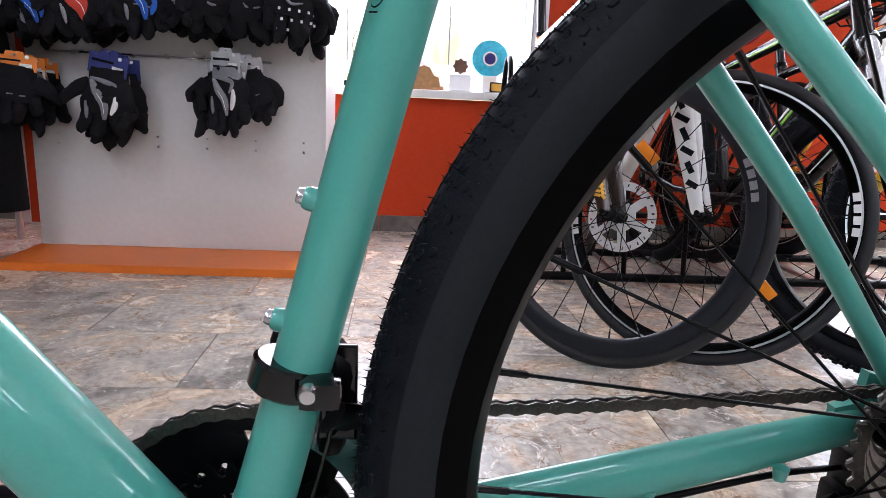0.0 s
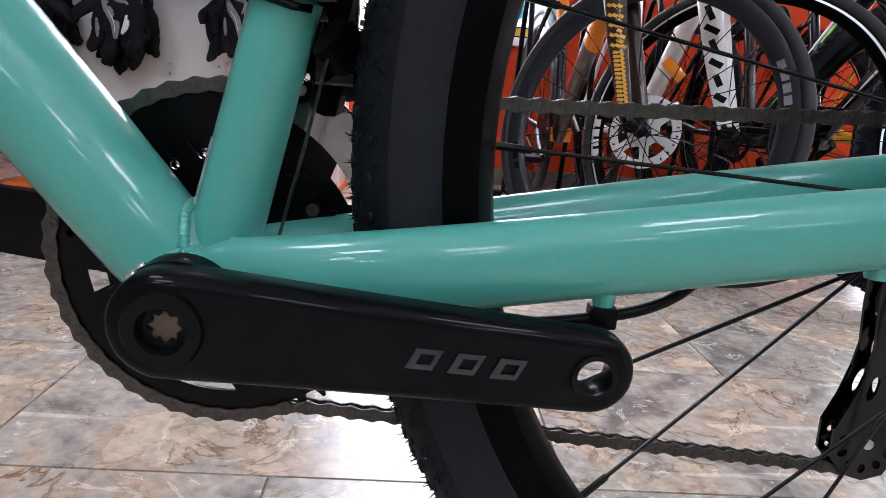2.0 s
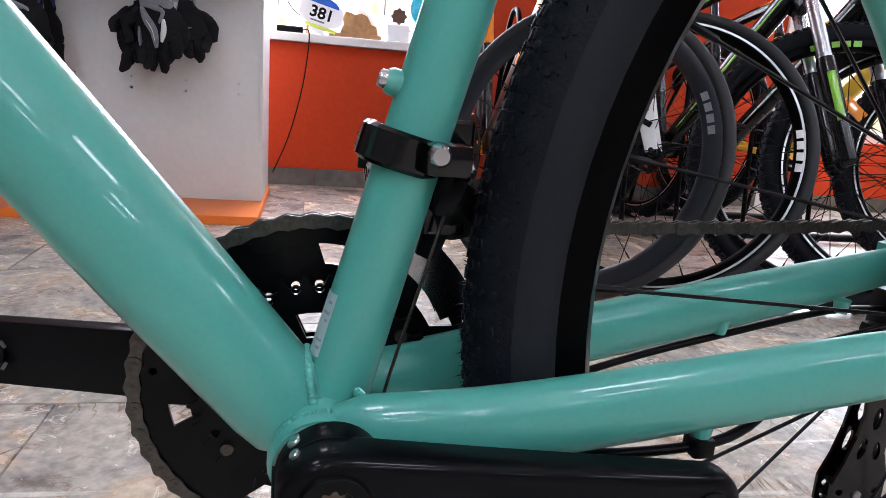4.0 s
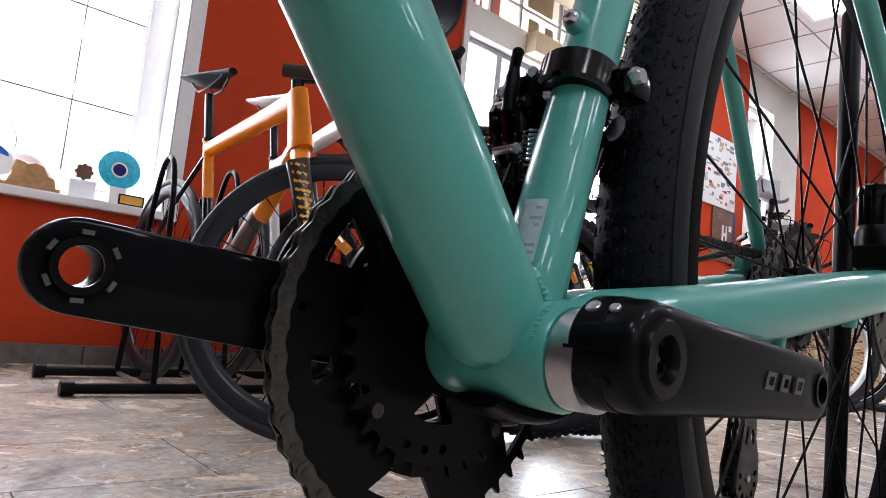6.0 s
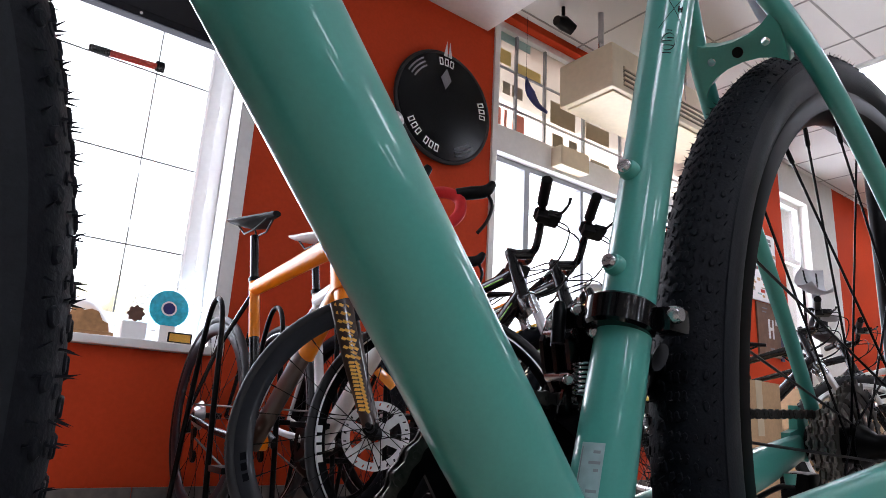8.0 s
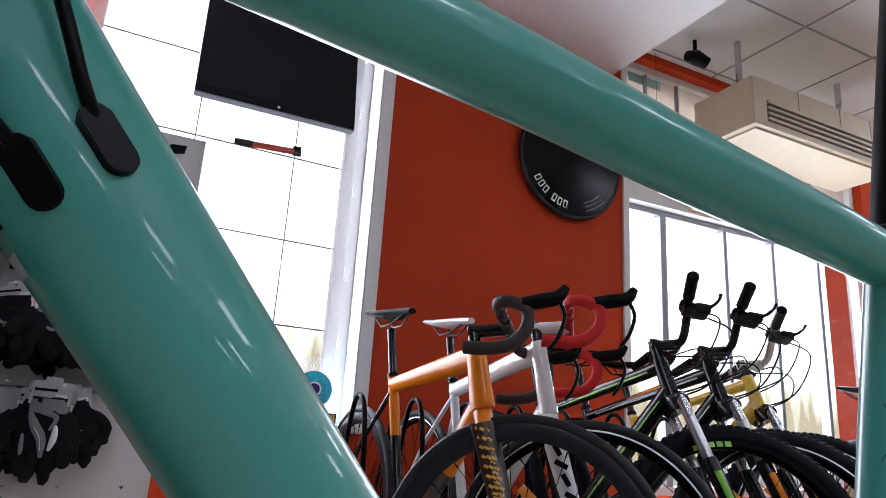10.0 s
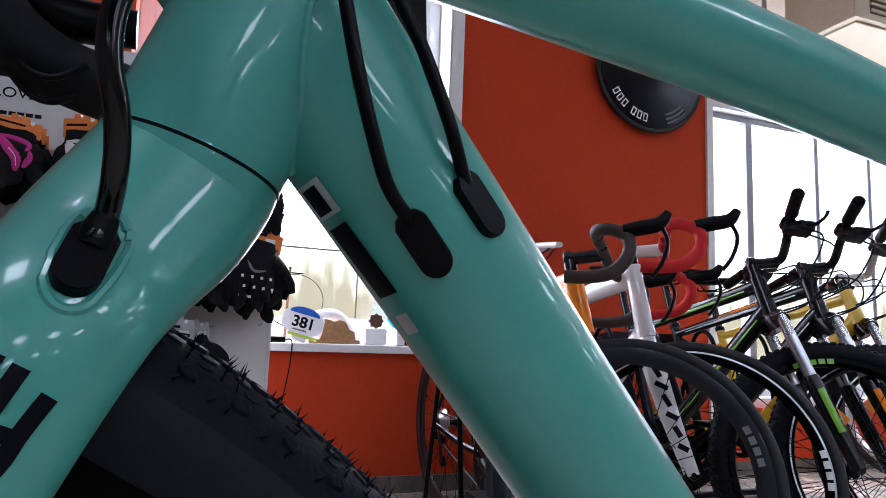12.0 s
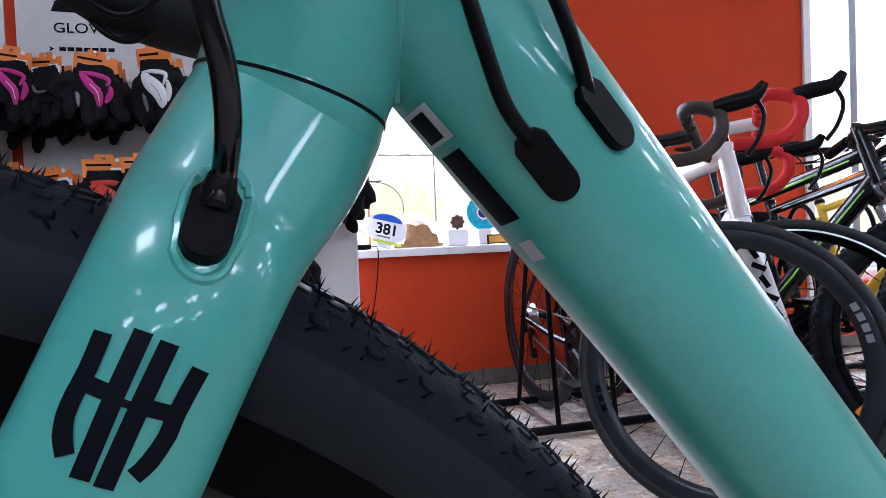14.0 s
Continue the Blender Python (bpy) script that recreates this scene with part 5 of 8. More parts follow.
for s in (-1, 1):
    pts = curve_pts([HT0 + Vector((0.0012, s * 0.0001, 0.0030)), HT0 + Vector((-0.0010, s * 0.0006, -0.0026)), (-0.4105, s * 0.0095, 0.6995), (-0.4212, s * 0.0245, 0.6830), (-0.4317, s * 0.042, 0.6612), (-0.4653, s * 0.048, 0.5932), (-0.5265, s * 0.054, 0.4762), (-0.5766, s * 0.058, 0.3682)], 42)
    rad = [(q.x, q.y) for q in curve_pts([(*r_, 0) for r_ in LEG_R], 42)]
    part("leg", tube(pts, rad, 48), MINT, fk)
    LEG[s] = (pts, rad)
    part("axle_end", tube([(-0.5776, s * 0.060, 0.3617), (-0.5776, s * 0.068, 0.3617)], 0.0085, 16, side=(0.9984, 0, 0.0112)), ANOD, fk)
fc = box_bm(-0.5636, -0.5136, -0.058, -0.030, 0.396, 0.441, 0.006)
part("brake_caliper", fc, ANOD, fk)


def on_leg(along_, across):
    """A point and its outward normal on the outer face of the near fork leg; along_: metres down from the crown, across: metres to the rear."""
    pts, rad = LEG[-1]
    along_ += 0.0196
    s = 0.0
    for a, b, ra, rb in zip(pts, pts[1:], rad, rad[1:]):
        L = (b - a).length
        if s + L >= along_:
            f = (along_ - s) / L
            c, r = a.lerp(b, f), (ra[0] + (rb[0] - ra[0]) * f, ra[1] + (rb[1] - ra[1]) * f)
            t = (b - a).normalized()
            break
        s += L
    sd = Vector((0, 1, 0)) - t * t.y
    sd.normalize()
    u = t.cross(sd)
    if u.x < 0:
        u = -u
    x = max(-0.999, min(0.999, across / r[1]))
    th = math.asin(x)
    return c - sd * (r[0] * math.cos(th)) + u * (r[1] * math.sin(th)), (-sd * math.cos(th) / r[0] + u * math.sin(th) / r[1]).normalized()


def leg_patch(name, quad, mat, parent, lift=0.0004, n=6):
    """A thin printed shape on the fork leg; quad: four (along, across) corners."""
    b = bmesh.new()
    q = [Vector(p) for p in quad]
    grid = []
    for i in range(n + 1):
        row = []
        for j in range(n + 1):
            f, g_ = i / n, j / n
            p = q[0].lerp(q[1], f).lerp(q[3].lerp(q[2], f), g_)
            c, nn = on_leg(p.x, p.y)
            row.append(b.verts.new(c + nn * lift))
        grid.append(row)
    for i in range(n):
        for j in range(n):
            b.faces.new((grid[i][j], grid[i + 1][j], grid[i + 1][j + 1], grid[i][j + 1]))
    bmesh.ops.recalc_face_normals(b, faces=b.faces)
    if b.faces[0].normal.y > 0:
        bmesh.ops.reverse_faces(b, faces=b.faces)
    return part(name, b, mat, parent)


# striped emblem on the leg: slanted bars and two cross bars


def leg_strip(name, line, w):
    """A printed stroke on the fork leg through (along, across) points."""
    b = bmesh.new()
    prev = None
    pts_ = [Vector(p).to_3d() for p in line]
    pts_ = curve_pts(pts_, 10) if len(pts_) > 2 else [pts_[0].lerp(pts_[1], k / 8) for k in range(9)]
    for i, p in enumerate(pts_):
        t = (pts_[min(i + 1, len(pts_) - 1)] - pts_[max(i - 1, 0)]).normalized()
        nn = Vector((-t.y, t.x, 0))
        row = []
        for q in (-1, -0.33, 0.33, 1):
            e = p + nn * (w * q)
            cc, n2 = on_leg(e.x, e.y)
            row.append(b.verts.new(cc + n2 * 0.0004))
        if prev:
            for k in range(3):
                b.faces.new((prev[k], prev[k + 1], row[k + 1], row[k]))
        prev = row
    bmesh.ops.recalc_face_normals(b, faces=b.faces)
    if sum(f.normal.y for f in b.faces) > 0:
        bmesh.ops.reverse_faces(b, faces=b.faces)
    return part(name, b, DARKINK, fk)


for line, w in (([(0.0598, -0.0089), (0.0664, -0.0085), (0.0705, -0.0087), (0.0742, -0.0085), (0.0769, -0.0076), (0.0796, -0.0058)], 0.0016),
                ([(0.0573, -0.0028), (0.0664, -0.0027), (0.0725, -0.0025), (0.0825, -0.0021)], 0.0017),
                ([(0.0577, 0.0020), (0.0666, 0.0019), (0.0739, 0.0019), (0.0828, 0.0020)], 0.0017),
                ([(0.0603, 0.0087), (0.0682, 0.0080), (0.0721, 0.0081), (0.0767, 0.0072), (0.0797, 0.0057)], 0.0016),
                ([(0.0679, -0.0084), (0.0683, -0.0026)], 0.0015),
                ([(0.0686, 0.0019), (0.0683, 0.0079)], 0.0015),
                ([(0.0690, -0.0026), (0.0690, 0.0020)], 0.0007)):
    leg_strip("emblem", line, w)


def port(centre, along_dir, normal, length, width, parent):
    """An oblong black rubber cable plug, set into the tube."""
    t, n_ = Vector(along_dir).normalized(), Vector(normal).normalized()
    s = n_.cross(t)
    m = Matrix((t, s, n_)).transposed().to_4x4()
    m.translation = Vector(centre)
    o = []
    for k in range(9):
        a = radians(-90 + 180 * k / 8)
        o.append((length / 2 - width / 2 + width / 2 * math.cos(a), width / 2 * math.sin(a)))
    o += [(-length / 2 + 0.003, width / 2), (-length / 2, width / 2 * 0.6), (-length / 2, -width / 2 * 0.6), (-length / 2 + 0.003, -width / 2)]
    b = poly(bmesh.new(), o, 0.006, m)
    es = [e for e in b.edges if e.is_manifold and e.calc_face_angle(0) > 0.7]
    bmesh.ops.bevel(b, geom=es, offset=0.0014, segments=2, affect="EDGES", clamp_overlap=True)
    return part("cable_port", b, BLACK, parent, "oblong black rubber cable port")


c, n_ = on_leg(0.0402, -0.0005)
t_ = on_leg(0.0479, 0.0010)[0] - on_leg(0.0319, -0.0022)[0]
port(c - n_ * 0.0012, t_, n_, 0.0186, 0.0098, fk)
tn = t_.normalized()
sn = n_.cross(tn)
rim_, rim_n = [], 32
for k in range(rim_n):
    a = 2 * math.pi * k / rim_n
    q_, w_ = on_leg(0.0366 + 0.0126 * math.cos(a), -0.0008 + 0.0064 * math.sin(a) * (1.0 + 0.12 * math.cos(a) ** 2) + 0.0020 * math.cos(a))
    rim_.append(q_ - w_ * 0.0004)
part("port_rim", tube(rim_, 0.0013, 8, side=tuple(n_), closed=True), MINT, fk, "raised mint rim of the port")
part("hose_collar", tube([c + n_ * 0.0006 - tn * 0.0030, c + n_ * 0.0018 - tn * 0.0070, c + n_ * 0.0034 - tn * 0.0098], [(0.0022, 0.0034), (0.0030, 0.0036), (0.0029, 0.0029)], 18), BLACK, fk)
part("brake_hose", tube(curve_pts([c + n_ * 0.0012 - tn * 0.004, c + n_ * 0.0040 - tn * 0.0095, (-0.4173, -0.0513, 0.7022), (-0.4178, -0.0549, 0.7122), (-0.4200, -0.0568, 0.7222), (-0.4200, -0.0570, 0.7322), (-0.4175, -0.0566, 0.7422), (-0.4150, -0.0561, 0.7552), (-0.4280, -0.052, 0.7812), (-0.4416, -0.04, 0.8412), (-0.4616, -0.05, 0.9112)], 44), 0.0026, 14), GLOSSBLACK, fk, "black front brake hose")
# down-tube ports with their two cables
dn = Vector((0, -1, 0))
for q_, tilt, cab in ((0.8180, -0.58, [(-0.3476, -0.0275, 0.7052), (-0.3526, -0.0300, 0.7152), (-0.3596, -0.0310, 0.7372), (-0.3656, -0.031, 0.7632), (-0.3776, -0.034, 0.8112), (-0.4116, -0.05, 0.8812)]), (0.8180, 0.335, [(-0.3278, -0.0275, 0.7197), (-0.3316, -0.0280, 0.7292), (-0.3391, -0.0270, 0.7472), (-0.3496, -0.0260, 0.7692), (-0.3656, -0.030, 0.8212), (-0.4016, -0.03, 0.8912)])):
    nn = (dn + du * tilt).normalized()
    axis_p = DT0.lerp(DT1, q_)
    surf = axis_p + nn * 0.0244
    port(surf - nn * 0.0004, -dd, nn, 0.0215, 0.0100, bike)
    part("cable", tube(curve_pts([surf + dd * 0.007 + nn * 0.0005] + [Vector(q) + NOSE + Vector((-0.0038, 0, 0.0046)) for q in cab], 36), 0.0021, 12), BLACK, bike, "black cable housing")
# stickers under the head joint
LABELGREY = material("grey_label", (0.46, 0.49, 0.49), 0.4, vary=0.08, scale=200)
for q0, q1, wdt, mat in ((0.8525, 0.8715, 0.0120, LABELGREY), (0.8545, 0.8690, 0.0070, DARKINK), (0.8055, 0.8470, 0.0095, DARKINK), (0.7830, 0.7945, 0.0060, LABELGREY)):
    b = bmesh.new()
    rows_ = []
    for i in range(7):
        p = DT0.lerp(DT1, q0 + (q1 - q0) * i / 6 - 0.0)
        row = []
        for j in range(6):
            th = radians(-72 + math.degrees(wdt / 0.0265) * (j / 5 - 0.5))
            nrm = Vector((0, -1, 0)) * math.cos(th) + du * math.sin(th)
            row.append(b.verts.new(p + Vector((0, nrm.y * (0.0254 + 0.0003 * (wdt < 0.0075)), 0)) + du * (math.sin(th) * (0.0278 + 0.027 * max(0.0, q0 + (q1 - q0) * i / 6 - 0.8) + 0.0003 * (wdt < 0.0075)))))
        rows_.append(row)
    for i in range(6):
        for j in range(5):
            b.faces.new((rows_[i][j], rows_[i][j + 1], rows_[i + 1][j + 1], rows_[i + 1][j]))
    bmesh.ops.recalc_face_normals(b, faces=b.faces)
    if b.faces[0].normal.y > 0:
        bmesh.ops.reverse_faces(b, faces=b.faces)
    part("sticker", b, mat, bike, "small printed maker's sticker")

# stem, drop bar, hoods and levers ----------------------------------------
before = list(bike.children)
hd = (HT1 - HT0).normalized()
part("headset_spacer", tube([HT1, HT1 + hd * 0.05], 0.0185, 28), BLACK, bike)
sp0 = HT1 + hd * 0.070
part("stem", tube([sp0, sp0 + Vector((-0.05, 0, 0.012)), sp0 + Vector((-0.09, 0, 0.016))], [(0.019, 0.019), (0.015, 0.016), (0.02, 0.019)], 20), BLACK, bike)
bar0 = sp0 + Vector((-0.09, 0, 0.016))
for s in (-1, 1):
    pts = curve_pts([bar0, bar0 + Vector((0, s * 0.12, 0)), bar0 + Vector((-0.004, s * 0.19, 0)), bar0 + Vector((-0.045, s * 0.205, -0.002)), bar0 + Vector((-0.085, s * 0.21, -0.022)), bar0 + Vector((-0.092, s * 0.215, -0.065)), bar0 + Vector((-0.065, s * 0.222, -0.096)), bar0 + Vector((-0.01, s * 0.23, -0.112)), bar0 + Vector((0.05, s * 0.238, -0.119))], 40)
    part("handlebar", tube(pts, [0.0188] * len(pts), 22), BLACKTAPE, bike, "black taped drop bar")
    h0 = bar0 + Vector((-0.075, s * 0.21, -0.01))
    part("hood", tube(curve_pts([h0, h0 + Vector((-0.04, 0, 0.012)), h0 + Vector((-0.075, 0, 0.03)), h0 + Vector((-0.085, 0, 0.055))], 14), [0.018] * 11 + [0.016, 0.014, 0.010, 0.006][:4], 16), BLACK, bike)
    part("brake_lever", tube(curve_pts([h0 + Vector((-0.07, 0, 0.015)), h0 + Vector((-0.085, 0, -0.03)), h0 + Vector((-0.07, 0, -0.085)), h0 + Vector((-0.05, s * 0.01, -0.11))], 12), [(0.008, 0.005)] * 13, 10), ANOD, bike)

part("bar_extension", tube(curve_pts([(-0.4354, 0.235, 0.8499), (-0.4732, 0.235, 0.8494), (-0.4890, 0.234, 0.8570), (-0.5150, 0.232, 0.8690), (-0.5350, 0.230, 0.8720)], 16), lerp_list([(0.011, 0.012), (0.012, 0.014), (0.013, 0.015), (0.014, 0.015), (0.010, 0.010)], 17), 18), BLACK, bike, "black grip end behind the taped drop")
for dy, dz in ((0.0, 0.008), (-0.012, 0.018)):
    part("bar_cable", tube(curve_pts([(-0.508, 0.225 + dy, 0.850 + dz), (-0.5025, 0.222 + dy, 0.816 + dz), (-0.494, 0.220 + dy, 0.796 + dz), (-0.482, 0.218 + dy, 0.785 + dz), (-0.470, 0.216 + dy, 0.784 + dz), (-0.456, 0.214 + dy, 0.793 + dz)], 20), 0.0019, 10), BLACK, bike, "thin black cable under the drop")

nudge(before, NOSE)

# rear-wheel display stand -----------------------------------------------
stand = thing("bicycle_stand", "black steel floor stand holding the mint bicycle's rear wheel", "bike stand")
for x, y, top in ((0.585, -0.050, 0.66), (0.665, 0.052, 0.735)):
    part("upright", tube([(x, y, 0.02), (x, y, top - 0.006), (x, y, top)], [0.0115, 0.0115, 0.009], 20), BLACK, stand)
for y in (-0.045, 0.037):
    part("side_rail", box_bm(0.36, 0.68, y, y + 0.008, 0.0, 0.020, 0.002), BLACK, stand, "low steel rail beside the rear tyre", smooth=False)
part("foot_bar", tube([(0.585, -0.075, 0.014), (0.585, 0.12, 0.014)], 0.0135, 16, side=(1, 0, 0)), BLACK, stand)
part("foot_bar", tube([(0.665, -0.075, 0.014), (0.665, 0.12, 0.014)], 0.0135, 16, side=(1, 0, 0)), BLACK, stand)

# mudguard blade behind the seat clamp, frame prints
MGW = material("white_plastic", (0.86, 0.88, 0.90), 0.35, vary=0.03)
MGW.node_tree.nodes["Principled BSDF"].inputs["Transmission Weight"].default_value = 0.5
MGB = material("blue_print", (0.01, 0.05, 0.22), 0.35, vary=0.05)


def blade(y0, y1, mat, label, lift):
    b = bmesh.new()
    ctrl = curve_pts([(0.168, 0, 0.831), (0.199, 0, 0.798), (0.227, 0, 0.764), (0.254, 0, 0.736)], 12)
    half = [0.0015, 0.004, 0.0065, 0.0085, 0.010, 0.011, 0.0115, 0.0115, 0.011, 0.010, 0.009, 0.007, 0.004]
    rows_ = []
    for i, p in enumerate(ctrl):
        h = half[min(i, 12)]
        rows_.append([b.verts.new(p + Vector((0.004 * (1 - abs(f)) + lift, h * f - 0.004, 0.004 * (1 - abs(f)) + lift))) for f in [y0 + (y1 - y0) * k / 6 for k in range(7)]])
    for r0, r1 in zip(rows_, rows_[1:]):
        for k in range(6):
            b.faces.new((r0[k], r0[k + 1], r1[k + 1], r1[k]))
    bmesh.ops.solidify(b, geom=b.faces[:], thickness=0.0012)
    bmesh.ops.recalc_face_normals(b, faces=b.faces)
    return part("mudguard" if lift == 0 else "mudguard_print", b, mat, bike, label)


blade(-1, 1, MGB, "dark blue clip-on mudguard blade", 0)
blade(-0.35, 0.9, MGW, "white printed panel", -0.0030)


def st_patch(name, quad, mat, label="", lift=0.0004):
    """A print on the seat tube; quad corners as (height, angle): 0 looks to the near side, positive turns to the front."""
    b = bmesh.new()
    q = [Vector(p).to_3d() for p in quad]
    grid = []
    for i in range(7):
        row = []
        for j in range(7):
            p = q[0].lerp(q[1], i / 6).lerp(q[3].lerp(q[2], i / 6), j / 6)
            a = radians(p.y)
            row.append(b.verts.new(st(p.x) + Vector((-math.sin(a) * 1.034, -math.cos(a), 0)) * (0.0152 + max(0.0, 0.45 - p.x) * 0.015 + max(0.0, p.x - 0.60) * 0.0065 + lift)))
        grid.append(row)
    for i in range(6):
        for j in range(6):
            b.faces.new((grid[i][j], grid[i + 1][j], grid[i + 1][j + 1], grid[i][j + 1]))
    bmesh.ops.recalc_face_normals(b, faces=b.faces)
    if sum(f.normal.y for f in b.faces) > 0:
        bmesh.ops.reverse_faces(b, faces=b.faces)
    return part(name, b, mat, bike, label)


PALETAPE = material("pale_grey_sticker", (0.40, 0.52, 0.53), 0.3, vary=0.10, scale=200)
st_patch("frame_sticker", [(0.362, 56), (0.392, 56), (0.392, 99), (0.362, 99)], PALETAPE, "small pale grey frame sticker with printed bars", 0.0004)
for z, a0, a1 in ((0.3655, 60, 72), (0.3690, 60, 78), (0.3785, 62, 70), (0.3820, 60, 80), (0.3870, 62, 74)):
    st_patch("frame_print", [(z, a0), (z + 0.0014, a0), (z + 0.0014, a1), (z, a1)], GREYMETAL, "small grey printed bar", 0.0006)
for a0 in (94,):
    st_patch("frame_print", [(0.364, a0), (0.390, a0), (0.390, a0 + 3), (0.364, a0 + 3)], GREYMETAL, "dark printed bar", 0.0006)
for a, b_ in (((0.6535, 14), (0.6845, 72)), ((0.6845, 14), (0.6535, 72))):
    st_patch("frame_print", [(a[0], a[1]), (b_[0], b_[1]), (b_[0] + 0.0009, b_[1]), (a[0] + 0.0009, a[1])], DARKINK)
for a in (22, 30):
    st_patch("frame_print", [(0.667, a), (0.672, a), (0.672, a + 3.5), (0.667, a + 3.5)], DARKINK)
st_patch("frame_print", [(0.6689, 22), (0.6703, 22), (0.6703, 33), (0.6689, 33)], DARKINK)
# two small line drawings above and below the cross: an outline, a visor line and a few strokes each
for z0, flip in ((0.6955, 1), (0.6415, -1)):
    rows_ = [(z0 + flip * 0.0070 * math.sin(2 * math.pi * k / 18), 45 + 16 * math.cos(2 * math.pi * k / 18)) for k in range(19)]
    for (za, aa), (zb, ab) in zip(rows_, rows_[1:]):
        st_patch("frame_print", [(za, aa), (zb, ab), (zb + 0.0008, ab + 1.2), (za + 0.0008, aa + 1.2)], DARKINK)
    for dz, a0, a1 in ((-0.0030, 33, 58), (0.0005, 38, 60), (0.0030, 34, 50), (-0.0092, 36, 56), (0.0092, 40, 52)):
        st_patch("frame_print", [(z0 + dz, a0), (z0 + dz + 0.0008, a0), (z0 + dz + 0.0011, a1), (z0 + dz + 0.0003, a1)], DARKINK)


# ---------------------------------------------------------------- glove display
def place(u, v, z, rz=0.0, rx=0.0, ry=0.0):
    return ROOM @ pose(u, v, z, rx, ry, rz)


BV = 1.918                                  # the board's front face
disp = thing("display_board", "tall white glove display board on an orange plinth", "shop display", ROOM)
bd = bmesh.new()
holes = []
for k in range(6):
    for z in (0.398, 0.366):
        holes.append(ring_pts(0.0042, 10, -0.239 - k * 0.158, z))
poly(bd, [(-1.110, 0.027), (-0.177, 0.027), (-0.177, 1.47), (-1.110, 1.47)], 0.022, pose(0, BV + 0.011, 0, 90), holes)
part("panel", bd, BOARDWHITE, disp, "white laminate panel with rows of peg holes", smooth=False)
part("side_edge", box_bm(-0.1765, -0.167, BV - 0.002, BV + 0.30, 0.027, 1.47), BOARDWHITE, disp, smooth=False)
part("plinth", box_bm(-1.12, -0.160, BV - 0.249, BV + 0.31, 0.0, 0.026, 0.003), ORANGELAM, disp, "orange laminate plinth", smooth=False)
part("backing", box_bm(-1.110, -0.177, BV + 0.0225, BV + 0.04, 0.2, 1.47), PLASTER, disp, smooth=False)
part("side_strip", box_bm(-1.138, -1.1105, BV + 0.002, BV + 0.03, 0.10, 1.47), REDWALL, disp, "red edge strip", smooth=False)
part("side_post", box_bm(-1.166, -1.1385, BV - 0.004, BV + 0.03, 0.10, 1.47, 0.003), WHITE, disp, "white metal side post", smooth=False)
# heading: a dark ring-shaped mark, a chevron mark and the words that can be read
hm_ = bmesh.new()
loop_ = [(-0.421 + 0.064 * math.cos(t) + 0.010 * math.sin(t), 1.385 + 0.046 * math.sin(t)) for t in [2 * math.pi * k / 36 for k in range(36)]]
eye_ = [(-0.418 + 0.024 * math.cos(t) + 0.004 * math.sin(t), 1.397 + 0.013 * math.sin(t)) for t in [2 * math.pi * k / 20 for k in range(20)]]
poly(hm_, loop_, 0.0012, pose(0.0, BV - 0.001, 0.0, 90), [eye_, [(-0.400, 1.372), (-0.372, 1.374), (-0.366, 1.366), (-0.398, 1.362)]])
part("heading_mark", hm_, DARKINK, disp, "dark printed brand mark", smooth=False)
part("heading_mark", poly(bmesh.new(), [(-0.351, 1.346), (-0.309, 1.346), (-0.288, 1.402), (-0.257, 1.405), (-0.226, 1.412), (-0.221, 1.440), (-0.268, 1.436), (-0.281, 1.418), (-0.282, 1.444), (-0.322, 1.442)], 0.0012, pose(0.0, BV - 0.001, 0.0, 90)), DARKINK, disp, smooth=False)
part("heading_mark", poly(bmesh.new(), [(-1.018, 1.338), (-0.896, 1.334), (-0.850, 1.336), (-0.872, 1.386), (-0.945, 1.394), (-1.007, 1.367)], 0.0012, pose(0.0, BV - 0.001, 0.0, 90), [[(-0.955, 1.372), (-0.935, 1.370), (-0.938, 1.377), (-0.950, 1.379)]]), DARKINK, disp, smooth=False)
part("heading_mark", poly(bmesh.new(), [(-0.995, 1.402), (-0.953, 1.402), (-0.880, 1.408), (-0.905, 1.440), (-0.984, 1.430)], 0.0012, pose(0.0, BV - 0.001, 0.0, 90)), DARKINK, disp, smooth=False)
text_part("BIKEWEAR", 0.036, DARKINK, disp, pose(-0.344, BV - 0.0012, 1.303, 90) @ Matrix.Diagonal((1.22, 1, 1, 1)))
text_part("GLOVES", 0.041, DARKINK, disp, pose(-0.932, BV - 0.0012, 1.290, 90) @ Matrix.Diagonal((1.12, 1, 1, 1)))
part("print_mark", poly(bmesh.new(), [(-1.028, 1.239), (-1.014, 1.231), (-1.028, 1.223), (-1.024, 1.231)], 0.0012, pose(0.0, BV - 0.001, 0.0, 90)), DARKINK, disp, smooth=False)
for k in range(7):
    part("print_bar", box_bm(-1.001 + 0.0216 * k, -0.984 + 0.0216 * k, BV - 0.0018, BV - 0.0002, 1.225, 1.236), DARKINK, disp, smooth=False)
for k in range(4):
    part("print_bar", box_bm(-0.365 + 0.04 * k, -0.335 + 0.04 * k, BV - 0.0018, BV - 0.0002, 1.262, 1.272), DARKINK, disp, smooth=False)


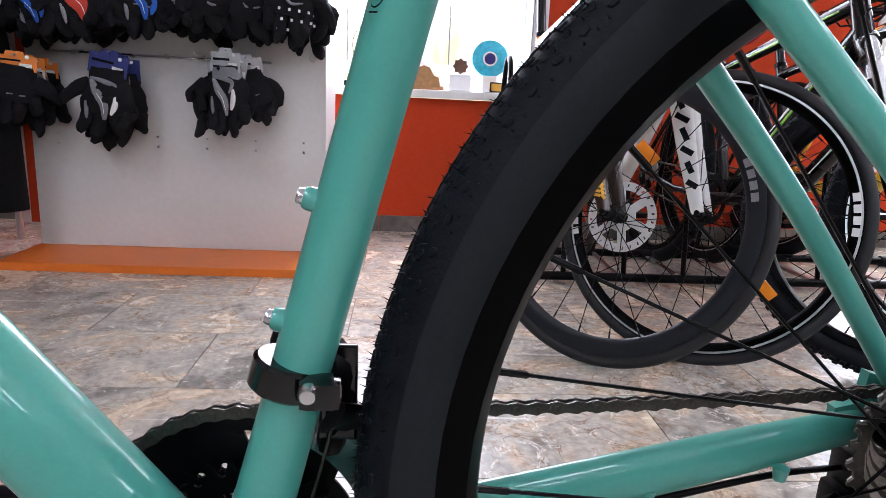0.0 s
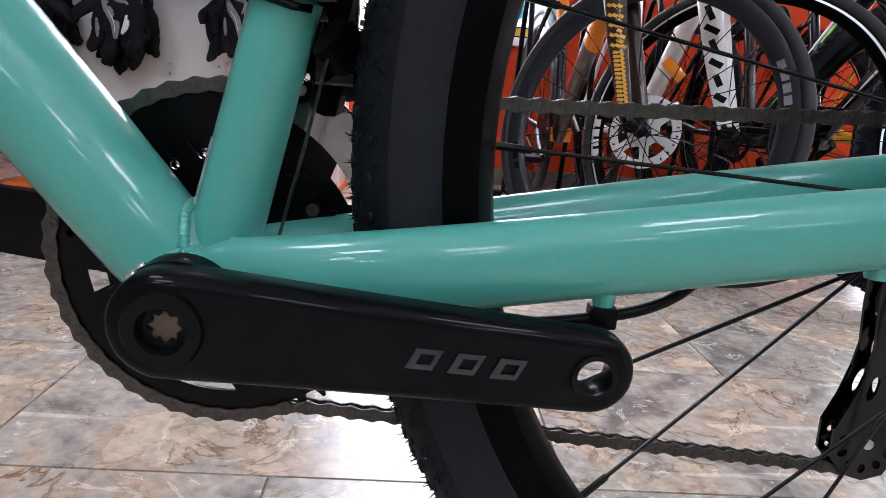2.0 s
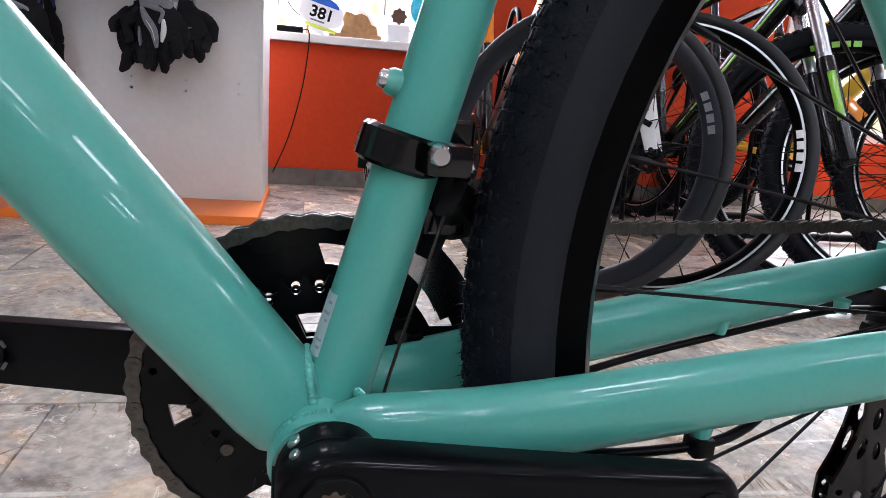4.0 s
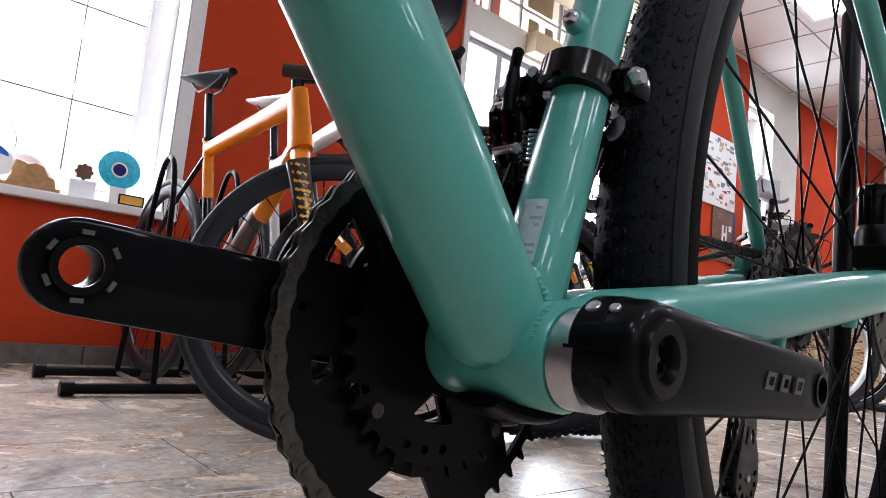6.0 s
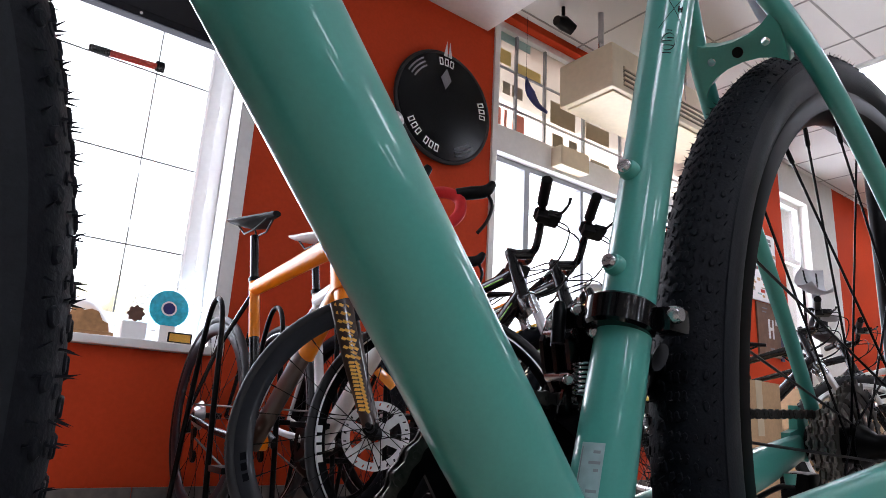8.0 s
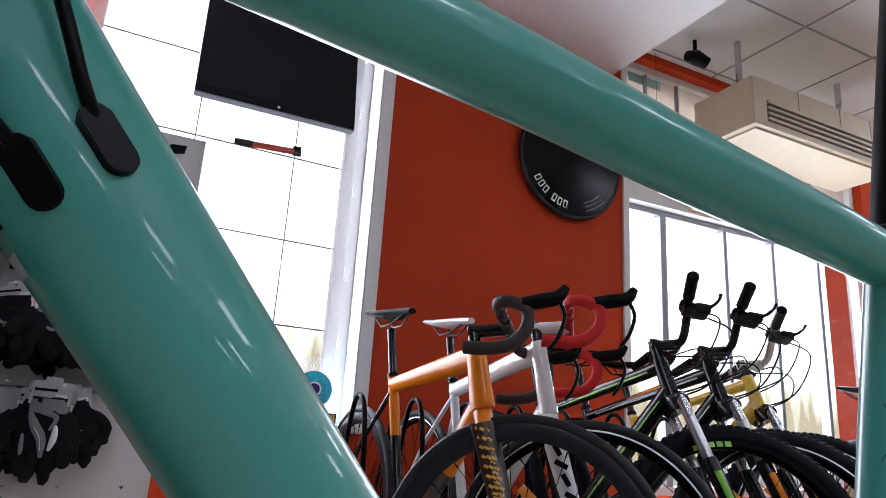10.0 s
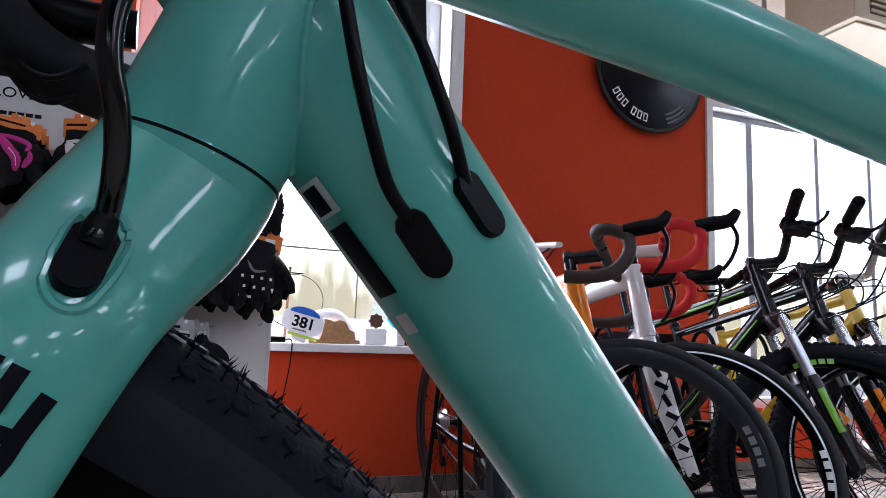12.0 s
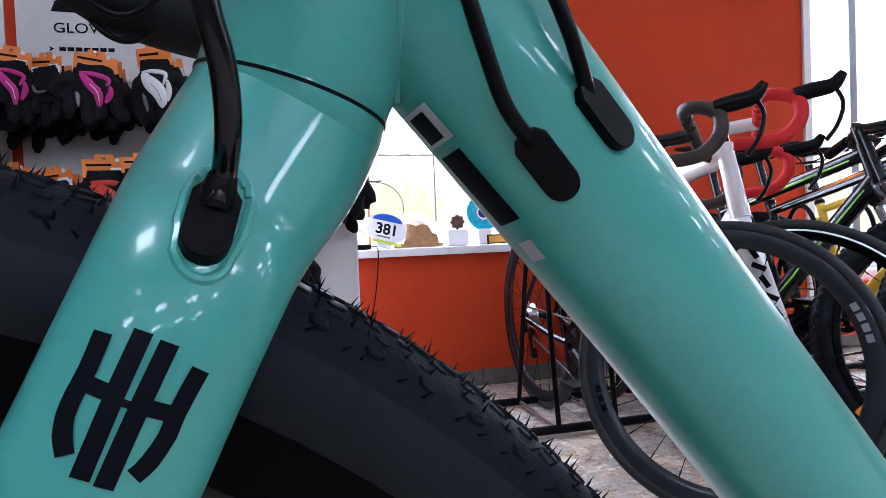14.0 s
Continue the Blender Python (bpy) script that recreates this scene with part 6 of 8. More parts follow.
def glove_bm(w, h, seed, flat=0.024):
    """A limp glove hanging fingers down: wrist, palm, four fingers that hang unevenly and a thumb, all slightly crumpled."""
    rng = random.Random(seed)
    b = bmesh.new()
    lean_ = rng.uniform(-0.02, 0.02)
    palm = [(0, 0, 0), (lean_ * 0.2, 0.002, -h * 0.16), (lean_ * 0.6, rng.uniform(-.006, .003), -h * 0.36), (lean_, 0, -h * 0.58)]
    sweep(b, curve_pts(palm, 12), lerp_list([(flat * 0.75, w * 0.33), (flat * 0.7, w * 0.31), (flat * 1.05, w * 0.46), (flat * 0.95, w * 0.50), (flat * 0.75, w * 0.42)], 13), 18)
    for k in range(4):
        x = w * (-0.36 + 0.24 * k) + lean_
        ln = h * (0.34, 0.43, 0.41, 0.29)[k] * rng.uniform(0.62, 1.05)
        sw, curl = rng.uniform(-0.022, 0.022), rng.uniform(-0.030, 0.012)
        sweep(b, curve_pts([(x, 0, -h * 0.50), (x + sw * 0.3, curl * 0.3, -h * 0.55 - ln * 0.4), (x + sw, curl, -h * 0.55 - ln * 0.8), (x + sw * 1.3, curl * 1.3, -h * 0.55 - ln)], 9), lerp_list([(flat * 0.62, w * 0.125), (flat * 0.62, w * 0.13), (flat * 0.52, w * 0.11), (flat * 0.2, w * 0.04)], 10), 12)
    sgn = rng.choice((-1, 1))
    sweep(b, curve_pts([(sgn * w * 0.34 + lean_ * 0.4, 0, -h * 0.24), (sgn * w * 0.60, -0.008, -h * 0.40), (sgn * w * rng.uniform(0.5, 0.78), -0.012, -h * rng.uniform(0.52, 0.66))], 9), lerp_list([(flat * 0.7, w * 0.14), (flat * 0.6, w * 0.13), (flat * 0.25, w * 0.05)], 10), 12)
    ph = rng.uniform(0, 6)
    for v in b.verts:
        x, y, z = v.co * 95
        v.co += Vector((0.0022 * math.sin(y * 1.3 + z * 0.9 + ph), 0.0034 * math.sin(x * 0.9 + z * 1.1 + ph * 2) + 0.0016 * math.sin(2.3 * x - 1.7 * z), 0.0022 * math.sin(x * 1.1 + y + ph)))
    return b


def inlay(pts, r, parent, mat, label=""):
    """A raised, round-ended strip of coloured fabric."""
    p = curve_pts(pts, 14)
    n = len(p)
    return part("accent", tube(p, [(0.0045 * math.sin(math.pi * (0.08 + 0.84 * k / (n - 1))) ** 0.5, r * math.sin(math.pi * (0.06 + 0.88 * k / (n - 1))) ** 0.6) for k in range(n)], 14), mat, parent, label)


def glove_pack(u, v, z, w, h, seed, mat, accent=None, card=TAGORANGE, rz=0.0, label="", lean=0.0, grip=False):
    """A card with a glove hanging from it, on a peg. z is the card's top."""
    g = thing("glove_pack", label, "glove", place(u, v, z, rz, 0, lean), "gloves on the display board")
    ch = h * 0.26
    part("card", poly(bmesh.new(), [(-w * 0.36, -ch), (w * 0.36, -ch), (w * 0.36, -0.012), (w * 0.16, -0.012), (w * 0.14, 0), (-w * 0.14, 0), (-w * 0.16, -0.012), (-w * 0.36, -0.012)], 0.0012, pose(0, -0.004, 0, 90), [ring_pts(0.004, 10, 0, -0.010)]), card, g, smooth=False)
    rng = random.Random(seed + 5)
    part("print_bar", box_bm(-w * 0.3, w * 0.1, -0.0058, -0.0048, -ch * 0.52, -ch * 0.42), DARKINK, g, smooth=False)
    part("print_dot", disc(bmesh.new(), (w * 0.20, -0.0050, -ch * 0.26), (0, 1, 0), 0.0055, 0.0008, 14), PAPER, g)
    if seed % 3 == 0:
        part("card_base", box_bm(-w * 0.34, w * 0.34, -0.0062, -0.0050, -ch * 1.30, -ch * 0.70), PAPER, g, "white lower half of the card", smooth=False)
    if rng.random() < 0.6:
        part("price_label", box_bm(w * 0.08, w * 0.28, -0.0064, -0.0048, -ch * 0.92, -ch * 0.60), PAPER, g, "small white price label", smooth=False)
    gb = part("glove", glove_bm(w, h * 0.82, seed), mat, g, m=Matrix.Translation((0, 0.004, -ch * 0.72)))
    part("cuff", tube([(0, 0, 0.006), (0, 0, -0.012), (0, 0, -0.03)], [(0.0185, w * 0.34), (0.021, w * 0.36), (0.020, w * 0.34)], 16), FABRICGREY if seed % 4 == 0 else FABRIC, gb, m=Matrix.Translation((0, 0, -0.010)))
    hh = h * 0.82
    if accent is not None:
        inlay([(-w * 0.24, -0.0190, -hh * 0.18), (-w * 0.10, -0.0245, -hh * 0.32), (w * 0.06, -0.0240, -hh * 0.46), (w * 0.10, -0.0190, -hh * 0.66)], w * (0.16 if accent in (RED, WHT) else 0.09), gb, accent, "coloured inlay on the back")
        inlay([(-w * 0.26, -0.0180, -hh * 0.16), (0, -0.0225, -hh * 0.17), (w * 0.22, -0.0190, -hh * 0.22), (w * 0.16, -0.0225, -hh * 0.36)], w * 0.05, gb, accent)
        part("stitch_line", tube(curve_pts([(-w * 0.08, -0.0285, -hh * 0.34), (w * 0.04, -0.0285, -hh * 0.44), (w * 0.09, -0.0240, -hh * 0.58)], 8), 0.0012, 6), PAPER if accent is not WHT else FABRICGREY, gb)
        inlay([(w * 0.24, -0.0190, -hh * 0.30), (w * 0.26, -0.0215, -hh * 0.44), (w * 0.20, -0.0175, -hh * 0.58)], w * (0.09 if accent is RED else 0.06), gb, PAPER if accent in (RED, GRY) else accent)
        inlay([(-w * 0.30, -0.0150, -hh * 0.42), (-w * 0.26, -0.0190, -hh * 0.56), (-w * 0.24, -0.0150, -hh * 0.70)], w * 0.04, gb, FABRICGREY)
    elif seed % 3 < 2:
        inlay([(-w * 0.24, -0.0195, -hh * 0.30), (-w * 0.10, -0.0245, -hh * 0.42), (w * 0.14, -0.0240, -hh * 0.40)], w * 0.028, gb, FABRICGREY)
    if grip:
        for k in range(10):
            a, q = k % 4, k // 4
            part("grip_mark", box_bm(-0.0035, 0.0035, -0.002, 0.002, -0.004, 0.004, 0.0012), PAPER, gb, m=Matrix.Translation((w * (-0.30 + 0.19 * a + 0.06 * (q % 2)), -0.0245 + 0.003 * abs(a - 1.5), -hh * (0.50 + 0.13 * q))))
    elif seed % 2:
        for k in range(2):
            part("stitch_bar", box_bm(-w * 0.12 + k * w * 0.2, -w * 0.02 + k * w * 0.2, -0.0265, -0.022, -hh * 0.47 - 0.004 * k, -hh * 0.45 - 0.004 * k, 0.0006), FABRICGREY, gb, smooth=False)
    return g


def peg(u, z, ln, parent=disp):
    part("peg", tube(curve_pts([(u, BV, z), (u, BV - ln * 0.7, z), (u, BV - ln, z + 0.006)], 8), 0.0028, 8), STEEL, parent, "chrome display peg")


BLK, BLU, WHT, RED, PNK, GRY = FABRIC, FABRICBLUE, PAPER, FABRICRED, FABRICPINK, FABRICGREY
GREYCARD = material("grey_card", (0.45, 0.46, 0.48), 0.5, vary=0.1)
# rows on the board: (u, top of card, width, height, how many deep, glove, inlay, card, words)
ROWS = [
    (-1.064, 1.182, 0.135, 0.240, 4, BLK, PNK, TAGORANGE, "black and pink glove near the board's red edge"),
    (-0.982, 1.169, 0.140, 0.220, 4, BLK, None, TAGORANGE, "black glove with an orange card"),
    (-0.863, 1.181, 0.145, 0.230, 4, BLK, PNK, TAGORANGE, "black and pink glove on an orange card"),
    (-0.721, 1.203, 0.130, 0.240, 3, BLK, WHT, TAGORANGE, "black and white glove on an orange card"),
    (-0.553, 1.190, 0.140, 0.240, 3, BLK, None, TAGORANGE, "black padded glove on an orange card"),
    (-0.392, 1.218, 0.165, 0.285, 4, BLK, RED, TAGORANGE, "black glove with red print on an orange card"),
    (-0.242, 1.136, 0.150, 0.240, 3, BLK, None, GREYCARD, "plain black winter glove on a peg"),
    (-1.078, 0.884, 0.150, 0.205, 3, BLK, GRY, TAGORANGE, "black and grey glove on an orange card"),
    (-0.982, 0.876, 0.150, 0.215, 4, BLK, BLU, TAGORANGE, "black glove with a blue panel on an orange card"),
    (-0.859, 0.903, 0.150, 0.230, 4, BLK, RED, TAGORANGE, "black and red glove with a white stripe"),
    (-0.763, 0.909, 0.150, 0.235, 3, BLK, None, TAGORANGE, "thick black glove on an orange card"),
    (-0.668, 0.925, 0.155, 0.235, 4, BLK, BLU, GREYCARD, "black glove with a blue stripe on a grey card"),
    (-0.572, 0.912, 0.150, 0.225, 3, BLK, None, GREYCARD, "black quilted glove on a grey card"),
    (-0.477, 0.914, 0.155, 0.230, 4, BLK, None, TAGORANGE, "plain black long-fingered glove on an orange card"),
    (-0.367, 0.920, 0.155, 0.240, 3, BLK, None, TAGORANGE, "wide black winter glove on an orange card"),
    (-0.230, 0.947, 0.160, 0.270, 4, BLK, None, TAGORANGE, "black glove with pale grip marks on an orange card"),
    (-1.045, 0.636, 0.150, 0.250, 3, BLK, None, TAGORANGE, "black glove with an orange label near the plinth"),
    (-0.773, 0.659, 0.150, 0.305, 6, BLK, GRY, NAVY, "black glove on a navy and grey card"),
    (-0.440, 0.674, 0.140, 0.262, 6, BLK, GRY, GREYCARD, "black and white glove on a grey printed card"),
]
sd = 1
for u, z, w, h, n, mat, acc, card, words in ROWS:
    peg(u, z - 0.012, 0.19)
    spread = 0.045 if n == 6 else 0.016
    for k in range(n):
        sd += 1
        rr = random.Random(sd)
        glove_pack(u + rr.uniform(-spread, spread) * (k > 0), BV - 0.175 + 0.15 * k / max(1, n - 1), z - 0.003 * k + rr.uniform(-0.006, 0.006), w * rr.uniform(0.92, 1.05), h * rr.uniform(0.86, 1.04), sd, mat, acc if k == 0 else None, card, rr.uniform(-28, 28), words, rr.uniform(-9, 9) * (1.6 if n == 6 else 1), grip=(-0.24 < u < -0.21))
peg(-0.205, 0.66, 0.10)
peg(-0.553, 0.66, 0.12)
rod = thing("display_rail", "thin grey wire rail along the display board", "rail", ROOM)
part("wire", tube([(-1.03, BV - 0.012, 0.655), (-0.34, BV - 0.012, 0.65)], 0.0035, 8), STEEL, rod)
for u in (-0.96, -0.67, -0.39):
    part("bracket", box_bm(u - 0.004, u + 0.004, BV - 0.014, BV, 0.645, 0.663), STEEL, rod, smooth=False)

# dark stand beside the board's far side
dk = thing("clothes_rail", "black garments hanging on a rail beside the board", "clothes rail", place(-1.28, 1.62, 0))
part("garment", tube(curve_pts([(0, 0, 0.12), (0.01, 0.0, 0.5), (0, 0.01, 0.9), (0, 0, 1.25)], 12), lerp_list([(0.10, 0.19), (0.12, 0.20), (0.11, 0.19), (0.05, 0.12)], 13), 20), FABRIC, dk)
part("garment", tube(curve_pts([(0.02, 0.2, 0.15), (0.0, 0.2, 0.6), (0, 0.2, 1.25)], 12), lerp_list([(0.08, 0.17), (0.09, 0.18), (0.05, 0.12)], 13), 20), FABRIC, dk)
part("rail", tube([(0, -0.35, 1.3), (0, 0.5, 1.3)], 0.012, 12), STEEL, dk)
for y in (-0.33, 0.48):
    part("post", tube([(0, y, 0.0), (0, y, 1.3)], 0.012, 12), STEEL, dk)


# ---------------------------------------------------------------- the row of other bikes
def shop_bike(name, label, kind, mats, axle, heading, steer, extras=None, group="bikes in the rack", rear_z=0.0):
    """A whole bike, standing. Its own axes: x forwards, y to its left, rear axle over the origin. mats: frame, fork, tape or grips, rim, tyre, saddle."""
    frame_m, fork_m, tape_m, rim_m, tyre_m, saddle_m = mats
    road = kind == "road"
    R = 0.336 if road else 0.345
    tr_ = 0.0135 if road else 0.025
    wb = 0.985 if road else 1.06
    ha = radians(73 if road else 69)
    hdir = Vector((-math.cos(ha), 0, math.sin(ha)))
    off = 0.045
    fwd = Vector((math.sin(ha), 0, math.cos(ha)))
    fax = Vector((wb, 0, R))
    base = fax - fwd * off
    hb = base + hdir * ((0.355 if road else 0.44) / 1.0)
    htp = hb + hdir * (extras or {}).get("head", 0.165 if road else 0.12)
    bbp = Vector((0.408 if road else 0.425, 0, 0.272 if road else 0.30))
    sdir = Vector((-0.285, 0, 0.958))
    stt = bbp + sdir * (0.515 if road else 0.43)
    S = Matrix.Translation(base) @ Matrix.Rotation(radians(steer), 4, hdir) @ Matrix.Translation(-base)
    sax = S @ fax
    rz = math.atan2(heading[1], heading[0])
    M = Matrix.Rotation(rz, 4, "Z")
    M.translation = Vector((axle[0], axle[1], 0)) - (M.to_3x3() @ Vector((sax.x, sax.y, 0)))
    bk = thing(name, label, "bicycle", M, group)
    dr = 0.021 if road else 0.024
    part("down_tube", tube(lerp_list([tuple(bbp), tuple(hb + hdir * 0.02)], 5), [(dr, dr * (1.5 if road else 1.15))] * 5, 20), extras.get("down", frame_m) if extras else frame_m, bk)
    part("top_tube", tube(lerp_list([tuple(stt + sdir * -0.03), tuple(htp - hdir * 0.025)], 6), lerp_list([(0.019, 0.025), (0.021, 0.033)] if road else [(0.015, 0.014), (0.018, 0.021)], 6), 18), frame_m, bk)
    part("seat_tube", tube([bbp, bbp.lerp(stt, 0.5), stt], [0.017, 0.016, 0.0155], 18), extras.get("seat_tube", frame_m) if extras else frame_m, bk)
    part("head_tube", tube([hb, hb.lerp(htp, 0.5), htp], ([(0.0235, 0.030), (0.021, 0.026), (0.0205, 0.024)] if (extras or {}).get("slim") else [(0.027, 0.042), (0.024, 0.038), (0.0215, 0.032)]) if road else [0.0245, 0.022, 0.0205], 22), frame_m, bk)
    if (extras or {}).get("down_top"):
        part("down_tube", tube(lerp_list([tuple(bbp.lerp(hb, 0.62)), tuple(hb + hdir * 0.02)], 4), [(dr * 1.03, dr * 1.54)] * 4, 20), extras["down_top"], bk)
    if (extras or {}).get("down_top"):
        part("seat_tube", tube([bbp.lerp(stt, 0.62), bbp.lerp(stt, 0.8), stt + sdir * 0.002], [0.0172, 0.0172, 0.0168], 18), extras["down_top"], bk)
    for k, stripe_m in enumerate((extras or {}).get("stripes", ())):
        for s in (-1, 1):
            for p0_, p1_, r_, lo, hi in ((stt - sdir * 0.03, htp - hdir * 0.025, 0.0175, 0.10, 0.92), (bbp, hb + hdir * 0.02, dr, 0.18, 0.94)):
                ax_ = (p1_ - p0_).normalized()
                side_ = Vector((0, s * (r_ - 0.0008), 0)) + ax_.cross(Vector((0, 1, 0))) * (0.007 if k else -0.006)
                cut = (lo, hi) if k == 0 else (lo + 0.28, hi - 0.18)
                part("stripe", tube([p0_.lerp(p1_, cut[0]) + side_, p0_.lerp(p1_, sum(cut) / 2) + side_, p0_.lerp(p1_, cut[1]) + side_], [(0.0016, 0.0012), (0.0020, 0.0048), (0.0016, 0.0020)], 10), stripe_m, bk, "painted stripe")
    part("bottom_bracket", tube([bbp + Vector((0, -0.036, 0)), bbp + Vector((0, 0.036, 0))], 0.021, 20, side=(1, 0, 0)), frame_m, bk)
    for s in (-1, 1):
        part("chainstay", tube([bbp + Vector((0, s * 0.02, 0)), Vector((0.22, s * 0.05, R * 0.88)), Vector((0.01, s * 0.066, R))], [(0.009, 0.013), (0.008, 0.011), (0.006, 0.009)], 12), (extras or {}).get("stay", frame_m), bk)
        part("seatstay", tube([stt - sdir * 0.06 + Vector((0, s * 0.012, 0)), Vector((0.15, s * 0.045, R + 0.22)), Vector((0.0, s * 0.066, R))], [0.008, 0.0075, 0.006], 12), (extras or {}).get("stay", frame_m), bk)
    # saddle and post
    sh = 0.922 if road else 0.86
    stp = bbp + sdir * ((sh - bbp.z) / 0.958)
    part("seatpost", tube([stt - sdir * 0.02, stp], 0.0137, 16), BIKEBLACK, bk)
    part("seat_clamp", tube([stt - sdir * 0.006, stt + sdir * 0.008], 0.0185, 16), ANOD, bk)
    sx = stp.x + 0.01
    sa = tube(curve_pts([(sx + 0.15, 0, sh + 0.045), (sx + 0.07, 0, sh + 0.05), (sx - 0.03, 0, sh + 0.052), (sx - 0.11, 0, sh + 0.062)], 12), lerp_list([(0.014, 0.010), (0.026, 0.014), (0.058, 0.018), (0.066, 0.012)], 13), 16)
    part("saddle", sa, saddle_m, bk)
    for s in (-1, 1):
        part("saddle_rail", tube([(sx + 0.10, s * 0.01, sh + 0.038), (sx + 0.03, s * 0.021, sh + 0.012), (sx - 0.05, s * 0.021, sh + 0.012), (sx - 0.09, s * 0.03, sh + 0.048)], 0.0035, 8), ANOD, bk)
    # wheels
    spk = 24 if road else 32
    rim_d = (extras or {}).get("rim_depth", 0.024)
    wheel(bk, "rear_wheel", (0, 0, R), R, tr_, rim_d, spk, (tyre_m, rim_m), False, 0.018, rim_side=(extras or {}).get("track"), spoke_mat=(extras or {}).get("spoke"))
    fm = S @ Matrix.Translation(fax)
    fw = wheel(bk, "front_wheel", fax, R, tr_, rim_d, spk, (tyre_m, rim_m), False, 0.018, m=fm, rim_side=(extras or {}).get("track"), spoke_mat=(extras or {}).get("spoke"))
    if not road:
        # side knobs of the trail tyre
        for w in (fw,):
            verts, faces = [], []
            for k in range(96):
                for s in (-1, 0, 1):
                    a = 2 * math.pi * (k + 0.5 * (s == 0)) / 96
                    al = radians(s * 42)
                    er, et = Vector((math.cos(a), 0, math.sin(a))), Vector((-math.sin(a), 0, math.cos(a)))
                    nr = er * math.cos(al) + Vector((0, math.sin(al), 0))
                    sdv = er * -math.sin(al) + Vector((0, math.cos(al), 0))
                    c = er * (R - tr_) + nr * (tr_ * 0.97)
                    b0 = len(verts)
                    for hh, sc in ((0, 1.0), (0.004, 0.75)):
                        for ax, ay in ((-1, -1), (1, -1), (1, 1), (-1, 1)):
                            verts.append(c + nr * hh + et * (ax * 0.0062 * sc) + sdv * (ay * 0.005 * sc))
                    for f in ((4, 5, 6, 7), (0, 1, 5, 4), (1, 2, 6, 5), (2, 3, 7, 6), (3, 0, 4, 7)):
                        faces.append([b0 + i for i in f])
            me = bpy.data.meshes.new("tread")
            me.from_pydata(verts, [], faces)
            me.materials.append(tyre_m)
            o = new("tread", me)
            o.parent = w
            tagged(o, "", "", "", "stuff")
    ex = extras or {}
    if ex.get("rim_marks"):
        ro = R - tr_ * 1.8
        for q, (a0, n, mt) in enumerate(ex["rim_marks"]):
            for k in range(n):
                for s in (-1, 1):
                    a = radians(a0 + k * 4.6)
                    part("rim_mark", box_bm(-0.0085, 0.0085, -0.0006, 0.0006, -0.007, 0.007), mt, fw, m=Matrix.Rotation(-a, 4, "Y") @ Matrix.Translation((ro - rim_d * 0.52, s * (tr_ * 0.82), 0)) @ pose(0, 0, 0, 0, 90, 0), smooth=False)
    if ex.get("rotor"):
        rotor(fw, Matrix.Translation((0, 0.048, 0)), 0.08, ROTOR)
    if ex.get("reflector"):
        for a in (215, 35):
            part("reflector", box_bm(-0.032, 0.032, -0.005, 0.005, -0.013, 0.013, 0.004), REFLECTOR, fw, "orange spoke reflector", m=Matrix.Rotation(radians(a), 4, "Y") @ Matrix.Translation((0.2, 0, 0)) @ pose(0, 0, 0, 0, 0, 0))
    # fork
    fk_ = new("fork")
    fk_.parent = bk
    fk_.matrix_basis = S
    cr_ = hb - hdir * 0.012
    part("crown", tube([hb, cr_, cr_ - hdir * 0.035], [(0.0235, 0.0235), (0.034, 0.024), (0.044, 0.018)], 20), fork_m if road else BIKEBLACK, fk_)
    for s in (-1, 1):
        top, bot = cr_ - hdir * 0.03 + Vector((0, s * (0.036 if road else 0.055), 0)), fax + Vector((0, s * (0.05 if road else 0.058), 0))
        if road:
            pts = [top, top.lerp(bot, 0.5) + Vector((-0.004, 0, 0)), bot]
            part("leg", tube(curve_pts(pts, 10), lerp_list([(0.012, 0.028), (0.011, 0.022), (0.008, 0.014)], 11), 16), ex.get("leg", fork_m), fk_)
            if ex.get("bricks"):
                # printed bricks on the upper half, fine zigzag stripes on the lower
                axis = (bot - top).normalized()
                for k in range(13):
                    p = top.lerp(bot, 0.05 + 0.036 * k)
                    for q in (-1, 0, 1):
                        if q == 0 and k % 2:
                            continue
                        part("leg_mark", box_bm(-0.0058, 0.0058, -0.0012, 0.0012, -0.0034, 0.0034), ex["leg_marks"], fk_, m=Matrix.Translation(p + Vector((0.0125 * q + (0.006 if k % 2 else 0) * (1 if q < 0 else -1), s * (0.0116 - 0.0022 * abs(q)), 0))) @ pose(0, 0, 0, 0, 17, -6 * q * s), smooth=False)
                for k in range(13):
                    p = top.lerp(bot, 0.53 + 0.030 * k)
                    for q in (-1, 1):
                        part("leg_mark", box_bm(-0.0066, 0.0066, -0.0012, 0.0012, -0.0030, 0.0030), ex["leg_marks"], fk_, m=Matrix.Translation(p + Vector((0.0064 * q, s * (0.0100 - 0.0014 * k / 13), 0))) @ pose(0, 0, 0, 0, 17 + 20 * q, 0), smooth=False)
            elif ex.get("leg_marks"):
                for k in range(ex.get("marks", 9)):
                    p = top.lerp(bot, 0.06 + 0.86 * k / ex.get("marks", 9))
                    part("leg_mark", box_bm(-0.019 + 0.007 * (k / ex.get('marks', 9)), 0.019 - 0.007 * (k / ex.get('marks', 9)), -0.0013, 0.0013, -0.0065, 0.0065, 0.0004), ex["leg_marks"], fk_, m=Matrix.Translation(p + Vector((-0.002, s * (0.0118 - 0.0026 * k / ex.get('marks', 9)), 0))) @ pose(0, 0, 0, 0, 17 + ex.get('zig', 34) * (k % 2), 0), smooth=False)
        else:
            mid = top.lerp(bot, 0.42)
            part("stanchion", tube([top + hdir * 0.03, mid], 0.0155, 16), STEEL, fk_, "bright stanchion")
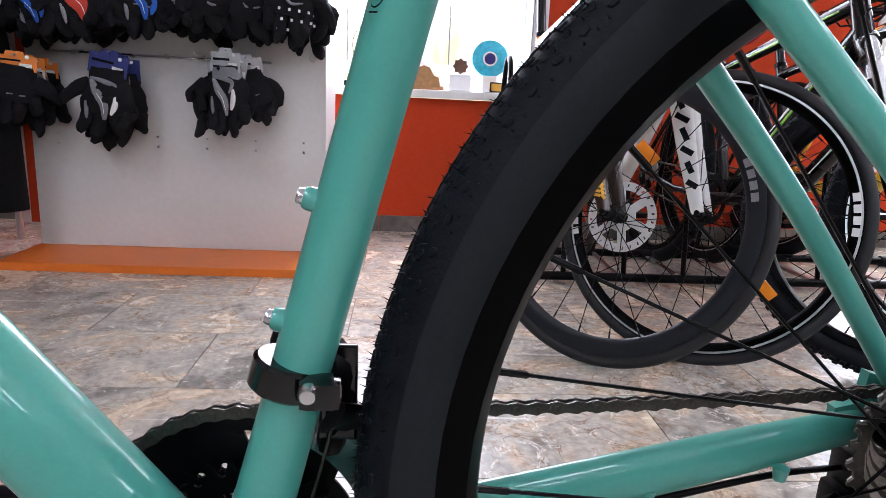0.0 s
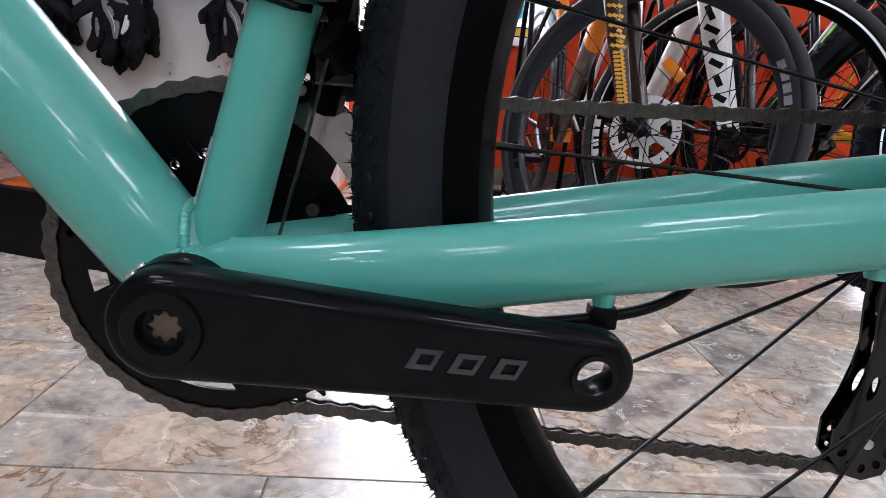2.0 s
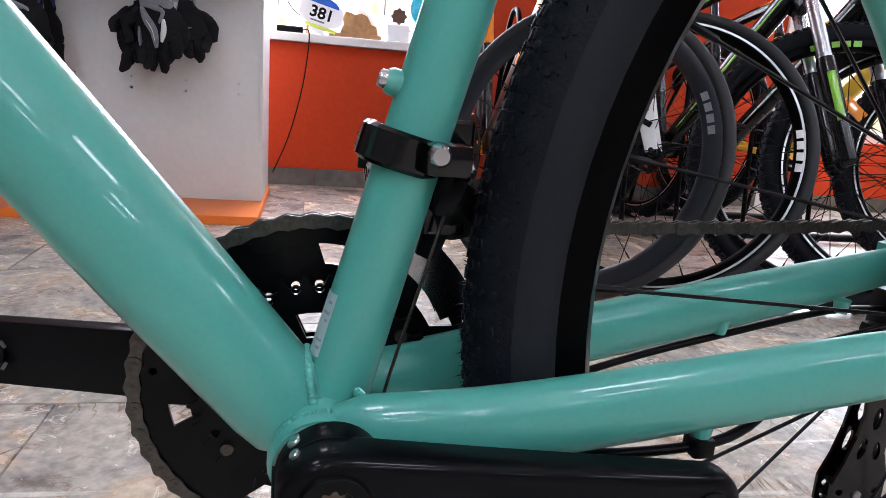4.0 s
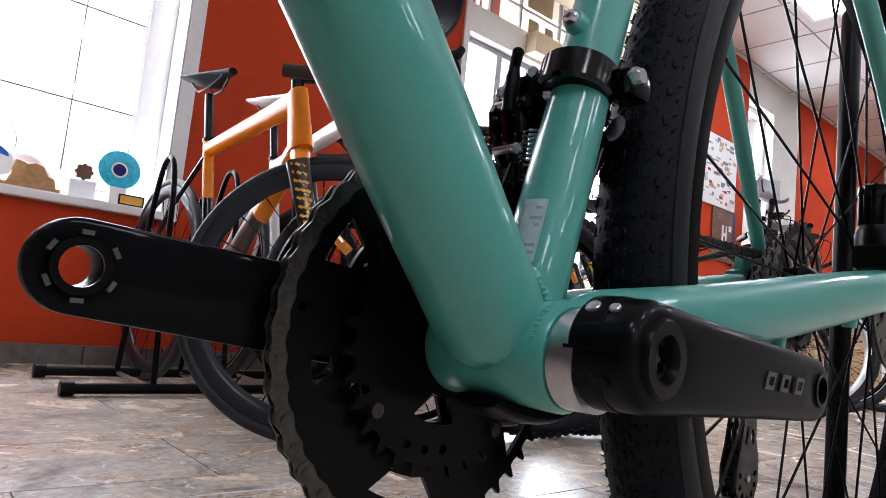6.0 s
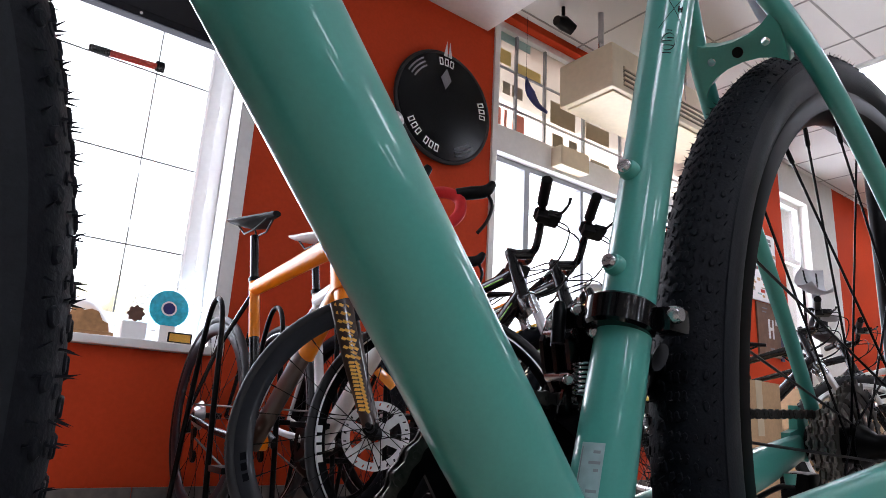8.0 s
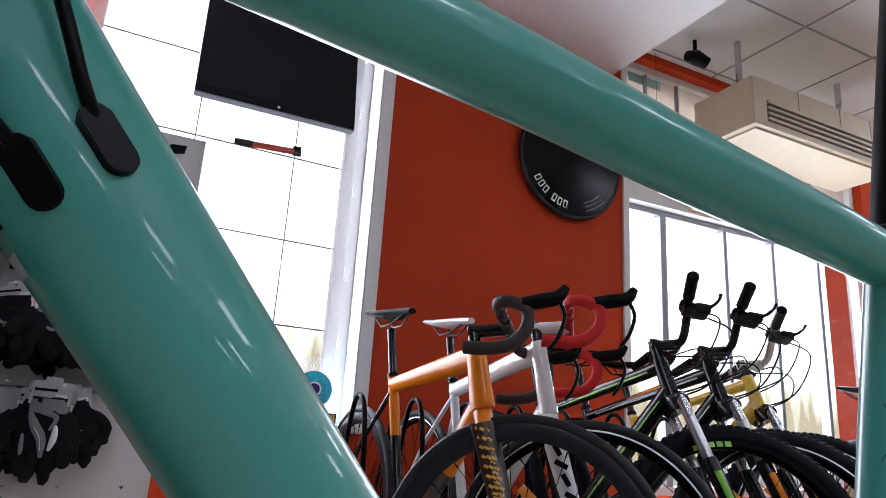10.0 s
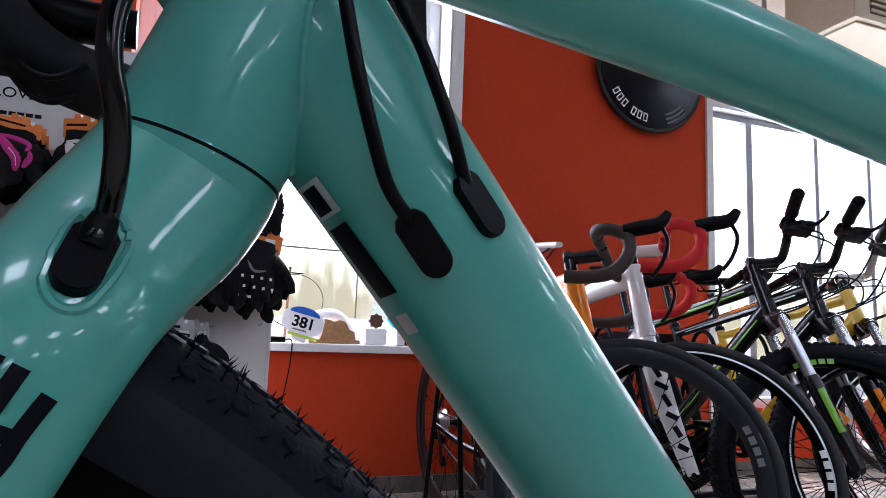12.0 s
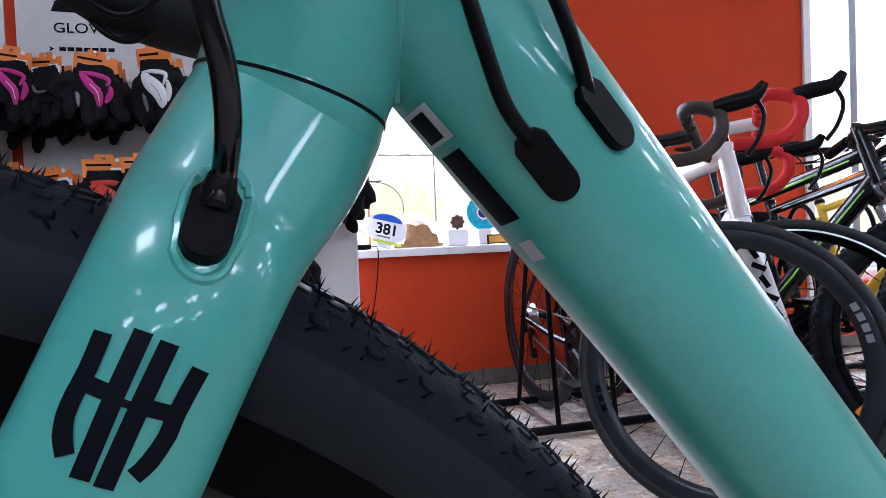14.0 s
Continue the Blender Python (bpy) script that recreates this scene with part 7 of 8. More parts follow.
            part("lower", tube([mid + hdir * 0.015, mid, bot], [0.019, 0.0215, 0.017], 18), fork_m, fk_)
            part("dropout", tube([bot + Vector((0, s * 0.008, 0)), bot + Vector((0, -s * 0.004, 0))], 0.013, 14, side=(1, 0, 0)), ANOD, fk_)
            if ex.get("leg_marks"):
                part("leg_mark", tube([mid.lerp(bot, 0.1) + Vector((0, s * 0.0125, 0)), mid.lerp(bot, 0.6) + Vector((0, s * 0.010, 0))], 0.0112, 12), ex["leg_marks"], fk_)
    part("axle", tube([fax + Vector((0, -0.062, 0)), fax + Vector((0, 0.062, 0))], 0.006, 12, side=(1, 0, 0)), ANOD, fk_)
    # front end
    if not road:
        part("crown_arch", tube(curve_pts([cr_ - hdir * 0.02 + Vector((0, -0.060, 0)), cr_ + Vector((0.004, -0.03, 0)), cr_ + Vector((0.006, 0, 0)), cr_ + Vector((0.004, 0.03, 0)), cr_ - hdir * 0.02 + Vector((0, 0.060, 0))], 16), lerp_list([(0.021, 0.021), (0.024, 0.020), (0.027, 0.022), (0.024, 0.020), (0.021, 0.021)], 17), 16), BIKEBLACK, fk_)
    sp_ = htp + hdir * 0.045
    part("steerer", tube([htp, sp_ + hdir * 0.012], 0.0165, 18), BIKEBLACK, fk_)
    stem_m = ex.get("stem", BIKEBLACK)
    tip = sp_ + Vector((0.09 if road else 0.07, 0, 0.018))
    part("stem", tube([sp_ - Vector((0.012, 0, 0)), sp_ + Vector((0.02, 0, 0.003)), tip], [0.019, 0.0165, 0.0175], 16), stem_m, fk_)
    if road:
        for s in (-1, 1):
            pts = curve_pts([tip, tip + Vector((0, s * 0.10, 0)), tip + Vector((0.004, s * 0.17, 0)), tip + Vector((0.045, s * 0.195, -0.004)), tip + Vector((0.082, s * 0.20, -0.025)), tip + Vector((0.086, s * 0.202, -0.07)), tip + Vector((0.055, s * 0.206, -0.112)), tip + Vector((0.0, s * 0.21, -0.128)), tip + Vector((-0.045, s * 0.212, -0.132))], 40)
            part("handlebar", tube(pts, 0.0152, 14), tape_m, fk_, "taped drop bar")
            h0 = tip + Vector((0.07, s * 0.20, -0.008))
            part("hood", tube(curve_pts([h0, h0 + Vector((0.04, 0, 0.012)), h0 + Vector((0.075, 0, 0.024)), h0 + Vector((0.092, 0, 0.052))], 12), lerp_list([0.0165, 0.0185, 0.017, 0.010], 13), 14), BLACK, fk_, "black brake hood")
            part("brake_lever", tube(curve_pts([h0 + Vector((0.08, 0, 0.018)), h0 + Vector((0.098, 0, -0.02)), h0 + Vector((0.09, 0, -0.07)), h0 + Vector((0.072, 0, -0.105))], 10), [(0.007, 0.005)] * 11, 8), ANOD, fk_)
    else:
        for s in (-1, 1):
            e = tip + Vector((-0.055, s * 0.32, 0.045))
            pts = curve_pts([tip, tip + Vector((0, s * 0.05, 0)), tip + Vector((-0.008, s * 0.11, 0.035)), tip + Vector((-0.03, s * 0.20, 0.045)), e], 20)
            part("handlebar", tube(pts, 0.0125, 12), ex.get("bar", BIKEBLACK), fk_)
            part("grip", tube([tip + Vector((-0.034, s * 0.215, 0.045)), tip + Vector((-0.036, s * 0.222, 0.045)), e, e + Vector((0, s * 0.004, 0))], [0.0175, 0.0165, 0.0165, 0.012], 14), tape_m, fk_, "rubber grip")
            part("brake_lever", tube(curve_pts([tip + Vector((-0.02, s * 0.19, 0.038)), tip + Vector((0.02, s * 0.20, 0.025)), tip + Vector((0.03, s * 0.26, 0.018)), tip + Vector((0.024, s * 0.30, 0.016))], 10), [(0.005, 0.004)] * 11, 8), ANOD, fk_)
            part("brake_clamp", tube([tip + Vector((-0.026, s * 0.150, 0.041)), tip + Vector((-0.029, s * 0.175, 0.043))], 0.0185, 14), ANOD, fk_)
            part("reservoir", box_bm(-0.012, 0.030, -0.030, 0.030, -0.012, 0.012, 0.005), ANOD, fk_, m=Matrix.Translation(tip + Vector((0.004, s * 0.168, 0.030))))
            part("cable", tube(curve_pts([tip + Vector((0.02, s * 0.15, 0.03)), tip + Vector((0.13, s * 0.09, 0.02)), tip + Vector((0.10, s * 0.02, -0.10)), htp + Vector((0.03, s * 0.02, -0.12))], 18), 0.0026, 8), BLACK, fk_)
            part("shifter", box_bm(-0.02, 0.02, -0.018, 0.018, -0.016, 0.012, 0.006), ANOD, fk_, m=Matrix.Translation(tip + Vector((-0.02, s * 0.175, 0.026))))
            part("cable", tube(curve_pts([tip + Vector((0.01, s * 0.17, 0.03)), tip + Vector((0.09, s * 0.10, 0.05)), tip + Vector((0.07, s * 0.03, -0.04)), htp + Vector((0.02, s * 0.03, -0.06))], 18), 0.0026, 8), BLACK, fk_)
    # drivetrain
    cr2 = new("crankset")
    cr2.parent = bk
    cr2.matrix_basis = Matrix.Translation(bbp)
    rg = 0.096 if road else 0.075
    part("chainring", poly(bmesh.new(), [((rg + (0.003 if k % 2 else -0.002)) * math.cos(2 * math.pi * k / 88), (rg + (0.003 if k % 2 else -0.002)) * math.sin(2 * math.pi * k / 88)) for k in range(88)], 0.003, Matrix.Translation((0, -0.046, 0)) @ pose(0, 0, 0, 90), [slot(radians(a), rg * 0.5, rg * 0.78, 0.42) for a in (36, 108, 180, 252, 324)]), ANOD, cr2, smooth=False)
    for s in (-1, 1):
        a = radians(ex.get("crank", 200) + (0 if s > 0 else 180))
        e = Vector((0.17 * math.cos(a), s * 0.074, 0.17 * math.sin(a)))
        part("crank_arm", tube([(0, s * 0.062, 0), e * 0.5 + Vector((0, s * 0.033, 0)), e], [(0.009, 0.017), (0.008, 0.013), (0.007, 0.012)], 12), ANOD if ex.get("dark_crank", True) else SILVER, cr2)
        pd = box_bm(-0.045, 0.045, -0.04 + s * 0.05, 0.04 + s * 0.05, -0.008, 0.008, 0.003)
        part("pedal", pd, BLACK, cr2, m=Matrix.Translation(e))
    part("cassette", spin(bmesh.new(), [(0.016, -0.02), (0.048, -0.02), (0.048, -0.024), (0.034, -0.036), (0.022, -0.046), (0.016, -0.046)], 32), STEEL, bk, m=Matrix.Translation((0, 0, R)))
    for z0, z1 in ((rg, 0.035), (-rg, -0.07)):
        part("chain_run", tube([bbp + Vector((0, -0.046, z0)), Vector((0.03 if z1 < 0 else 0, -0.04, R + z1))], 0.0032, 8), CHAIN, bk)
    rd_ = part("rear_derailleur", tube([(0.004, -0.060, R - 0.012), (0.020, -0.066, R - 0.034), (0.026, -0.062, R - 0.056)], [(0.009, 0.011), (0.012, 0.016), (0.009, 0.012)], 14), ANOD, bk)
    part("cage", poly(bmesh.new(), [(0.012, -0.045), (0.036, -0.042), (0.048, -0.090), (0.060, -0.128), (0.048, -0.145), (0.032, -0.134), (0.026, -0.092)], 0.003, Matrix.Translation((0, -0.048, R)) @ pose(0, 0, 0, 90), [oval(0.036, -0.092, 0.004, 0.016, 14)]), ANOD, rd_, smooth=False)
    for px, pz in ((0.024, -0.056), (0.046, -0.128)):
        part("pulley", spin(bmesh.new(), [(0.004, -0.003), (0.019, -0.0025), (0.019, 0.0025), (0.004, 0.003)], 24), BLACK, rd_, m=Matrix.Translation((px, -0.041, R + pz)))
    return bk


TYRE2 = material("road_tyre", (0.010, 0.011, 0.013), 0.6, vary=0.15, scale=80, bump=0.1, bump_scale=500)
GOLD = material("gold_print", (0.80, 0.42, 0.06), 0.35, vary=0.15, scale=300)
FORKDARK = material("dark_brown_fork", (0.03, 0.012, 0.006), 0.3, vary=0.1, coat=0.6)
RIMSILVER = material("bare_rim_band", (0.62, 0.63, 0.64), 0.32, metal=0.8, vary=0.08)

shop_bike("road_bike", "orange road bicycle with deep dark rims and brown bar tape", "road", (ORANGE, ORANGE, BROWNTAPE, CARBON, TYRE2, BLACKTAPE), (0.598, 1.065), (-0.02, -1.0), 48,
          {"leg": FORKDARK, "leg_marks": GOLD, "bricks": True, "rotor": True, "rim_depth": 0.040, "seat_tube": BIKEBLACK, "stay": BIKEBLACK, "down": FORKDARK, "down_top": ORANGE, "rim_marks": [(200, 3, DARKINK), (20, 4, FABRICGREY)], "crank": 160})
shop_bike("road_bike", "white road bicycle with red bar tape and silver rim bands", "road", (BIKEWHITE, BIKEWHITE, REDTAPE, RIMBLACK, TYRE2, BIKEWHITE), (0.815, 1.085), (-0.05, -1.0), 54,
          {"head": 0.205, "slim": True, "leg_marks": DARKINK, "marks": 7, "track": RIMSILVER, "rim_depth": 0.026, "rim_marks": [(8, 4, PAPER), (188, 4, PAPER)], "stem": BIKEWHITE, "reflector": True, "crank": 200})
shop_bike("trail_bike", "black and lime-green trail bicycle with a suspension fork", "mtb", (BIKEBLACK, BIKEBLACK, BLACK, RIMBLACK, RUBBER, BLACK), (1.255, 1.00), (0.10, -1.0), 56,
          {"stripes": (GREEN, PAPER), "leg_marks": GREEN, "rim_marks": [(100, 5, GREEN), (280, 5, GREEN), (10, 3, PAPER)], "crank": 190})
shop_bike("trail_bike", "black trail bicycle with orange fork stripes", "mtb", (BIKEBLACK, BIKEBLACK, BLACK, RIMBLACK, RUBBER, BLACK), (1.455, 0.99), (0.10, -1.0), 58,
          {"stripes": (PAPER, ORANGE), "leg_marks": ORANGE, "track": RIMSILVER, "reflector": True, "crank": 215})
shop_bike("trail_bike", "yellow bicycle with a silver handlebar", "mtb", (YELLOW, BIKEBLACK, BLACK, RIMBLACK, RUBBER, BLACK), (1.82, 1.13), (0.10, -1.0), 55,
          {"bar": SILVER, "stem": SILVER, "leg_marks": YELLOW, "track": RIMSILVER, "reflector": True, "crank": 170})
far = shop_bike("city_bike", "black city bicycle with silver rims further along the window", "mtb", (BIKEBLACK, BIKEBLACK, BLACK, SILVER, TYRE2, BLACK), (3.30, 0.94), (0.2, -1.0), 25, {"track": RIMSILVER, "dark_crank": False}, "bikes further along")
shop_bike("city_bike", "dark city bicycle with black rims and silver bands", "mtb", (BIKEBLACK, BIKEBLACK, BLACK, RIMBLACK, TYRE2, BLACK), (3.95, 0.98), (0.3, -1.0), 20, {"track": RIMSILVER}, "bikes further along")
shop_bike("city_bike", "silver city bicycle by the cardboard boxes", "mtb", (SILVER, BIKEBLACK, BLACK, SILVER, TYRE2, BLACK), (4.55, 0.90), (0.2, -1.0), 20, {"track": RIMSILVER}, "bikes further along")

# floor rack under the rear wheels of the row
rack = thing("bike_rack", "black tubular floor rack with wheel hoops", "bike rack", ROOM)
for v in (1.715, 2.075):
    part("floor_bar", tube([(0.20, v, 0.021), (0.23, v, 0.021), (1.95, v, 0.021), (1.98, v, 0.021)], [0.0145] * 4, 14), BLACK, rack)
    for u in (0.20, 1.98):
        part("end_cap", tube([(u - 0.012, v, 0.021), (u + 0.02, v, 0.021)], 0.0205, 16), BLACK, rack, "black rubber end cap")
for u in (0.42, 0.62, 0.82, 1.02, 1.22, 1.48, 1.74):
    part("hoop", tube(curve_pts([(u, 1.715, 0.02), (u, 1.755, 0.3), (u, 1.79, 0.62), (u, 1.86, 0.70), (u, 1.93, 0.62), (u, 2.01, 0.3), (u, 2.075, 0.02)], 36), 0.0085, 10), BLACK, rack)
    part("cross_brace", tube([(u, 1.735, 0.02), (u, 2.055, 0.021)], 0.007, 8), STEEL, rack)


# ---------------------------------------------------------------- on the wall and the sill
SILL = W1[2]
# screen hanging in the window's head
tv = thing("television", "black flat television hung aslant in the window head", "television", place(0.133, WALL + 0.02, 2.205, 0, -9, 0))
part("case", box_bm(-0.345, 0.345, 0.0, 0.045, -0.33, 0.33, 0.008), TVBLACK, tv, smooth=False)
part("screen", box_bm(-0.33, 0.33, -0.003, 0.0, -0.295, 0.315), TVBLACK, tv, "glossy dark screen", smooth=False)
part("logo_mark", tube([(0.0, -0.0045, -0.312), (0.0, -0.0005, -0.312)], 0.006, 12, side=(1, 0, 0)), SILVER, tv)
part("bracket", box_bm(-0.05, 0.05, 0.045, 0.12, -0.05, 0.05), ANOD, tv, smooth=False)
for u in (-0.2, 0.2):
    part("hanger", tube([(u, 0.05, 0.3), (u, 0.06, 0.44)], 0.004, 8), STEEL, tv)

# disc wheel on the red wall
pro = thing("disc_wheel", "black lens-shaped disc wheel hung on the red wall", "bicycle wheel", place(1.678, WALL - 0.035, 2.020, 0, 0, 0))
part("disc", spin(bmesh.new(), [(0.0, -0.026), (0.10, -0.022), (0.29, -0.010), (0.305, -0.009), (0.305, 0.009), (0.29, 0.010), (0.10, 0.022), (0.0, 0.026)], 72, closed=False), material("disc_black", (0.0025, 0.003, 0.004), 0.22, vary=0.1, spec=0.12), pro)
part("tyre", spin(bmesh.new(), [(0.316 + 0.012 * math.cos(a), 0.012 * math.sin(a)) for a in [2 * math.pi * k / 12 for k in range(12)]], 72), TYRE2, pro)
part("hub_mark", poly(bmesh.new(), [(0, -0.062), (0.036, 0.0), (0, 0.062), (-0.036, 0.0)], 0.002, pose(-0.012, -0.024, 0.155, 90)), FABRICGREY, pro, "pale grey diamond print", smooth=False)
for s in (-1, 1):
    part("hanger_tip", poly(bmesh.new(), [(0.004 * s, 0.30), (0.028 * s, 0.30), (0.010 * s, 0.395)], 0.003, pose(0.0, -0.012, 0.0, 90)), STEEL, pro, "steel hook point", smooth=False)
for a0 in (100, 20, -130, -100):
    for k in range(3):
        a = radians(a0 - k * 8)
        m = Matrix.Rotation(-a, 4, "Y") @ Matrix.Translation((0.262, -0.0155, 0)) @ pose(0, 0, 0, 0, 0, 0)
        part("print_mark", poly(bmesh.new(), [(-0.022, -0.013), (0.022, -0.013), (0.022, 0.013), (-0.022, 0.013)], 0.0016, m @ pose(0, 0, 0, 90), [[(-0.015, -0.007), (0.015, -0.007), (0.015, 0.007), (-0.015, 0.007)]]), PAPER, pro, smooth=False)
for a0 in (140, -58):
    for k in range(3):
        a1 = radians(a0)
        rr = 0.235 + 0.022 * k
        arc = [((rr) * math.cos(a1 + radians(q)), rr * math.sin(a1 + radians(q))) for q in range(-14, 15, 4)] + [((rr + 0.009) * math.cos(a1 + radians(q)), (rr + 0.009) * math.sin(a1 + radians(q))) for q in range(14, -15, -4)]
        part("print_mark", poly(bmesh.new(), arc, 0.0016, pose(0, -0.0165, 0, 90)), FABRICGREY, pro, smooth=False)

# things on the window sill
CY = material("turquoise_glaze", (0.02, 0.50, 0.68), 0.25, vary=0.25, scale=60, coat=0.4)
DBL = material("dark_blue_glaze", (0.012, 0.015, 0.14), 0.25, vary=0.1)
eye = thing("decorative_plate", "round turquoise plate with a dark blue centre on the sill", "ornament", place(0.438, WALL + 0.03, SILL + 0.135, 0, -8, 0))
part("plate", poly(bmesh.new(), ring_pts(0.075, 40), 0.006, pose(0, 0, 0, 90), [ring_pts(0.030, 30)]), CY, eye)
part("ring", poly(bmesh.new(), ring_pts(0.030, 30), 0.006, pose(0, 0, 0, 90), [ring_pts(0.023, 24)]), PAPER, eye)
part("pupil", poly(bmesh.new(), ring_pts(0.0228, 24), 0.007, pose(0, -0.001, 0, 90)), DBL, eye, "dark blue centre")
for k in range(8):
    a = radians(45 * k + 20)
    part("bead", tube([(0.052 * math.cos(a), -0.006, 0.052 * math.sin(a)), (0.052 * math.cos(a), -0.003, 0.052 * math.sin(a))], 0.011 if k % 2 else 0.007, 14, side=(1, 0, 0)), CY, eye)
part("foot", box_bm(-0.03, 0.03, -0.01, 0.035, -0.1345, -0.07, 0.003), PAPER, eye, smooth=False)
fan = bmesh.new()
for k in range(30):
    a = radians(-10 + 200 * k / 29)
    pts = [((0.080 + 0.011 * q) * math.cos(a + 0.05 * math.sin(q * 2 + k)), 0.004, (0.080 + 0.011 * q) * math.sin(a + 0.05 * math.sin(q * 2 + k))) for q in range(6)]
    sweep(fan, pts, 0.0021, 5)
part("lace_fan", fan, PAPER, eye, "thin white lacework rim")
brn = thing("wooden_rosette", "small brown scalloped wooden disc on the sill", "ornament", place(0.316, WALL + 0.01, SILL + 0.098, 0, -5, 0))
part("disc", poly(bmesh.new(), [((0.029 + 0.003 * math.cos(8 * a)) * math.cos(a), (0.029 + 0.003 * math.cos(8 * a)) * math.sin(a)) for a in [2 * math.pi * k / 64 for k in range(64)]], 0.012, pose(0, 0, 0, 90)), material("brown_wood", (0.12, 0.05, 0.025), 0.5, vary=0.2, scale=80), brn)
part("stand", box_bm(-0.045, 0.045, -0.01, 0.03, -0.0975, -0.032, 0.004), PAPER, brn, "white box under it", smooth=False)
plq = thing("number_plate_board", "white race number board with a blue top edge on the sill", "number board", place(0.012, WALL - 0.01, SILL + 0.083, 0, -14, 14))
part("board", poly(bmesh.new(), [(0.092 * math.cos(a) if abs(math.cos(a)) < 0.93 else 0.084 * math.copysign(1, math.cos(a)), 0.060 * math.sin(a)) for a in [2 * math.pi * k / 36 for k in range(36)]], 0.003, pose(0, 0, 0, 90)), PAPER, plq)
part("top_band", poly(bmesh.new(), [(0.062 * math.cos(a), 0.030 + 0.030 * math.sin(a)) for a in [math.pi * k / 14 for k in range(15)]], 0.0012, pose(0, -0.0024, 0.0, 90)), FABRICBLUE, plq, "blue printed band", smooth=False)
text_part("381", 0.062, DARKINK, plq, pose(0.002, -0.0022, -0.006, 90), "number", bold=0.0018)
part("print_bar", box_bm(-0.035, 0.02, -0.0026, -0.0014, -0.040, -0.034), FABRICGREY, plq, smooth=False)
part("lime_edge", box_bm(-0.05, 0.07, -0.0022, 0.0022, -0.064, -0.052), material("lime_card", (0.55, 0.65, 0.08), 0.5, vary=0.05), plq, smooth=False)
part("prop", box_bm(-0.03, 0.03, 0.004, 0.03, -0.076, 0.0), PAPER, plq, smooth=False)
car = thing("wooden_carving", "rough ochre wooden block with a wavy top on the sill", "ornament", place(0.161, WALL + 0.045, SILL + 0.0005))
part("block", poly(bmesh.new(), [(-0.075, 0.016), (0.075, 0.016), (0.068, 0.05), (0.048, 0.056), (0.030, 0.088), (0.006, 0.096), (-0.018, 0.088), (-0.032, 0.094), (-0.055, 0.098), (-0.068, 0.07), (-0.062, 0.05)], 0.05, pose(0, 0, 0, 90)), material("ochre_wood", (0.36, 0.19, 0.075), 0.6, vary=0.2, scale=50, stains=0.2, stain_scale=20), car)
part("base", box_bm(-0.12, 0.09, -0.04, 0.04, 0.0, 0.016, 0.003), material("ochre_base", (0.30, 0.15, 0.055), 0.5, vary=0.15, scale=50), car, smooth=False)
wht = thing("plaster_ornament", "low white plaster ornament with a curled edge on the sill", "ornament", place(0.107, WALL + 0.10, SILL + 0.001))
part("body", tube(curve_pts([(-0.09, 0, 0.02), (-0.03, 0, 0.10), (0.05, 0, 0.115), (0.11, 0, 0.07), (0.15, 0, 0.025)], 16), lerp_list([0.018, 0.026, 0.026, 0.024, 0.02], 17), 12), PAPER, wht)
tin = thing("small_frame", "small dark-edged picture frame lying by the window", "frame", place(0.483, WALL - 0.015, SILL + 0.0215))
part("rim", frame_ring(bmesh.new(), -0.045, 0.045, -0.02, 0.02, 0.005, -0.006, 0.006), DARKINK, tin, smooth=False)
part("picture", box_bm(-0.0402, 0.0402, -0.002, 0.004, -0.0152, 0.0152), GOLD, tin, smooth=False)
tool = thing("black_case", "flat black case lying on the sill", "case", place(-0.106, WALL - 0.01, SILL + 0.0005))
part("case", box_bm(-0.05, 0.05, -0.02, 0.02, 0, 0.022, 0.004), BLACK, tool)
yb = thing("paint_tin", "small pale yellow tub on the sill", "tub", place(-0.141, WALL + 0.07, SILL + 0.0005))
part("tub", tube([(0, 0, 0), (0, 0, 0.05), (0, 0, 0.054)], [0.022, 0.024, 0.021], 18), material("pale_yellow_card", (0.75, 0.72, 0.30), 0.5, vary=0.08), yb)
cab = thing("power_cable", "thin black cable hanging from the sill", "cable", place(-0.032, WALL - 0.054, 0))
part("cable", tube(curve_pts([(-0.03, 0.03, SILL + 0.012), (0.0, 0.0, SILL - 0.005), (-0.02, 0.0, 0.40), (-0.07, 0.01, 0.2), (-0.13, 0.02, 0.05)], 26), 0.0025, 8), BLACK, cab)
wr_ = thing("wire_ornament", "brown post with a bent wire ring in the window", "ornament", place(-0.042, WALL + 0.11, SILL))
part("post", tube([(0, 0, 0.0), (0.005, 0, 0.31)], 0.0055, 10), material("post_wood", (0.25, 0.11, 0.04), 0.6, vary=0.15), wr_)
part("wire_ring", tube([(0.03 + 0.12 * math.cos(a), 0, 0.17 + 0.11 * math.sin(a)) for a in [2 * math.pi * k / 40 for k in range(40)]], 0.0016, 6, closed=True), DARKINK, wr_)
part("cross_bar", tube([(-0.045, 0, 0.285), (0.06, 0, 0.285)], 0.003, 8), DARKINK, wr_)

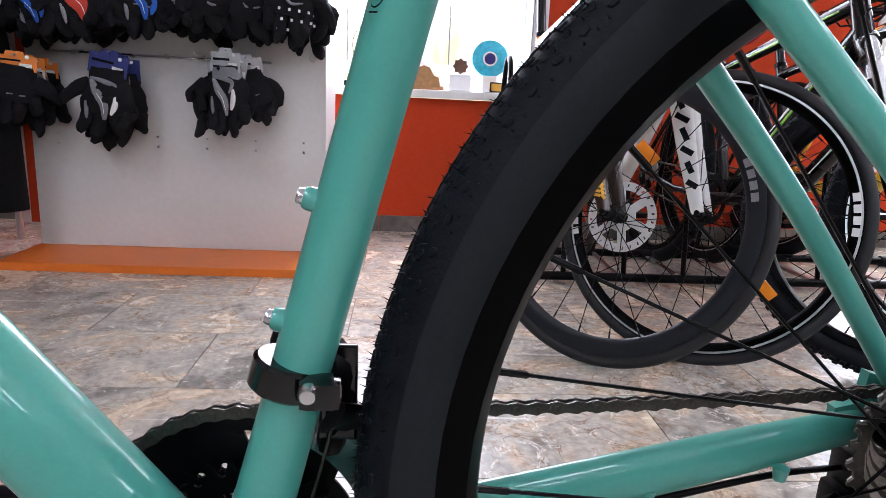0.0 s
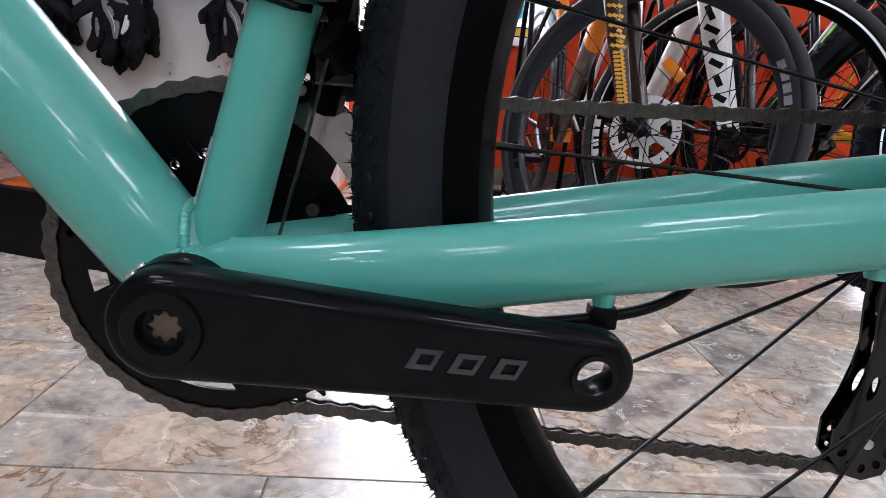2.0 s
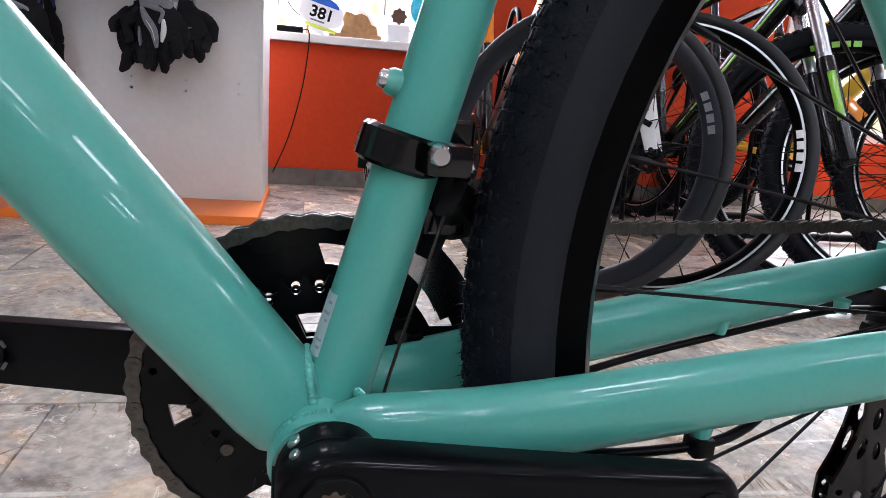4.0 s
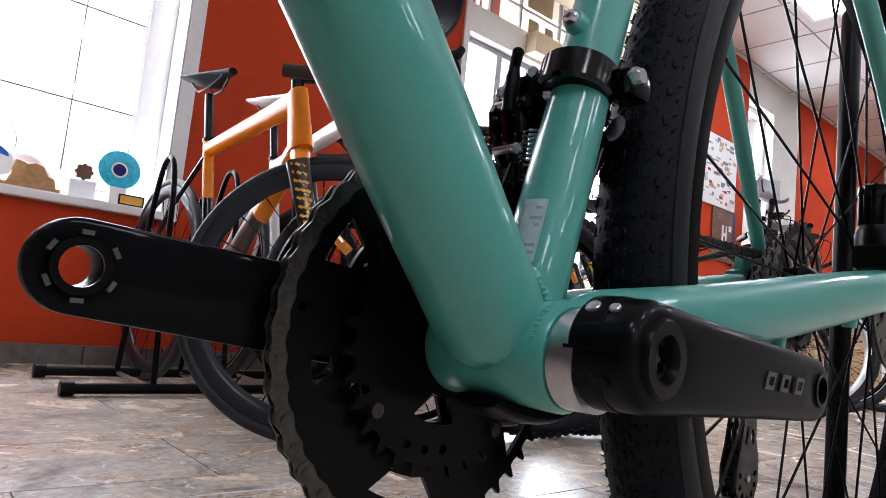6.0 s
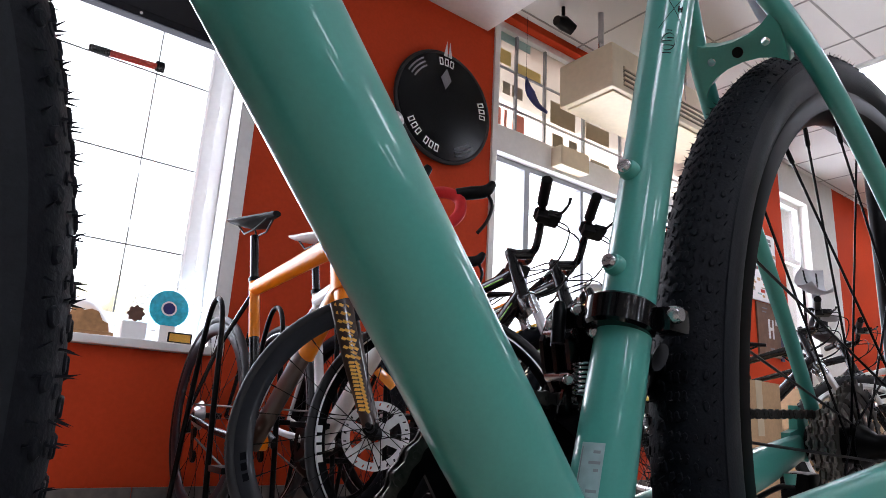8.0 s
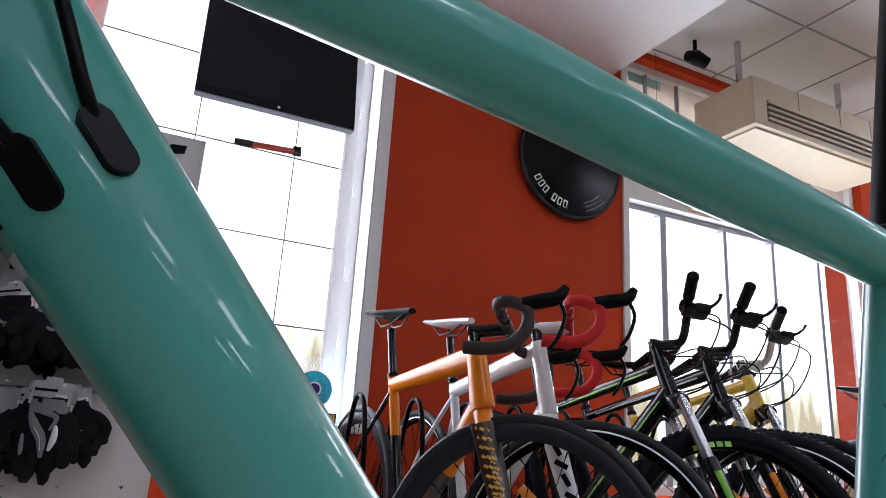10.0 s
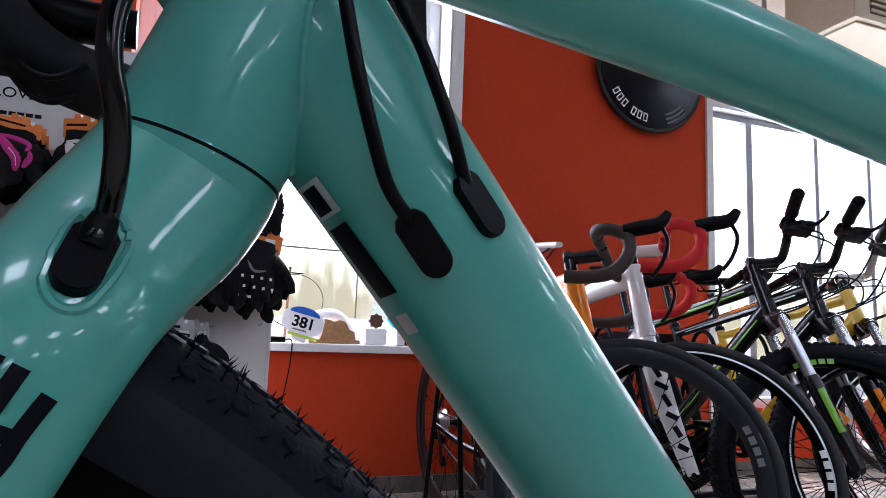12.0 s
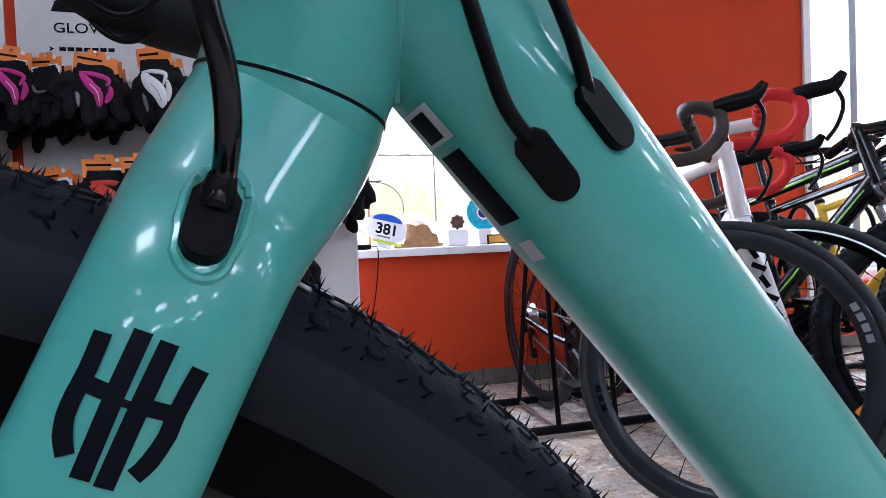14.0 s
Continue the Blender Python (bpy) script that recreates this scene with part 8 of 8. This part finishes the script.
# stickers on the transom: plain bars in their colours
INKS = [material("sticker_dark", (0.34, 0.29, 0.21), 0.6, vary=0.05), material("sticker_yellow", (0.80, 0.62, 0.22), 0.6, vary=0.05), material("sticker_red", (0.75, 0.25, 0.18), 0.6, vary=0.05), material("sticker_teal", (0.35, 0.52, 0.48), 0.6, vary=0.05)]
for u0, u1, z0, z1, k in ((2.13, 2.45, 2.72, 2.78, 3), (2.14, 2.28, 2.56, 2.66, 1), (2.33, 2.55, 2.53, 2.61, 1), (2.13, 2.19, 2.36, 2.48, 0), (2.22, 2.28, 2.36, 2.44, 0), (2.30, 2.39, 2.36, 2.44, 0), (2.14, 2.21, 2.11, 2.25, 2), (2.24, 2.26, 2.11, 2.25, 2), (2.31, 2.41, 2.11, 2.25, 2), (2.65, 2.89, 2.30, 2.46, 0), (3.00, 3.25, 2.30, 2.42, 0), (2.67, 2.77, 2.11, 2.23, 0), (2.83, 2.91, 2.11, 2.23, 0), (3.40, 3.75, 2.12, 2.20, 3), (3.05, 3.25, 2.10, 2.16, 0)):
    part("sticker_bar", box_bm(u0, u1, WALL + 0.092, WALL + 0.0955, z0, z1), INKS[k], win2, smooth=False)
wg = thing("hanging_ornament", "small dark blue wing-shaped ornament hanging by the transom", "ornament", place(2.36, WALL - 0.03, 2.345))
part("wing", tube(curve_pts([(-0.06, 0, 0.10), (-0.03, 0, 0.02), (0.04, 0, -0.05), (0.13, 0, -0.075)], 14), lerp_list([(0.004, 0.006), (0.005, 0.045), (0.004, 0.02), (0.003, 0.006)], 15), 12), NAVY, wg)
part("thread", tube([(-0.06, 0, 0.10), (-0.06, 0, 0.55)], 0.001, 5), BLACK, wg)

# warm-air unit and a small box over the shop window
ac = thing("air_unit", "long beige ceiling air unit with a slotted front over the window", "air conditioner", place(2.96, WALL - 0.36, 2.37))
part("case", box_bm(-0.5, 0.75, -0.20, 0.20, -0.13, 0.15, 0.012), BEIGE, ac, smooth=False)
# flat plate: the slot's shade is put into its dark colour
part("recess", box_bm(-0.40, 0.68, -0.2012, -0.1990, -0.095, 0.03), material("outlet_shade", (0.10, 0.085, 0.06), 0.7, vary=0.1), ac, "flat dark plate with the outlet slot's shade in its colour", smooth=False)
for k in range(4):
    part("louvre", box_bm(-0.40, 0.68, -0.212, -0.200, -0.088 + 0.032 * k, -0.074 + 0.032 * k, 0.002), BEIGE, ac, smooth=False)
for u in (-0.14, 0.22, 0.50):
    part("panel_joint", box_bm(u, u + 0.005, -0.2018, -0.1985, 0.035, 0.145), FABRICGREY, ac, smooth=False)
part("drip_tray", box_bm(-0.46, 0.71, -0.17, 0.17, -0.142, -0.128, 0.004), BEIGE, ac, smooth=False)
part("pipe", tube([(-0.35, 0.0, 0.148), (-0.35, 0.0, 0.50)], 0.018, 12), STEEL, ac)
part("pipe", tube([(0.55, 0.0, 0.148), (0.55, 0.0, 0.50)], 0.018, 12), STEEL, ac)
jb = thing("junction_box", "small beige box fixed over the shop window", "box", place(2.68, WALL + 0.002, 1.99))
part("case", box_bm(-0.12, 0.14, -0.09, -0.003, -0.06, 0.07, 0.006), BEIGE, jb, smooth=False)
cam_ = thing("ceiling_speaker", "dark grey bracket fitting under the ceiling", "fitting", place(2.39, WALL - 0.25, CEILING - 0.001))
part("stem", tube([(0, 0, -0.10), (0, 0, 0)], 0.012, 10), ANOD, cam_)
part("head", tube([(-0.06, 0, -0.12), (0.0, 0, -0.11), (0.07, -0.02, -0.14)], [0.03, 0.045, 0.035], 14), ANOD, cam_)

# far end: poster, boxes
pst = thing("poster", "large pale printed map poster on the red wall", "poster", place(4.95, WALL - 0.012, 1.74))
part("sheet", box_bm(-0.40, 0.40, -0.008, 0.008, -0.28, 0.32), PAPER, pst, smooth=False)
rng = random.Random(4)
for k in range(90):
    u, z, w_, h_ = rng.uniform(-0.36, 0.33), rng.uniform(-0.25, 0.28), rng.uniform(0.02, 0.09), rng.uniform(0.008, 0.03)
    part("print_bar", box_bm(u, min(u + w_, 0.39), -0.0095, -0.0078, z, min(z + h_, 0.31)), rng.choice((FABRICGREY, INKS[0], FABRICRED, CARDBOARD, INKS[3])), pst, smooth=False)
for u, v, z, sx_, sy_, sz_ in ((5.47, 1.90, 0, 0.52, 0.35, 0.62), (6.06, 1.9, 0, 0.5, 0.4, 0.9), (5.47, 1.90, 0.622, 0.42, 0.3, 0.16), (6.7, 1.6, 0, 0.6, 0.5, 0.7), (4.97, 2.10, 0, 0.36, 0.34, 0.68), (4.97, 1.74, 0, 0.34, 0.30, 0.60), (4.15, 1.46, 0, 0.34, 0.28, 0.46), (4.98, 1.36, 0, 0.46, 0.30, 0.52), (2.78, 1.50, 0, 0.42, 0.32, 0.62), (3.48, 1.48, 0, 0.34, 0.28, 0.62)):
    bx = thing("cardboard_box", "brown cardboard box stacked by the far windows", "box", place(u, v, z, rng.uniform(-6, 6)), "cardboard boxes")
    part("carton", box_bm(-sx_ / 2, sx_ / 2, -sy_ / 2, sy_ / 2, 0, sz_, 0.004), CARDBOARD, bx, smooth=False)
    part("tape", box_bm(-0.03, 0.03, -sy_ / 2 - 0.0012, sy_ / 2 + 0.0012, sz_ * 0.6, sz_ + 0.0012), BEIGE, bx, "strip of packing tape", smooth=False)
    part("label", box_bm(0.05, 0.18, -sy_ / 2 - 0.0015, -sy_ / 2 + 0.001, sz_ * 0.3, sz_ * 0.55), PAPER, bx, smooth=False)

pump = thing("hand_pump", "slim red and black hand pump lying on the window grille", "pump", place(0.14, WALL + 0.222, 1.809, 0, 0, -3))
part("barrel", tube([(-0.06, 0, 0), (0.13, 0, 0)], 0.015, 16), FABRICRED, pump, "red barrel")
part("handle", tube([(-0.14, 0, 0), (-0.135, 0, 0), (-0.06, 0, 0)], [0.012, 0.0165, 0.0165], 16), BLACK, pump, "black handle")
part("head", box_bm(0.125, 0.165, -0.012, 0.012, -0.018, 0.026, 0.005), BLACK, pump, "black pump head")

# far end: brown poster under the map, grey child seats on a slim stand
bp = thing("poster", "brown printed poster with white marks and a blue edge", "poster", place(5.18, WALL - 0.010, 1.23))
part("sheet", box_bm(-0.20, 0.165, -0.006, 0.006, -0.22, 0.22), material("brown_print", (0.16, 0.085, 0.055), 0.5, vary=0.2, scale=20), bp, smooth=False)
part("edge", box_bm(0.166, 0.215, -0.006, 0.006, -0.24, 0.22), material("navy_edge", (0.012, 0.022, 0.10), 0.4, vary=0.08), bp, "dark blue edge strip", smooth=False)
for u0, u1, z0, z1 in ((-0.03, 0.0, -0.07, 0.09), (0.035, 0.06, -0.07, 0.09), (-0.0, 0.035, 0.0, 0.025), (0.09, 0.14, 0.05, 0.10), (-0.02, 0.05, -0.16, -0.145), (-0.02, 0.07, -0.19, -0.178), (-0.12, -0.05, 0.14, 0.15), (-0.12, -0.03, 0.17, 0.18)):
    part("print_bar", box_bm(u0, u1, -0.0075, -0.0058, z0, z1), PAPER if z0 > -0.1 and z1 < 0.13 else FABRICGREY, bp, smooth=False)
seat_pole = thing("display_stand", "slim black pole stand carrying grey child seats", "stand", place(5.50, 2.29, 0))
part("pole", tube([(0, 0, 0.01), (0, 0, 1.76), (0, 0, 1.77)], [0.011, 0.011, 0.006], 12), BLACK, seat_pole)
part("base", disc(bmesh.new(), (0, 0, 0.006), (0, 0, 1), 0.16, 0.012, 32, 0.003), BLACK, seat_pole)
SHELL_PALE = material("pale_grey_plastic", (0.42, 0.42, 0.43), 0.4, vary=0.06)
SHELL_DARK = material("dark_grey_plastic", (0.07, 0.07, 0.075), 0.45, vary=0.08)


def seat_shell():
    """A scooped bucket seat: a curved back running into the pan, with raised sides."""
    b = bmesh.new()
    rows_ = []
    prof = curve_pts([(0, 0.02, 0.14), (0, 0.03, 0.06), (0, 0.02, -0.03), (0, -0.05, -0.09), (0, -0.14, -0.10), (0, -0.18, -0.085)], 12)
    for i, p in enumerate(prof):
        f = i / (len(prof) - 1)
        half = 0.10 + 0.045 * math.sin(math.pi * f)
        rows_.append([b.verts.new(p + Vector((half * q, -0.07 * abs(q) ** 2.2 * (1 - f), 0.06 * abs(q) ** 2.2 * f))) for q in [k / 5 - 1 for k in range(11)]])
    for r0, r1 in zip(rows_, rows_[1:]):
        for k in range(10):
            b.faces.new((r0[k], r0[k + 1], r1[k + 1], r1[k]))
    bmesh.ops.solidify(b, geom=b.faces[:], thickness=0.008)
    bmesh.ops.recalc_face_normals(b, faces=b.faces)
    return b


for du_, z_, rz_, tl_, mat, words in ((-0.05, 1.635, -28, 8, SHELL_PALE, "pale grey plastic child seat on a stand"), (0.05, 1.43, 24, -6, SHELL_PALE, "light grey scooped child seat on a stand"), (0.03, 1.245, -8, 4, SHELL_DARK, "dark grey child seat at the bottom of the stand")):
    cs = thing("child_seat", words, "child seat", place(5.50 + du_, 2.23, z_, rz_, 0, tl_), "child seats on the stand")
    part("shell", seat_shell(), mat, cs)
    part("bracket", box_bm(-0.03 - du_, 0.03 - du_, 0.018, 0.075, -0.02, 0.02, 0.004), BLACK, cs)
    part("strap", tube(curve_pts([(-0.06, -0.015, 0.11), (-0.05, -0.05, 0.0), (0.0, -0.11, -0.07), (0.05, -0.05, 0.0), (0.06, -0.015, 0.11)], 18), [(0.002, 0.009)] * 19, 8), BLACK, cs, "black harness strap")


# ---------------------------------------------------------------- floor tiles, last
TW, TD = 0.60, 0.30
cells = []
r = 0
v = V0 - 0.021
while v < WALL:
    u = U0 - (0.131 if r % 2 else 0.431)
    while u < U1:
        cells.append((max(u, U0), min(u + TW, U1), max(v, V0), min(v + TD, WALL)))
        u += TW
    v += TD
    r += 1
whole = bmesh.new()
box(whole, 0.0015, TW - 0.0015, 0.0015, TD - 0.0015, -0.02, 0.0)
first = None
floor_ob = bpy.data.objects["floor"]
rest = bmesh.new()
for a, b_, c_, d_ in cells:
    full = abs(b_ - a - TW) < 1e-6 and abs(d_ - c_ - TD) < 1e-6
    if full and -1.6 < a < 4.5 and -0.9 < c_ < 2.4:
        m = Matrix.Translation((a, c_, 0))
        if first is None:
            first = part("tile", whole, STONE, floor_ob, m=m, smooth=False)
        else:
            share("tile", first, floor_ob, m)
    else:
        box(rest, a + 0.0015, b_ - 0.0015, c_ + 0.0015, d_ - 0.0015, -0.02, 0.0)
tagged(part("tiles", rest, STONE, floor_ob, smooth=False), "worn brown and grey stone tiles", "", "", "stuff")
